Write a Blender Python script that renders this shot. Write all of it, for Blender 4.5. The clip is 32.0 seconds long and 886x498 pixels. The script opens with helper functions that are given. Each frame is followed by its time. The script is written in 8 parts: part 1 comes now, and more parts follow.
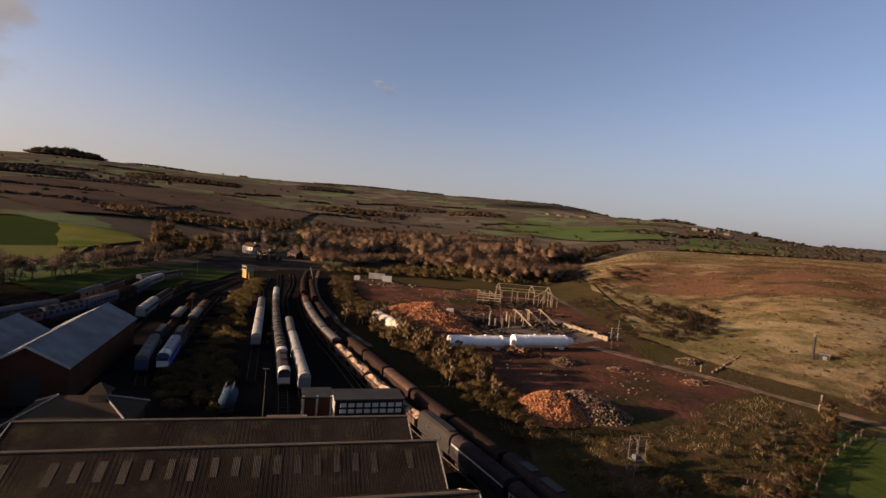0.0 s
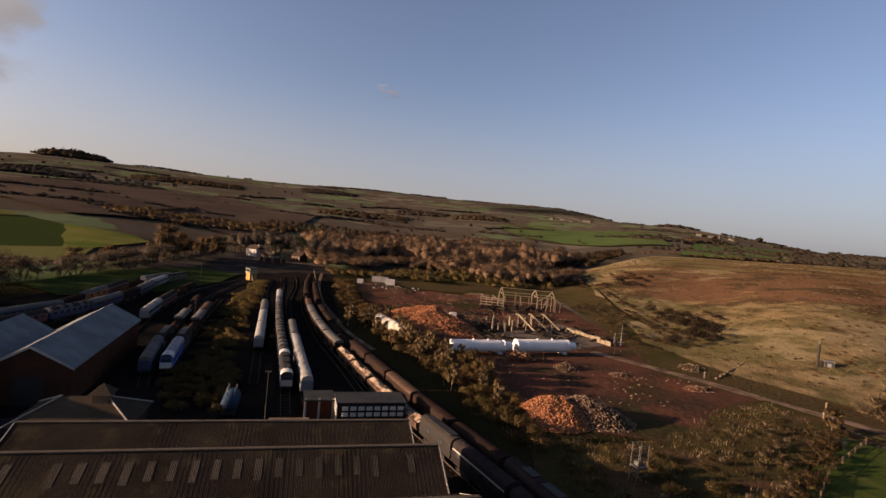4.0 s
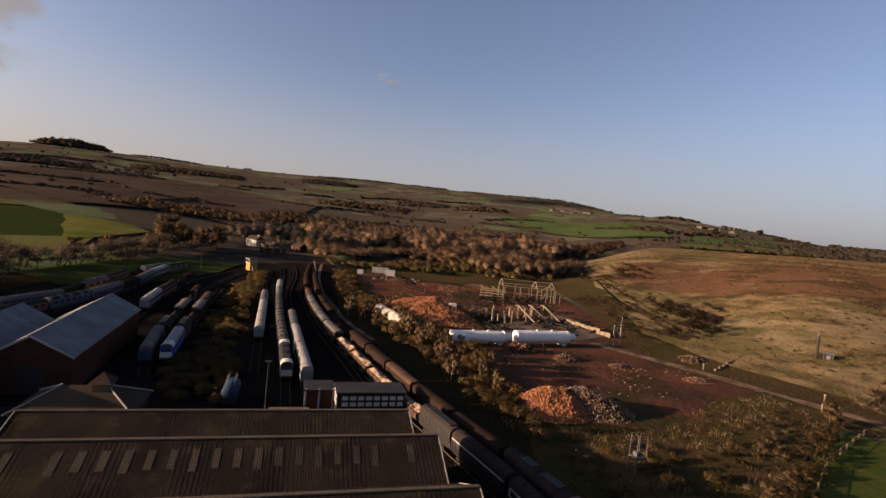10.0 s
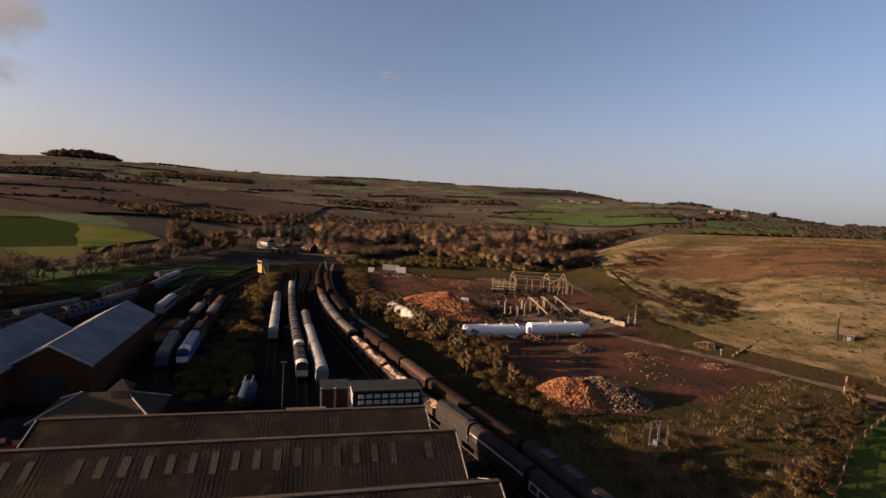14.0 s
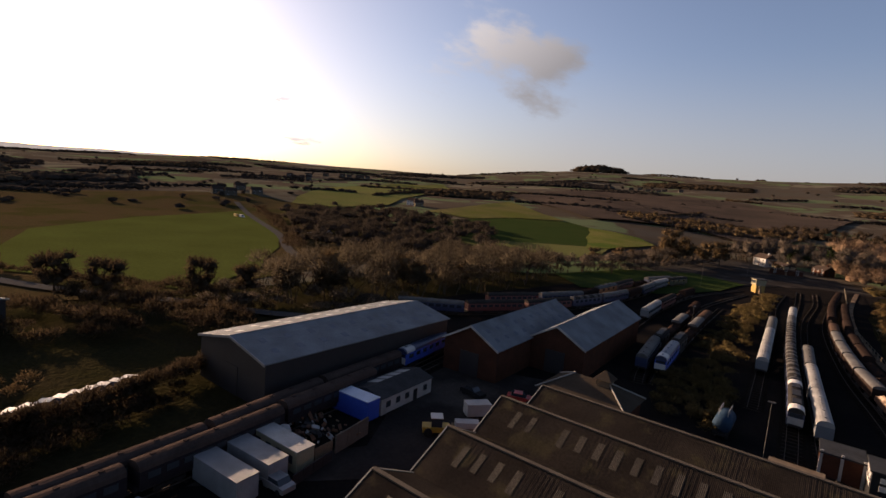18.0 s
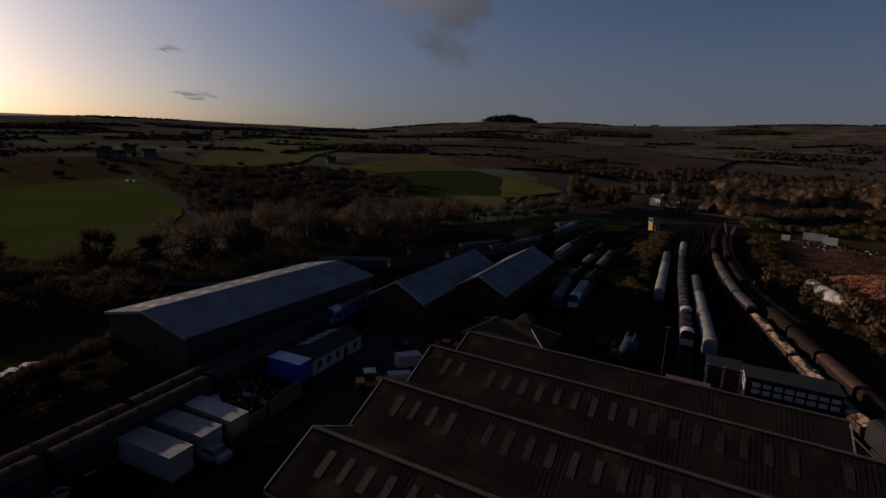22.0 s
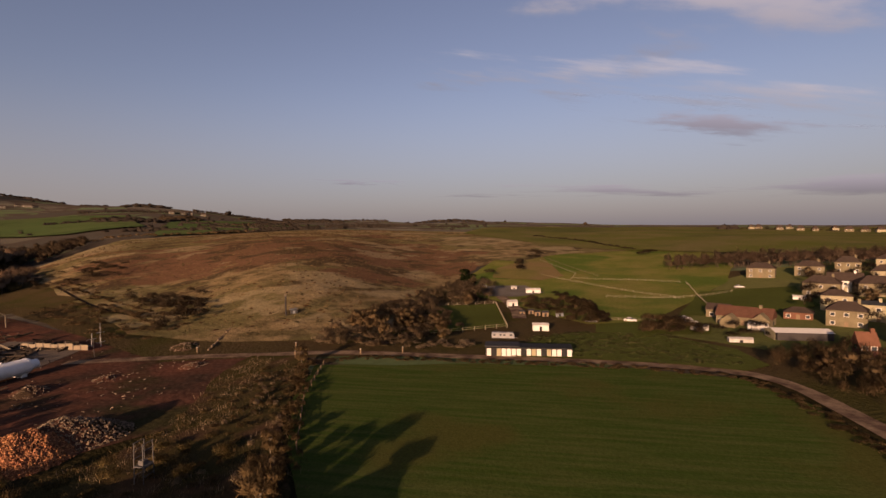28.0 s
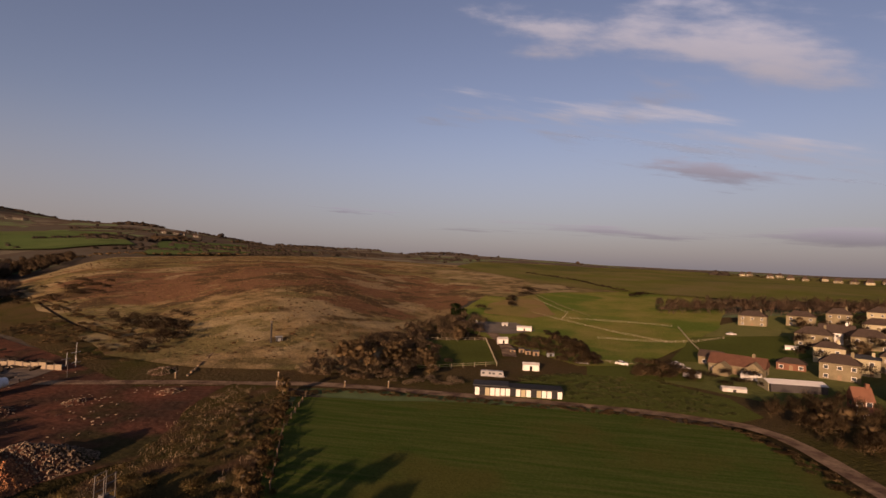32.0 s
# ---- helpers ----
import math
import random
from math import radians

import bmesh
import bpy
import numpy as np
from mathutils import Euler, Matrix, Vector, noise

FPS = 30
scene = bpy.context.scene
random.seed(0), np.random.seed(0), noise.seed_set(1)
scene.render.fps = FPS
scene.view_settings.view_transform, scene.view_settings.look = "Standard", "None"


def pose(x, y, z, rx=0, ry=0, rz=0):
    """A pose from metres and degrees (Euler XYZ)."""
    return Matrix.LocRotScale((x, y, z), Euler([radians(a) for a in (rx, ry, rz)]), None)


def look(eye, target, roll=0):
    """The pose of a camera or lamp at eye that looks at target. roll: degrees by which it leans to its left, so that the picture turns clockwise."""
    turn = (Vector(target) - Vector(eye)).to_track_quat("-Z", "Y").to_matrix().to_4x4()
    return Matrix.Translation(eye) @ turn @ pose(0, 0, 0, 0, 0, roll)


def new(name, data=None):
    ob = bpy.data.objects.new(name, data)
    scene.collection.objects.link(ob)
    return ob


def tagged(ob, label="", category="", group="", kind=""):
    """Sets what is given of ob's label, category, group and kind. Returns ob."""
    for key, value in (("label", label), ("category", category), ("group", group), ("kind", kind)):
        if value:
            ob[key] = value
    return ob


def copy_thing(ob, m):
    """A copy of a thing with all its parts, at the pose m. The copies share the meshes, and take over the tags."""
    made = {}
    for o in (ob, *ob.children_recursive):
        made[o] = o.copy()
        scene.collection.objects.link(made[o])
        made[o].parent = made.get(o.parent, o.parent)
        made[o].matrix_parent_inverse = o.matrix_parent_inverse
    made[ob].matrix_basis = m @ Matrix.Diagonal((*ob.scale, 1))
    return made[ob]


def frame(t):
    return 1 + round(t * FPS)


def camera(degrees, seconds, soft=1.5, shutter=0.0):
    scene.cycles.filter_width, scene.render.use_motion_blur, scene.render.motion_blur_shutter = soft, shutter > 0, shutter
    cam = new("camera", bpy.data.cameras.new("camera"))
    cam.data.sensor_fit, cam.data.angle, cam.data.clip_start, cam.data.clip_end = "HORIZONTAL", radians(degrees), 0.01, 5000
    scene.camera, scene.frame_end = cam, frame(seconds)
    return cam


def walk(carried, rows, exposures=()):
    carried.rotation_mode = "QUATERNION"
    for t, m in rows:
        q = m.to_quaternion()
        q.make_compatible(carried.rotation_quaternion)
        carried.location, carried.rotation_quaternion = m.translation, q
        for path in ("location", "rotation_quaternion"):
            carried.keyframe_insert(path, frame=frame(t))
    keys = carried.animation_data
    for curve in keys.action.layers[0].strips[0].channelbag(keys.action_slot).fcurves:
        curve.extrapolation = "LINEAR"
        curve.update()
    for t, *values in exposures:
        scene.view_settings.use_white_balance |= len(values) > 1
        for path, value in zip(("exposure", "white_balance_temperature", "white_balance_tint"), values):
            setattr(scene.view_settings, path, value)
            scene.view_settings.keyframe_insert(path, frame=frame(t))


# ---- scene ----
# Camera: a small drone hovering about 32 m over the yard, turning left, then right.
cam = camera(83.07, 32.0, soft=1.5)
EYE_ROWS = [
    (0.0, 0.02, -0.09, 31.85, 0.29, -2.34, 5.17),
    (0.5, 0.06, -0.27, 31.84, -0.07, -1.33, 4.56),
    (1.0, 0.09, -0.33, 31.88, 0.45, -1.10, 4.47),
    (1.5, 0.04, -0.22, 31.83, 0.61, -1.71, 5.13),
    (2.0, 0.04, -0.12, 31.80, 0.54, -2.35, 5.41),
    (2.5, 0.09, -0.11, 31.82, 0.38, -2.48, 5.63),
    (3.0, 0.09, -0.11, 31.89, 0.82, -2.63, 4.56),
    (3.5, 0.07, -0.19, 31.90, 0.64, -1.88, 5.42),
    (5.5, 0.02, -0.06, 31.90, 0.74, -2.40, 5.73),
    (6.0, 0.06, -0.05, 31.96, 0.70, -2.48, 5.88),
    (6.5, 0.08, -0.04, 31.95, 0.56, -3.10, 5.92),
    (7.0, 0.06, -0.13, 31.88, -0.09, -2.24, 5.78),
    (7.5, 0.04, -0.16, 31.86, -0.15, -1.92, 4.61),
    (8.0, 0.01, -0.05, 31.87, 0.46, -2.17, 5.45),
    (8.5, 0.01, 0.06, 31.83, 0.89, -2.68, 5.46),
    (9.0, 0.03, 0.06, 31.80, 1.10, -3.60, 5.79),
    (9.5, 0.04, 0.01, 31.78, 0.52, -4.71, 5.73),
    (10.0, 0.03, 0.07, 31.79, 0.62, -2.96, 5.80),
    (10.5, 0.08, 0.10, 31.78, 0.57, -3.37, 6.30),
    (11.0, 0.15, 0.04, 31.75, 0.76, -3.50, 5.91),
    (11.5, 0.15, 0.07, 31.81, 0.71, -2.51, 5.38),
    (12.0, 0.09, 0.23, 31.86, 0.64, -3.35, 5.35),
    (12.5, 0.05, 0.24, 31.80, 0.65, -3.52, 4.85),
    (13.0, 0.03, 0.24, 31.74, 0.26, -2.52, 5.13),
    (13.5, -0.02, 0.35, 31.68, 0.92, -3.69, 3.87),
    (15.5, 0.13, 0.73, 31.88, 5.67, -2.56, 5.97),
    (16.0, 0.19, 1.05, 31.84, 11.35, -2.34, 4.62),
    (16.5, 0.12, 1.64, 31.81, 18.52, -3.93, 4.61),
    (17.0, -0.16, 1.79, 31.85, 28.92, -3.60, 5.32),
    (17.5, -0.37, 1.79, 32.00, 41.24, -4.49, 5.60),
    (18.0, -0.61, 1.73, 31.91, 54.02, -6.58, 4.84),
    (18.5, -1.07, 1.66, 31.76, 67.87, -8.12, 3.61),
    (19.0, -1.79, 1.61, 31.75, 82.13, -9.16, 3.33),
    (19.5, -2.53, 1.40, 31.60, 93.37, -9.07, 2.92),
    (20.0, -2.64, 1.07, 31.64, 99.05, -9.75, 0.77),
    (20.5, -2.35, 0.86, 31.81, 96.00, -10.55, 1.22),
    (21.0, -1.61, 0.77, 32.03, 79.28, -11.39, 1.13),
    (21.5, -0.80, 0.67, 32.23, 62.27, -10.57, 1.46),
    (22.0, -0.46, 0.76, 32.17, 44.23, -11.15, 2.88),
    (22.5, -0.16, 0.47, 32.12, 27.30, -9.49, 3.51),
    (23.0, 0.00, -0.47, 32.24, 8.37, -7.69, 2.58),
    (23.5, -0.11, -1.34, 32.39, -8.12, -7.14, 3.38),
    (24.0, -0.12, -1.89, 32.28, -21.20, -5.46, 3.43),
    (24.5, -0.08, -1.97, 32.24, -23.19, -0.91, 4.04),
    (25.0, -0.24, -1.86, 32.29, -24.34, 1.22, 1.69),
    (25.5, -0.76, -1.99, 32.22, -41.46, -3.17, 2.18),
    (26.0, -0.97, -2.09, 32.21, -56.60, -0.69, 3.58),
    (26.5, -0.86, -1.94, 32.30, -56.20, -0.27, -0.04),
    (28.5, -0.31, -0.93, 32.38, -54.38, -2.23, -0.62),
    (29.0, -0.22, -0.84, 32.45, -54.94, -0.59, 0.97),
    (29.5, -0.06, -0.80, 32.42, -55.41, -0.79, 0.31),
    (30.0, 0.14, -0.72, 32.38, -55.30, -2.43, 0.55),
    (30.5, 0.34, -0.56, 32.40, -55.63, -1.69, 1.35),
    (31.0, 0.58, -0.34, 32.47, -55.96, -1.55, 0.70),
    (31.5, 0.85, -0.12, 32.53, -55.25, -1.42, 0.02),
    (32.0, 1.02, -0.04, 32.53, -55.31, 1.70, 1.97),
]


def eye_pose(x, y, z, yaw, pitch, roll):
    """Yaw to the left of +y, pitch up, roll as look() takes it."""
    a, p = radians(yaw), radians(pitch)
    way = Vector((-math.sin(a) * math.cos(p), math.cos(a) * math.cos(p), math.sin(p)))
    return look((x, y, z), Vector((x, y, z)) + way, roll)


EXPOSURES = [
    (0.0, 1.42, 7200, 28.0),
    (13.5, 1.42, 7200, 28.0),
    (16.0, 1.45, 7200, 28.0),
    (17.0, 1.50, 7100, 27.0),
    (18.0, 1.40, 7000, 26.0),
    (19.0, 1.10, 6800, 24.0),
    (20.0, 0.65, 6700, 24.0),
    (21.0, -0.12, 6400, 24.0),
    (22.0, -0.50, 5900, 25.0),
    (23.0, 0.12, 6000, 27.0),
    (24.0, 0.88, 6300, 28.0),
    (25.0, 1.10, 6700, 30.0),
    (26.0, 1.10, 7200, 34.0),
    (28.5, 0.92, 8100, 38.0),
    (32.0, 0.92, 8100, 38.0),
]
walk(cam, [(r[0], eye_pose(*r[1:])) for r in EYE_ROWS], EXPOSURES)

# ---- world, sun ----
SUN_AZ, SUN_EL = 104.0, 11.0
world = bpy.data.worlds.new("sky")
scene.world = world
world.use_nodes = True
wn = world.node_tree
sky = wn.nodes.new("ShaderNodeTexSky")
sky.sky_type = "NISHITA"
sky.sun_disc = False
sky.sun_elevation = radians(SUN_EL)
sky.sun_rotation = radians(-SUN_AZ)
sky.altitude = 100
sky.air_density, sky.dust_density, sky.ozone_density = 0.85, 2.2, 1.9
sun_way = Vector((-math.sin(radians(SUN_AZ)) * math.cos(radians(SUN_EL)), math.cos(radians(SUN_AZ)) * math.cos(radians(SUN_EL)), math.sin(radians(SUN_EL))))
# evening haze: a lavender veil low over the horizon, warmer and thinner towards the sun
NW, LW = wn.nodes.new, wn.links.new
way = NW("ShaderNodeTexCoord")
low = NW("ShaderNodeSeparateXYZ")
LW(way.outputs["Generated"], low.inputs[0])
veil = NW("ShaderNodeMapRange")
veil.interpolation_type = "SMOOTHSTEP"
veil.inputs[1].default_value, veil.inputs[2].default_value, veil.inputs[3].default_value, veil.inputs[4].default_value = 0.0, 0.28, 0.64, 0.0
LW(low.outputs["Z"], veil.inputs[0])
toward = NW("ShaderNodeVectorMath")
toward.operation = "DOT_PRODUCT"
toward.inputs[1].default_value = sun_way
LW(way.outputs["Generated"], toward.inputs[0])
clear = NW("ShaderNodeMapRange")
clear.inputs[1].default_value, clear.inputs[2].default_value, clear.inputs[3].default_value, clear.inputs[4].default_value = 0.45, 0.85, 1.0, 0.0
LW(toward.outputs["Value"], clear.inputs[0])
amount = NW("ShaderNodeMath")
amount.operation = "MULTIPLY"
LW(veil.outputs[0], amount.inputs[0])
LW(clear.outputs[0], amount.inputs[1])
warm = NW("ShaderNodeMapRange")
warm.inputs[1].default_value, warm.inputs[2].default_value = -0.8, 0.5
LW(toward.outputs["Value"], warm.inputs[0])
tone, veiled = NW("ShaderNodeMix"), NW("ShaderNodeMix")
tone.data_type = veiled.data_type = "RGBA"
tone.inputs[6].default_value, tone.inputs[7].default_value = (1.68, 1.98, 2.42, 1), (2.55, 2.55, 2.5, 1)
LW(warm.outputs[0], tone.inputs[0])
LW(amount.outputs[0], veiled.inputs[0])
LW(sky.outputs[0], veiled.inputs[6])
LW(tone.outputs[2], veiled.inputs[7])
LW(veiled.outputs[2], wn.nodes["Background"].inputs[0])
wn.nodes["Background"].inputs[1].default_value = 0.068
sun = new("sun", bpy.data.lights.new("sun", "SUN"))
sun.data.energy, sun.data.angle, sun.data.color = 5.0, radians(0.6), (1.0, 0.76, 0.50)
sun.matrix_world = look(sun_way * 800, (0, 0, 0))

# ---- materials ----
def mat(name, col, rough=0.8, metal=0.0, var=0.25, scale=1.5, fine=14.0, bump=0.3, second=None, spread=0.5, island=0.0, wave=None, stretch=None, third=None):
    """A painted or raw surface: coarse blotches towards a second colour, fine grain, and relief."""
    m = bpy.data.materials.new(name)
    m.use_nodes = True
    nt = m.node_tree
    b = nt.nodes["Principled BSDF"]
    b.inputs["Roughness"].default_value, b.inputs["Metallic"].default_value = rough, metal
    b.inputs["Specular IOR Level"].default_value = 0.5 if rough < 0.5 else 0.2 if rough < 0.7 else 0.04 if rough < 0.84 else 0.0
    N, L = nt.nodes.new, nt.links.new
    geo = N("ShaderNodeNewGeometry")
    n1, n2 = N("ShaderNodeTexNoise"), N("ShaderNodeTexNoise")
    for n, s, d in ((n1, scale, 4.0), (n2, fine, 3.0)):
        n.inputs["Scale"].default_value, n.inputs["Detail"].default_value = s, d
        L(geo.outputs["Position"], n.inputs["Vector"])
    if stretch:
        turn_, along_, across_ = stretch
        mp = N("ShaderNodeMapping")
        mp.inputs["Rotation"].default_value = (0, 0, radians(turn_))
        mp.vector_type = "TEXTURE"
        mp.inputs["Scale"].default_value = (1 / along_, 1 / across_, 1)
        L(geo.outputs["Position"], mp.inputs["Vector"])
        L(mp.outputs[0], n1.inputs["Vector"])
    ramp = N("ShaderNodeMapRange")
    ramp.inputs[1].default_value, ramp.inputs[2].default_value = 0.5 - spread / 2, 0.5 + spread / 2
    L(n1.outputs["Fac"], ramp.inputs[0])
    mix = N("ShaderNodeMix")
    mix.data_type = "RGBA"
    second = second or tuple(c * (1 - var) for c in col)
    mix.inputs[6].default_value, mix.inputs[7].default_value = (*col, 1), (*second, 1)
    L(ramp.outputs[0], mix.inputs[0])
    if third:
        n3, r3, mix3 = N("ShaderNodeTexNoise"), N("ShaderNodeMapRange"), N("ShaderNodeMix")
        n3.inputs["Scale"].default_value, n3.inputs["Detail"].default_value = third[1], 7
        L(geo.outputs["Position"], n3.inputs["Vector"])
        r3.inputs[1].default_value, r3.inputs[2].default_value = third[2], third[2] + 0.1
        L(n3.outputs["Fac"], r3.inputs[0])
        mix3.data_type = "RGBA"
        mix3.inputs[7].default_value = (*third[0], 1)
        L(r3.outputs[0], mix3.inputs[0])
        L(mix.outputs[2], mix3.inputs[6])
        mix = mix3
    hsv = N("ShaderNodeHueSaturation")
    L(mix.outputs[2], hsv.inputs["Color"])
    val = N("ShaderNodeMapRange")
    val.inputs[3].default_value, val.inputs[4].default_value = 1 - var, 1 + var
    L(n2.outputs["Fac"], val.inputs[0])
    if island:
        add = N("ShaderNodeMath")
        add.operation = "MULTIPLY_ADD"
        L(geo.outputs["Random Per Island"], add.inputs[0])
        add.inputs[1].default_value, add.inputs[2].default_value = 2 * island, 1 - island
        mul = N("ShaderNodeMath")
        mul.operation = "MULTIPLY"
        L(add.outputs[0], mul.inputs[0])
        L(val.outputs[0], mul.inputs[1])
        L(mul.outputs[0], hsv.inputs["Value"])
    else:
        L(val.outputs[0], hsv.inputs["Value"])
    L(hsv.outputs[0], b.inputs["Base Color"])
    if bump:
        bm_ = N("ShaderNodeBump")
        bm_.inputs["Strength"].default_value, bm_.inputs["Distance"].default_value = bump, 0.5 / fine
        L(n2.outputs["Fac"], bm_.inputs["Height"])
        if wave:
            w = N("ShaderNodeTexWave")
            co = N("ShaderNodeTexCoord")
            w.inputs["Scale"].default_value = wave[1]
            w.bands_direction = wave[0]
            L(co.outputs["Object"], w.inputs["Vector"])
            b2 = N("ShaderNodeBump")
            b2.inputs["Strength"].default_value, b2.inputs["Distance"].default_value = 0.9, wave[2]
            L(w.outputs["Fac"], b2.inputs["Height"])
            L(bm_.outputs[0], b2.inputs["Normal"])
            L(b2.outputs[0], b.inputs["Normal"])
        else:
            L(bm_.outputs[0], b.inputs["Normal"])
    return m


def fuzzy(m, weight, tint):
    """The soft bloom that fine stems and dry grass show against low light."""
    b = m.node_tree.nodes["Principled BSDF"]
    b.inputs["Sheen Weight"].default_value, b.inputs["Sheen Roughness"].default_value = weight, 0.6
    b.inputs["Sheen Tint"].default_value = (*tint, 1)
    return m


def leaf_mat(name, col, second, rough=0.85):
    """Twigs, dead leaves and grass: each clump its own shade, over patches of a second colour."""
    m = mat(name, col, rough, var=0.3, scale=0.11, fine=2.2, bump=0.0, second=second, spread=0.3, island=0.2)
    nt = m.node_tree
    thin, mix = nt.nodes.new("ShaderNodeBsdfTranslucent"), nt.nodes.new("ShaderNodeMixShader")
    nt.links.new(nt.nodes["Hue/Saturation/Value"].outputs[0], thin.inputs["Color"])
    mix.inputs[0].default_value = 0.35
    nt.links.new(nt.nodes["Principled BSDF"].outputs[0], mix.inputs[1])
    nt.links.new(thin.outputs[0], mix.inputs[2])
    nt.links.new(mix.outputs[0], nt.nodes["Material Output"].inputs["Surface"])
    return m


# ---- mesh tools ----
class Build:
    """Gathers vertices and faces of one mesh."""

    def __init__(self):
        self.v, self.f = [], []

    def add(self, verts, faces, m=None):
        n = len(self.v)
        self.v += [tuple(m @ Vector(p)) for p in verts] if m else [tuple(p) for p in verts]
        self.f += [tuple(i + n for i in f) for f in faces]
        return self

    def box(self, x0, x1, y0, y1, z0, z1, m=None):
        v = [(x, y, z) for z in (z0, z1) for x, y in ((x0, y0), (x1, y0), (x1, y1), (x0, y1))]
        return self.add(v, [(3, 2, 1, 0), (4, 5, 6, 7), (0, 1, 5, 4), (1, 2, 6, 5), (2, 3, 7, 6), (3, 0, 4, 7)], m)

    def prism(self, profile, y0, y1, m=None):
        """A profile of (x, z), anticlockwise as seen from -y, drawn out along y."""
        n = len(profile)
        v = [(x, y0, z) for x, z in profile] + [(x, y1, z) for x, z in profile]
        f = [tuple(range(n)), tuple(range(2 * n - 1, n - 1, -1))]
        f += [(i + n, (i + 1) % n + n, (i + 1) % n, i) for i in range(n)]
        return self.add(v, f, m)

    def tube(self, p, q, r, r2=None, n=8):
        p, q = Vector(p), Vector(q)
        r2 = r if r2 is None else r2
        way = (q - p).normalized()
        a = way.orthogonal().normalized()
        b = way.cross(a)
        v = [c + (a * math.cos(t) + b * math.sin(t)) * s for c, s in ((p, r), (q, r2)) for t in (2 * math.pi * i / n for i in range(n))]
        f = [tuple(range(n - 1, -1, -1)), tuple(range(n, 2 * n))] + [(i, (i + 1) % n, (i + 1) % n + n, i + n) for i in range(n)]
        return self.add(v, f)

    def lathe(self, profile, n=20, m=None):
        """A profile of (radius, z) turned round the z axis."""
        k = len(profile)
        v = [(r * math.cos(2 * math.pi * i / n), r * math.sin(2 * math.pi * i / n), z) for r, z in profile for i in range(n)]
        f = [(j * n + i, j * n + (i + 1) % n, (j + 1) * n + (i + 1) % n, (j + 1) * n + i) for j in range(k - 1) for i in range(n)]
        f += [tuple(range(n - 1, -1, -1)), tuple((k - 1) * n + i for i in range(n))]
        return self.add(v, f, m)

    def mesh(self, name):
        me = bpy.data.meshes.new(name)
        me.from_pydata(self.v, [], self.f)
        me.validate()
        return me


def part(name, data, material, parent=None, label="", smooth=False):
    """Links a mesh as one object under a thing or a part."""
    me = data.mesh(name) if isinstance(data, Build) else data
    if material and not me.materials:
        me.materials.append(material)
    if smooth:
        me.polygons.foreach_set("use_smooth", [True] * len(me.polygons))
    ob = new(name, me)
    if parent:
        ob.parent = parent
    return tagged(ob, label)


def thing(name, m, label, category, group="", kind=""):
    ob = new(name)
    ob.matrix_basis = m
    ob.empty_display_size = 0.3
    return tagged(ob, label, category, group, kind)


def at(x, y, z=0.0, turn=0.0):
    return pose(x, y, z, 0, 0, turn)


# ---- the lie of the land ----
LAND_R = (0, 150, 260, 400, 650, 1000, 1500, 2400, 5200)
LAND = (
    (-180, (0, 0, 2, 8, 16, 30, 50)),
    (-125, (0, 3, 8, 15, 25, 32, 36)),
    (-95, (0, 4, 11, 20, 29, 34, 34)),
    (-75, (0, 1.5, 8, 23, 34, 40, 42)),
    (-56, (0, 1.5, 13, 30, 41, 57, 60)),
    (-38, (0.3, 14, 27, 36, 46, 68, 80)),
    (-23, (0, 4, 19, 33, 57, 103, 110)),
    (-11, (0, 0, 4, 14, 46, 100, 186)),
    (8, (0, 0, 2, 10, 36, 86, 186)),
    (22, (0, 0, 1, 12, 38, 86, 176)),
    (38, (0, 1, 8, 22, 45, 82, 176)),
    (55, (0, 0, 6, 20, 38, 60, 104)),
    (75, (0, 0, 3, 16, 28, 50, 94)),
    (100, (0, 0, 0, 4, 12, 27, 50)),
    (125, (0, 0, 0, 5, 14, 30, 56)),
)


def _sector(i):
    a, z = LAND[i % len(LAND)]
    return a + 360 * (i // len(LAND)), z


def land_spline(zs, r):
    zs = (0, *zs, zs[-1] * 0.9)
    for k in range(len(LAND_R) - 1):
        if r <= LAND_R[k + 1]:
            t = (r - LAND_R[k]) / (LAND_R[k + 1] - LAND_R[k])
            d = [(zs[min(j + 1, len(zs) - 1)] - zs[max(j - 1, 0)]) / (LAND_R[min(j + 1, len(zs) - 1)] - LAND_R[max(j - 1, 0)]) for j in (k, k + 1)]
            if k == 0 or zs[k] == zs[k + 1]:
                return zs[k] + (zs[k + 1] - zs[k]) * t
            h = LAND_R[k + 1] - LAND_R[k]
            return (2 * t**3 - 3 * t**2 + 1) * zs[k] + (t**3 - 2 * t**2 + t) * h * d[0] + (3 * t**2 - 2 * t**3) * zs[k + 1] + (t**3 - t**2) * h * d[1]
    return zs[-1]


def land(x, y):
    """The ground's height."""
    r, a = math.hypot(x, y), math.degrees(math.atan2(-x, y))
    if a < LAND[0][0]:
        a += 360
    i = 0
    while _sector(i + 1)[0] <= a:
        i += 1
    (a0, z0), (a1, z1) = _sector(i), _sector(i + 1)
    t = (a - a0) / (a1 - a0)
    t = t * t * (3 - 2 * t)
    z = land_spline(z0, r) * (1 - t) + land_spline(z1, r) * t
    if r > 180:
        k = min(1, (r - 180) / 400)
        z += k * (noise.noise((x * 0.006, y * 0.006, 3.1)) * 3.2 + noise.noise((x * 0.0021, y * 0.0021, 7.7)) * 7 * min(1, r / 1800))
    return z


def flat(x, y, lift=0.0):
    return (x, y, land(x, y) + lift)


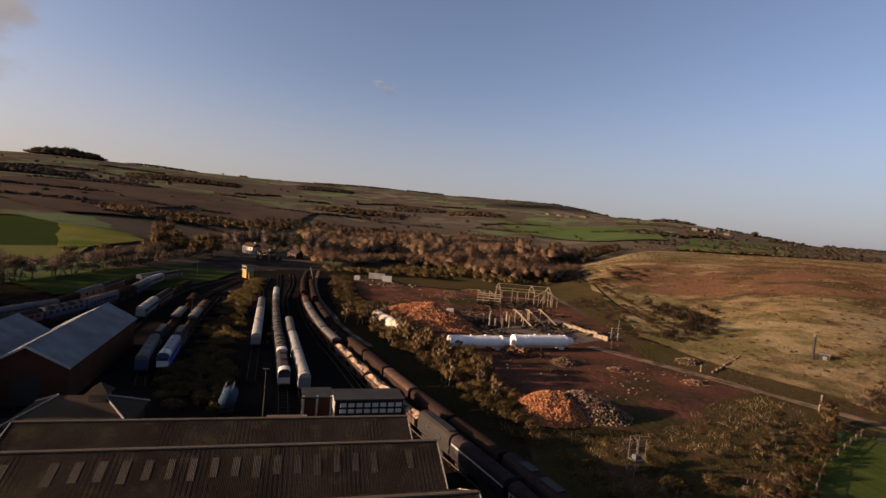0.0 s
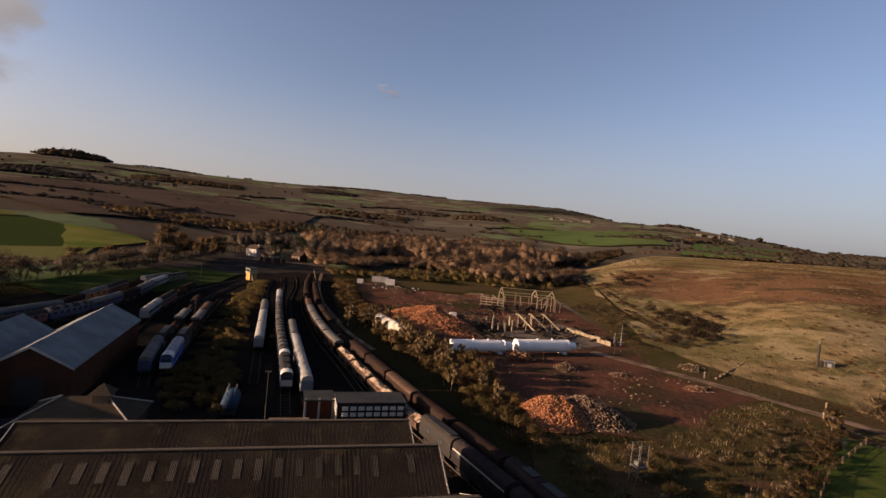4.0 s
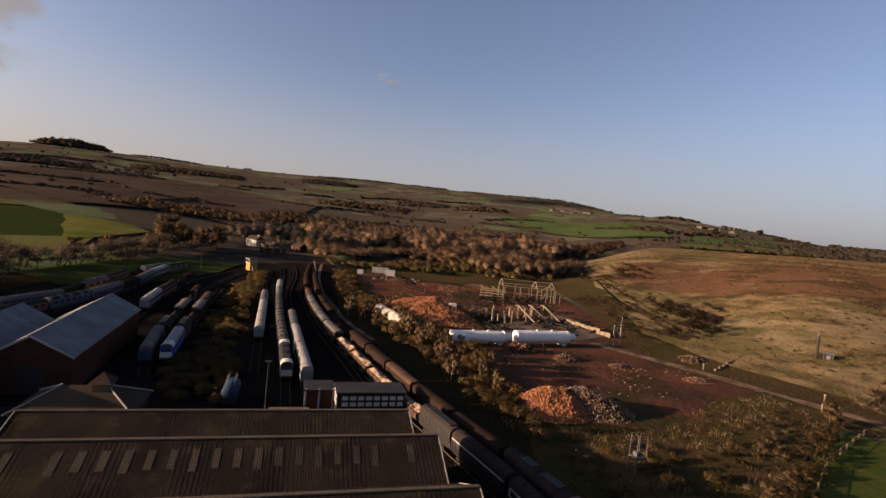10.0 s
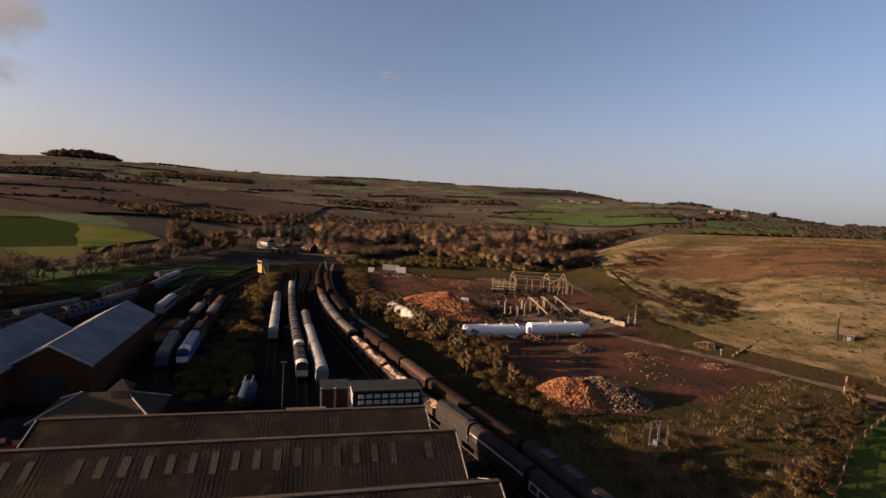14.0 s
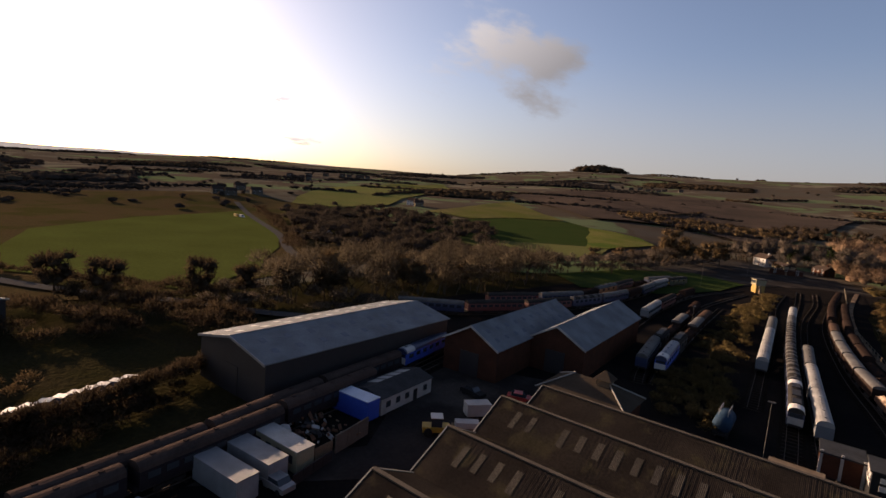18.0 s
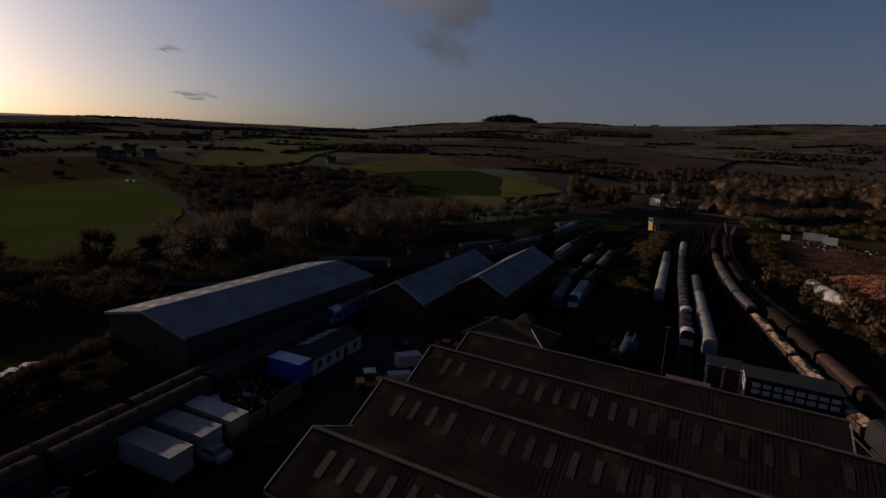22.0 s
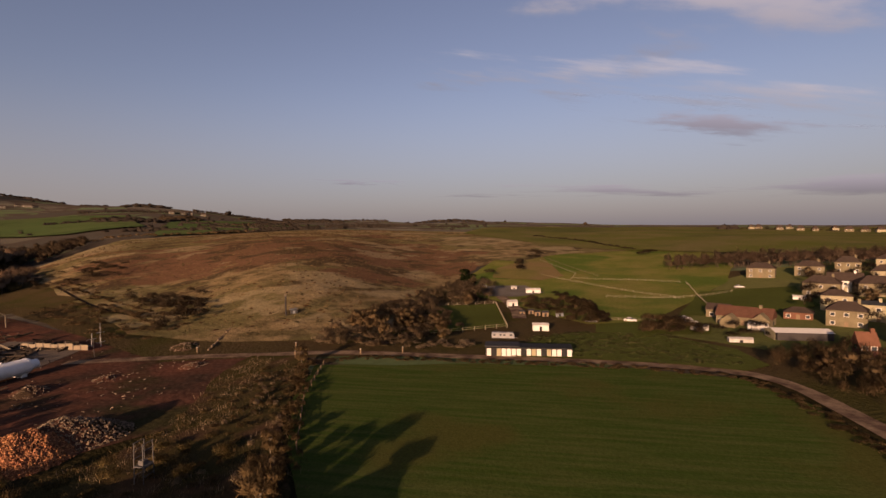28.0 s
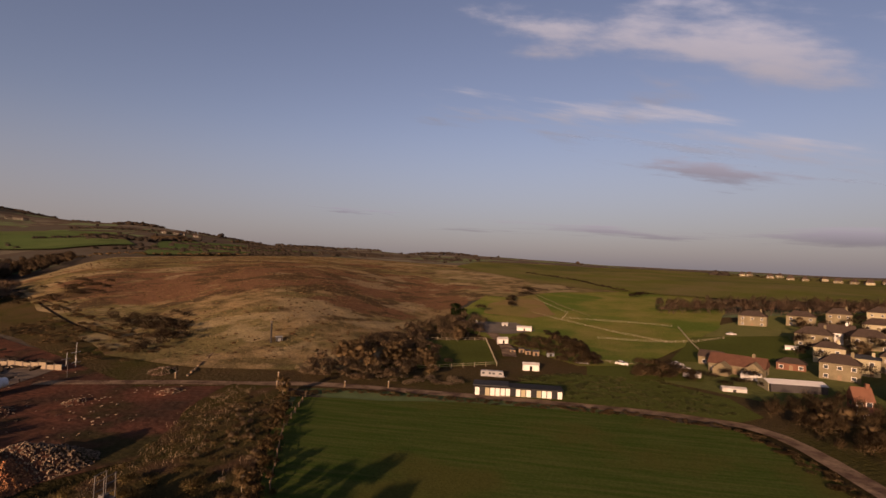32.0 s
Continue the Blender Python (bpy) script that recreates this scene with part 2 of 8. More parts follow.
def inside(x, y, poly):
    hit = False
    for (x0, y0), (x1, y1) in zip(poly, poly[1:] + poly[:1]):
        if (y0 > y) != (y1 > y) and x < (x1 - x0) * (y - y0) / (y1 - y0) + x0:
            hit = not hit
    return hit


def patch(name, poly, material, lift, label, category, step=12.0, rag=0.0, kind="structure"):
    """A stretch of ground cover that follows the land."""
    bm = bmesh.new()
    ring = []
    for (x0, y0), (x1, y1) in zip(poly, poly[1:] + poly[:1]):
        n = max(1, int(math.hypot(x1 - x0, y1 - y0) / step))
        for i in range(n):
            x, y = x0 + (x1 - x0) * i / n, y0 + (y1 - y0) * i / n
            if rag and i:
                x, y = x + rag * noise.noise((x * 0.15, y * 0.15, 1)), y + rag * noise.noise((x * 0.15, y * 0.15, 9))
            ring.append((x, y))
    xs, ys = [p[0] for p in ring], [p[1] for p in ring]
    f = bm.faces.new([bm.verts.new((x, y, 0)) for x, y in ring])
    bmesh.ops.triangulate(bm, faces=[f])
    for axis, lo, hi in ((0, min(xs), max(xs)), (1, min(ys), max(ys))):
        k = lo + step
        while k < hi:
            co, no = ((k, 0, 0), (1, 0, 0)) if axis == 0 else ((0, k, 0), (0, 1, 0))
            bmesh.ops.bisect_plane(bm, geom=bm.verts[:] + bm.edges[:] + bm.faces[:], plane_co=co, plane_no=no)
            k += step
    for v in bm.verts:
        v.co.z = land(v.co.x, v.co.y) + lift
    for f in bm.faces:
        if f.normal.z < 0:
            f.normal_flip()
    me = bpy.data.meshes.new(name)
    bm.to_mesh(me)
    bm.free()
    me.materials.append(material)
    return tagged(new(name, me), label, category, kind=kind)


def strip(name, line, width, material, lift, label, category, step=6.0, drop=None, kind="structure"):
    """A road, path or bed along a line of (x, y)."""
    pts = along(line, step)
    b = Build()
    for i, (x, y, tx, ty) in enumerate(pts):
        w = width / 2 * (1 + 0.08 * noise.noise((x * 0.2, y * 0.2, 5)))
        for s in (-1, 1):
            px, py = x - ty * w * s, y + tx * w * s
            b.v.append((px, py, land(px, py) + lift))
    for i in range(len(pts) - 1):
        b.f.append((2 * i, 2 * i + 2, 2 * i + 3, 2 * i + 1))
    me = b.mesh(name)
    if me.polygons and me.polygons[0].normal.z < 0:
        me.flip_normals()
    me.materials.append(material)
    return tagged(new(name, me), label, category, kind=kind)


def along(line, step):
    """Points every step metres on a smooth line, as x, y and the way on."""
    dense = []
    n = len(line)
    for i in range(n - 1):
        p0, p1, p2, p3 = (Vector(line[min(max(j, 0), n - 1)]) for j in (i - 1, i, i + 1, i + 2))
        k = max(2, int((p2 - p1).length / 1.0))
        for j in range(k):
            t = j / k
            dense.append(0.5 * (2 * p1 + (p2 - p0) * t + (2 * p0 - 5 * p1 + 4 * p2 - p3) * t**2 + (3 * p1 - p0 - 3 * p2 + p3) * t**3))
    dense.append(Vector(line[-1]))
    out, todo = [], 0.0
    for p, q in zip(dense, dense[1:]):
        d = (q - p).length
        while todo <= d and d > 0:
            c = p + (q - p) * todo / d
            w = (q - p) / d
            out.append((c.x, c.y, w.x, w.y))
            todo += step
        todo -= d
    return out


def _ball(level):
    """Corners and triangles of a round form: 12 and 20, or 42 and 80."""
    bm = bmesh.new()
    bmesh.ops.create_icosphere(bm, subdivisions=level, radius=1.0)
    v = np.array([p.co[:] for p in bm.verts])
    f = np.array([[p.index for p in q.verts] for q in bm.faces])
    bm.free()
    return v, f


BALLS = {1: _ball(1), 2: _ball(2)}


def twig_crowns(name, spots, material, twigs=80, reach=0.4, wide=0.06, seed=1, fine=True, up=0.45, heart=0.64):
    """Leafless crowns and bushes at spots of (x, y, z, radius, height): a lumpy heart of dense twigs, and thin shoots all round it; one mesh."""
    rng = np.random.default_rng(seed)
    s = np.asarray(spots, float)
    k = len(s)
    half = np.stack([s[:, 3], s[:, 3], s[:, 4] / 2], 1)
    bv, bf = BALLS[2 if fine else 1]
    ph = rng.random((k, 1, 3)) * 6.28
    spin = rng.random(k) * 6.28
    d = np.stack([bv[:, 0] * np.cos(spin)[:, None] - bv[:, 1] * np.sin(spin)[:, None], bv[:, 0] * np.sin(spin)[:, None] + bv[:, 1] * np.cos(spin)[:, None], np.repeat(bv[None, :, 2], k, 0)], 2)
    lump = heart + 0.16 * np.sin(d[..., 0] * 3.4 + ph[..., 0]) * np.cos(d[..., 1] * 3.9 + ph[..., 1]) + 0.10 * np.sin(d[..., 2] * 5.0 + ph[..., 2]) + 0.10 * rng.normal(size=d.shape[:2])
    core = s[:, None, :3] + d * lump[..., None] * half[:, None, :]
    core[..., 2] = np.maximum(core[..., 2], (s[:, 2] - s[:, 4] * 0.53)[:, None])
    nb = len(bv)
    faces = (bf[None] + (np.arange(k) * nb)[:, None, None]).reshape(-1, 3)
    if heart < 0.3:
        core, faces, nb = core[:, :0], faces[:0], 0
    nn = d + np.array([0, 0, 1.1]) + 0.3 * rng.normal(size=d.shape)
    nn = (nn / np.linalg.norm(nn, axis=2)[..., None]).reshape(-1, 3)
    n = k * twigs
    idx = np.repeat(np.arange(k), twigs)
    e = rng.normal(size=(n, 3))
    e[:, 2] = np.abs(e[:, 2]) * 1.1 - 0.35
    e /= np.linalg.norm(e, axis=1)[:, None]
    lump2 = max(0.18, heart - 0.14) + 0.16 * np.sin(e[:, 0] * 3.4 + ph[idx, 0, 0]) * np.cos(e[:, 1] * 3.9 + ph[idx, 0, 1]) + (0.34 if heart > 0.3 else 0.66) * rng.random(n) ** 0.7
    foot = s[idx, :3] + e * lump2[:, None] * half[idx]
    foot[:, 2] = np.maximum(foot[:, 2], s[idx, 2] - s[idx, 4] * 0.52)
    way = 0.6 * e + np.array([0, 0, up]) + 0.55 * rng.normal(size=(n, 3))
    way /= np.linalg.norm(way, axis=1)[:, None]
    tip = foot + way * (reach * (0.35 + rng.random(n)) * (0.5 * s[idx, 3] + 0.25 * s[idx, 4]))[:, None]
    side = np.cross(way, rng.normal(size=(n, 3)))
    side *= (wide * (0.6 + 0.8 * rng.random(n)) / np.linalg.norm(side, axis=1))[:, None]
    tv = np.stack([foot - side, foot + side, tip], 1).reshape(-1, 3)
    tn = e + np.array([0, 0, 0.7]) + 0.3 * rng.normal(size=(n, 3))
    tn /= np.linalg.norm(tn, axis=1)[:, None]
    v = np.concatenate([core.reshape(-1, 3), tv])
    loops = np.concatenate([faces.ravel(), k * nb + np.arange(3 * n)])
    me = bpy.data.meshes.new(name)
    me.vertices.add(len(v))
    me.vertices.foreach_set("co", v.ravel())
    me.loops.add(len(loops))
    me.loops.foreach_set("vertex_index", loops)
    me.polygons.add(len(loops) // 3)
    me.polygons.foreach_set("loop_start", np.arange(0, len(loops), 3))
    me.update(calc_edges=True)
    me.normals_split_custom_set(np.concatenate([nn[faces.ravel()].reshape(-1, 3), np.repeat(tn, 3, 0)]))
    me.materials.append(material)
    return me


def blades(name, spots, material, tall=1.0, wide=0.12, per=10, spread=0.8, seed=1):
    """Grass tussocks or twigs: thin upright slivers round spots of (x, y, z)."""
    rng = np.random.default_rng(seed)
    s = np.asarray(spots, float)
    n = len(s) * per
    idx = np.repeat(np.arange(len(s)), per)
    foot = s[idx] + np.c_[rng.normal(size=(n, 2)) * spread, np.zeros(n)]
    lean = rng.normal(size=(n, 2)) * 0.35
    h = tall * (0.5 + rng.random(n))
    tip = foot + np.c_[lean * h[:, None], h]
    a = rng.random(n) * 2 * np.pi
    side = np.c_[np.cos(a), np.sin(a), 0 * a] * (wide * (0.6 + 0.8 * rng.random(n)))[:, None]
    v = np.stack([foot - side, foot + side, tip], 1).reshape(-1, 3)
    me = bpy.data.meshes.new(name)
    me.vertices.add(3 * n)
    me.vertices.foreach_set("co", v.ravel())
    me.loops.add(3 * n)
    me.loops.foreach_set("vertex_index", np.arange(3 * n))
    me.polygons.add(n)
    me.polygons.foreach_set("loop_start", np.arange(0, 3 * n, 3))
    me.update(calc_edges=True)
    me.materials.append(material)
    return me

# ---- ground ----
def land_mat():
    """Far country: fields of green, stubble and brown moor, with dark hedge lines and wood stains."""
    m = mat("far_fields", (0.07, 0.065, 0.03), 0.95, var=0.3, scale=0.02, fine=0.4, bump=0.2)
    nt = m.node_tree
    N, L = nt.nodes.new, nt.links.new
    b = nt.nodes["Principled BSDF"]
    geo = nt.nodes["Geometry"]
    warp = N("ShaderNodeTexNoise")
    warp.inputs["Scale"].default_value = 0.006
    L(geo.outputs["Position"], warp.inputs["Vector"])
    mad = N("ShaderNodeVectorMath")
    mad.operation = "MULTIPLY_ADD"
    L(warp.outputs["Color"], mad.inputs[0])
    mad.inputs[1].default_value = (90, 90, 0)
    L(geo.outputs["Position"], mad.inputs[2])
    vec = N("ShaderNodeVectorMath")
    vec.operation = "MULTIPLY"
    L(mad.outputs[0], vec.inputs[0])
    vec.inputs[1].default_value = (1, 1, 0)
    cells = []
    for feature in ("F1", "DISTANCE_TO_EDGE"):
        v = N("ShaderNodeTexVoronoi")
        v.feature = feature
        v.inputs["Scale"].default_value = 0.0088
        L(vec.outputs[0], v.inputs["Vector"])
        cells.append(v)
    sep = N("ShaderNodeSeparateColor")
    L(cells[0].outputs["Color"], sep.inputs[0])
    ramp = N("ShaderNodeValToRGB")
    ramp.color_ramp.interpolation = "CONSTANT"
    # distance haze put into the field colours: lifted, blue most of all
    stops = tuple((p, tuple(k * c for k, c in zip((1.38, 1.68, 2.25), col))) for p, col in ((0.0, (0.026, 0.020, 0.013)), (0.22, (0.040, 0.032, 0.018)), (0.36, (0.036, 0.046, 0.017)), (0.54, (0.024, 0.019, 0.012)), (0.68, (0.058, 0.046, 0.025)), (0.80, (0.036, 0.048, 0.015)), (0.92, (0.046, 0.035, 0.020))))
    while len(ramp.color_ramp.elements) < len(stops):
        ramp.color_ramp.elements.new(0.5)
    for e, (p, c) in zip(ramp.color_ramp.elements, stops):
        e.position, e.color = p, (*c, 1)
    L(sep.outputs[0], ramp.inputs[0])
    edge = N("ShaderNodeMapRange")
    edge.inputs[1].default_value, edge.inputs[2].default_value = 0.012, 0.035
    L(cells[1].outputs["Distance"], edge.inputs[0])
    stain = N("ShaderNodeTexNoise")
    stain.inputs["Scale"].default_value, stain.inputs["Detail"].default_value = 0.014, 9
    L(geo.outputs["Position"], stain.inputs["Vector"])
    gap = N("ShaderNodeMapRange")
    gap.inputs[1].default_value, gap.inputs[2].default_value = 0.49, 0.56
    L(stain.outputs["Fac"], gap.inputs[0])
    inv = N("ShaderNodeMath")
    inv.operation = "SUBTRACT"
    inv.inputs[0].default_value = 1.0
    L(gap.outputs[0], inv.inputs[1])
    both = N("ShaderNodeMath")
    both.operation = "MULTIPLY"
    L(edge.outputs[0], both.inputs[0])
    L(inv.outputs[0], both.inputs[1])
    mix = N("ShaderNodeMix")
    mix.data_type = "RGBA"
    mix.inputs[6].default_value = (0.034, 0.028, 0.022, 1)
    L(both.outputs[0], mix.inputs[0])
    L(ramp.outputs[0], mix.inputs[7])
    hsv = nt.nodes["Hue/Saturation/Value"]
    L(mix.outputs[2], hsv.inputs["Color"])
    return fuzzy(m, 0.04, (0.30, 0.25, 0.20))


M_LAND = land_mat()
# black cinder, its first tone cooled by the yard's blue-black shade
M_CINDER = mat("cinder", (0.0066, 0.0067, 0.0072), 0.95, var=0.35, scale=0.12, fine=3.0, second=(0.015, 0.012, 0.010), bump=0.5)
M_YARD = mat("wet_yard", (0.027, 0.023, 0.0205), 0.86, var=0.3, scale=0.15, fine=2.0, second=(0.019, 0.017, 0.016), spread=0.25, bump=0.3, third=((0.040, 0.036, 0.032), 0.07, 0.52))
M_EARTH = mat("red_earth", (0.088, 0.038, 0.025), 0.9, var=0.45, scale=0.07, fine=0.7, second=(0.034, 0.023, 0.017), spread=0.3, bump=0.35, third=((0.030, 0.027, 0.013), 0.035, 0.54))
M_CONC = mat("broken_concrete", (0.111, 0.092, 0.074), 0.85, var=0.3, scale=0.4, fine=4.0, bump=0.5)
def heath_mat():
    """Bleached tussock grass: straw and olive in streaks, rusty bracken over the crown of the slope, hummocks in relief."""
    m = mat("dead_grass", (0.158, 0.114, 0.058), 0.95, var=0.45, scale=0.10, fine=0.9, second=(0.066, 0.052, 0.024), spread=0.2, bump=1.0)
    nt = m.node_tree
    N, L = nt.nodes.new, nt.links.new
    geo, hsv = nt.nodes["Geometry"], nt.nodes["Hue/Saturation/Value"]
    last = hsv.inputs["Color"].links[0].from_socket
    mp = N("ShaderNodeMapping")
    mp.inputs["Rotation"].default_value, mp.inputs["Scale"].default_value = (0, 0, radians(38)), (0.75, 1.1, 1.0)
    L(geo.outputs["Position"], mp.inputs["Vector"])
    span = N("ShaderNodeVectorMath")
    span.operation = "DISTANCE"
    span.inputs[1].default_value = (250, 285, 30)
    L(geo.outputs["Position"], span.inputs[0])
    near = N("ShaderNodeMapRange")
    near.inputs[1].default_value, near.inputs[2].default_value, near.inputs[3].default_value, near.inputs[4].default_value = 40, 210, 0.13, -0.13
    L(span.outputs["Value"], near.inputs[0])
    for scale, lo, col, bias, most in ((0.014, 0.53, (0.078, 0.068, 0.028), -0.6, 0.8), (0.020, 0.50, (0.088, 0.043, 0.025), 1.0, 0.9), (0.045, 0.54, (0.034, 0.024, 0.014), 0.25, 0.85), (0.030, 0.55, (0.21, 0.165, 0.095), -0.2, 0.55)):
        n, r, mix = N("ShaderNodeTexNoise"), N("ShaderNodeMapRange"), N("ShaderNodeMix")
        n.inputs["Scale"].default_value, n.inputs["Detail"].default_value, n.inputs["Roughness"].default_value = scale, 6, 0.58
        L(mp.outputs[0], n.inputs["Vector"])
        add = N("ShaderNodeMath")
        add.operation = "MULTIPLY_ADD"
        add.inputs[1].default_value = bias
        L(near.outputs[0], add.inputs[0])
        L(n.outputs["Fac"], add.inputs[2])
        r.inputs[1].default_value, r.inputs[2].default_value, r.inputs[4].default_value = lo, lo + 0.05, most
        L(add.outputs[0], r.inputs[0])
        mix.data_type = "RGBA"
        mix.inputs[7].default_value = (*col, 1)
        L(r.outputs[0], mix.inputs[0])
        L(last, mix.inputs[6])
        last = mix.outputs[2]
    L(last, hsv.inputs["Color"])
    hum, bump = N("ShaderNodeTexNoise"), N("ShaderNodeBump")
    hum.inputs["Scale"].default_value, hum.inputs["Detail"].default_value, hum.inputs["Roughness"].default_value = 0.16, 7, 0.65
    L(geo.outputs["Position"], hum.inputs["Vector"])
    bump.inputs["Strength"].default_value, bump.inputs["Distance"].default_value = 0.8, 1.6
    L(hum.outputs["Fac"], bump.inputs["Height"])
    L(bump.outputs[0], nt.nodes["Principled BSDF"].inputs["Normal"])
    return fuzzy(m, 0.03, (0.4, 0.32, 0.2))


M_HEATH = heath_mat()
M_MOOR = fuzzy(mat("dark_moor", (0.027, 0.0215, 0.0185), 0.95, var=0.35, scale=0.012, fine=0.3, second=(0.044, 0.033, 0.026), spread=0.3, bump=0.6, third=((0.022, 0.018, 0.016), 0.02, 0.52)), 0.04, (0.3, 0.24, 0.2))
# field green with shade put into the colour
M_SHADEGREEN = mat("shaded_green_field", (0.020, 0.034, 0.010), 0.9, var=0.25, scale=0.04, fine=0.8, second=(0.028, 0.038, 0.012), bump=0.4)
M_KNOLL = fuzzy(mat("olive_green_pasture", (0.062, 0.072, 0.022), 0.9, var=0.25, scale=0.02, fine=0.5, second=(0.080, 0.078, 0.028), spread=0.3, third=((0.046, 0.056, 0.017), 0.01, 0.52), bump=0.5), 0.04, (0.3, 0.3, 0.15))
M_GREENHILL = mat("deep_green_pasture", (0.046, 0.074, 0.026), 0.9, var=0.2, scale=0.012, fine=0.4, second=(0.060, 0.080, 0.030), spread=0.3, bump=0.4, third=((0.040, 0.060, 0.022), 0.02, 0.54))
M_SCRUB = mat("scrub_ground", (0.024, 0.019, 0.010), 0.95, var=0.4, scale=0.09, fine=1.2, second=(0.017, 0.016, 0.006), bump=0.9)
M_CROP = mat("winter_crop", (0.027, 0.047, 0.010), 0.9, var=0.4, scale=0.8, fine=2.5, second=(0.048, 0.059, 0.017), spread=0.3, bump=0.4, stretch=(115, 0.08, 1.0), third=((0.048, 0.050, 0.014), 0.035, 0.52))
M_ROUGH = mat("rough_grass", (0.046, 0.037, 0.017), 0.95, var=0.4, scale=0.06, fine=1.2, second=(0.050, 0.034, 0.018), bump=0.9, third=((0.036, 0.033, 0.012), 0.03, 0.5))
M_PADDOCK = mat("pasture", (0.090, 0.104, 0.023), 0.9, var=0.4, scale=0.06, fine=0.9, second=(0.132, 0.118, 0.036), spread=0.3, third=((0.060, 0.088, 0.018), 0.018, 0.5), bump=0.5)
M_HILL = mat("dull_hill_pasture", (0.070, 0.076, 0.019), 0.9, var=0.3, scale=0.02, fine=0.5, second=(0.098, 0.084, 0.035), spread=0.3, third=((0.060, 0.065, 0.022), 0.008, 0.5), bump=0.5)
M_SCRUBGRASS = fuzzy(mat("trampled_brown_grass", (0.042, 0.032, 0.014), 0.95, var=0.4, scale=0.12, fine=2.2, second=(0.028, 0.025, 0.009), spread=0.35, bump=0.9, third=((0.050, 0.030, 0.017), 0.08, 0.5)), 0.02, (0.3, 0.24, 0.15))
M_DRYPASTURE = mat("dry_straw_pasture", (0.128, 0.104, 0.036), 0.9, var=0.35, scale=0.06, fine=0.9, second=(0.098, 0.090, 0.030), spread=0.3, third=((0.140, 0.098, 0.044), 0.02, 0.5), bump=0.5)
M_MEADOW = mat("green_meadow", (0.056, 0.068, 0.018), 0.9, var=0.25, scale=0.03, fine=1.2, second=(0.042, 0.050, 0.013), bump=0.5)
M_ROAD = mat("track_dirt", (0.170, 0.122, 0.082), 0.9, var=0.35, scale=0.22, fine=1.8, second=(0.070, 0.046, 0.033), spread=0.25, bump=0.5, third=((0.060, 0.046, 0.028), 0.5, 0.62))
M_DRIVE = mat("grey_gravel", (0.125, 0.112, 0.096), 0.9, var=0.25, scale=0.2, fine=1.6, second=(0.085, 0.074, 0.060))
M_TARMAC = mat("wet_tarmac", (0.06, 0.058, 0.056), 0.86, var=0.2, scale=0.2, fine=3.0, bump=0.2)
M_WYARD = mat("gravel_yard", (0.030, 0.027, 0.024), 0.9, var=0.35, scale=0.15, fine=2.0, second=(0.020, 0.018, 0.016))
M_WATER = mat("standing_water", (0.02, 0.022, 0.022), 0.06, var=0.2, scale=0.2, fine=0.7, bump=0.05)

ground = Build()
rings = [0.0]
while rings[-1] < 4850:
    rings.append(rings[-1] + max(6.0, rings[-1] * 0.025))
SPOKES = 480
ground.v.append((0, 0, land(0, 0)))
for r in rings[1:]:
    for i in range(SPOKES):
        a = 2 * math.pi * i / SPOKES
        ground.v.append(flat(-r * math.sin(a), r * math.cos(a)))
for i in range(SPOKES):
    ground.f.append((0, 1 + i, 1 + (i + 1) % SPOKES))
    for k in range(len(rings) - 2):
        p, q = 1 + k * SPOKES, 1 + (k + 1) * SPOKES
        ground.f.append((p + i, q + i, q + (i + 1) % SPOKES, p + (i + 1) % SPOKES))
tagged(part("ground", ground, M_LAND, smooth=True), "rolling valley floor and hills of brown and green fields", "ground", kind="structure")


def polar(*pairs):
    return [(-r * math.sin(radians(a)), r * math.cos(radians(a))) for r, a in pairs]


patch("scrubland", [(150, -60), (125, 8), (70, 100), (60, 150), (40, 330), (-70, 330), (-130, 250), (-160, 120), (-145, 20), (-140, -90), (-60, -140), (60, -130)], M_SCRUB, 0.06, "rough brown scrub ground round the yard", "scrubland", 14, 4)
patch("valley_rough", polar((150, 128), (148, 80), (230, 60), (420, 60), (560, 75), (600, 100), (420, 114), (300, 128)), M_ROUGH, 0.22, "rough brown ground along the valley floor", "rough grass", 14, 4)
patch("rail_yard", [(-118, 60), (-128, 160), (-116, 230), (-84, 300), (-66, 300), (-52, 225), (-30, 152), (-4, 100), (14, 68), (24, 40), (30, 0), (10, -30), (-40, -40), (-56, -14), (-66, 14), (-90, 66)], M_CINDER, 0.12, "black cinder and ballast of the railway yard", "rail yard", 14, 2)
patch("station_yard", [(-118, 226), (-136, 270), (-150, 330), (-122, 346), (-84, 330), (-62, 316), (-64, 296), (-88, 290)], M_YARD, 0.16, "dark worn ground round the station", "yard", 12, 2)
patch("works_yard", [(-60, -6), (-46, 26), (-30, 22), (-40, 60), (-54, 72), (-72, 58), (-64, 40), (-58, 36), (-52, 30)], M_YARD, 0.18, "worn grey yard surface beside the workshops", "yard", 10, 1)
patch("cleared_site", [(-46, 300), (-20, 262), (58, 262), (62, 180), (60, 146), (76, 116), (56, 100), (40, 84), (14, 84), (2, 112), (-8, 136), (-28, 190), (-42, 240)], M_EARTH, 0.12, "bare red-brown earth of a demolition site", "bare earth", 12, 3)
patch("concrete_slab", [(14, 160), (46, 196), (58, 166), (40, 150), (20, 142)], M_CONC, 0.2, "cracked concrete floor slabs of a demolished works", "concrete slab", 10, 2)
patch("heath", polar((150, -40), (158, -30), (185, -22), (240, -19.5), (330, -16), (440, -15), (560, -22), (660, -34), (700, -48), (650, -60), (500, -69), (430, -66), (340, -58.5), (270, -56.5), (205, -53), (165, -49), (145, -45)), M_HEATH, 0.5, "wide heath of bleached dead grass and bracken", "heath", 11, 6)
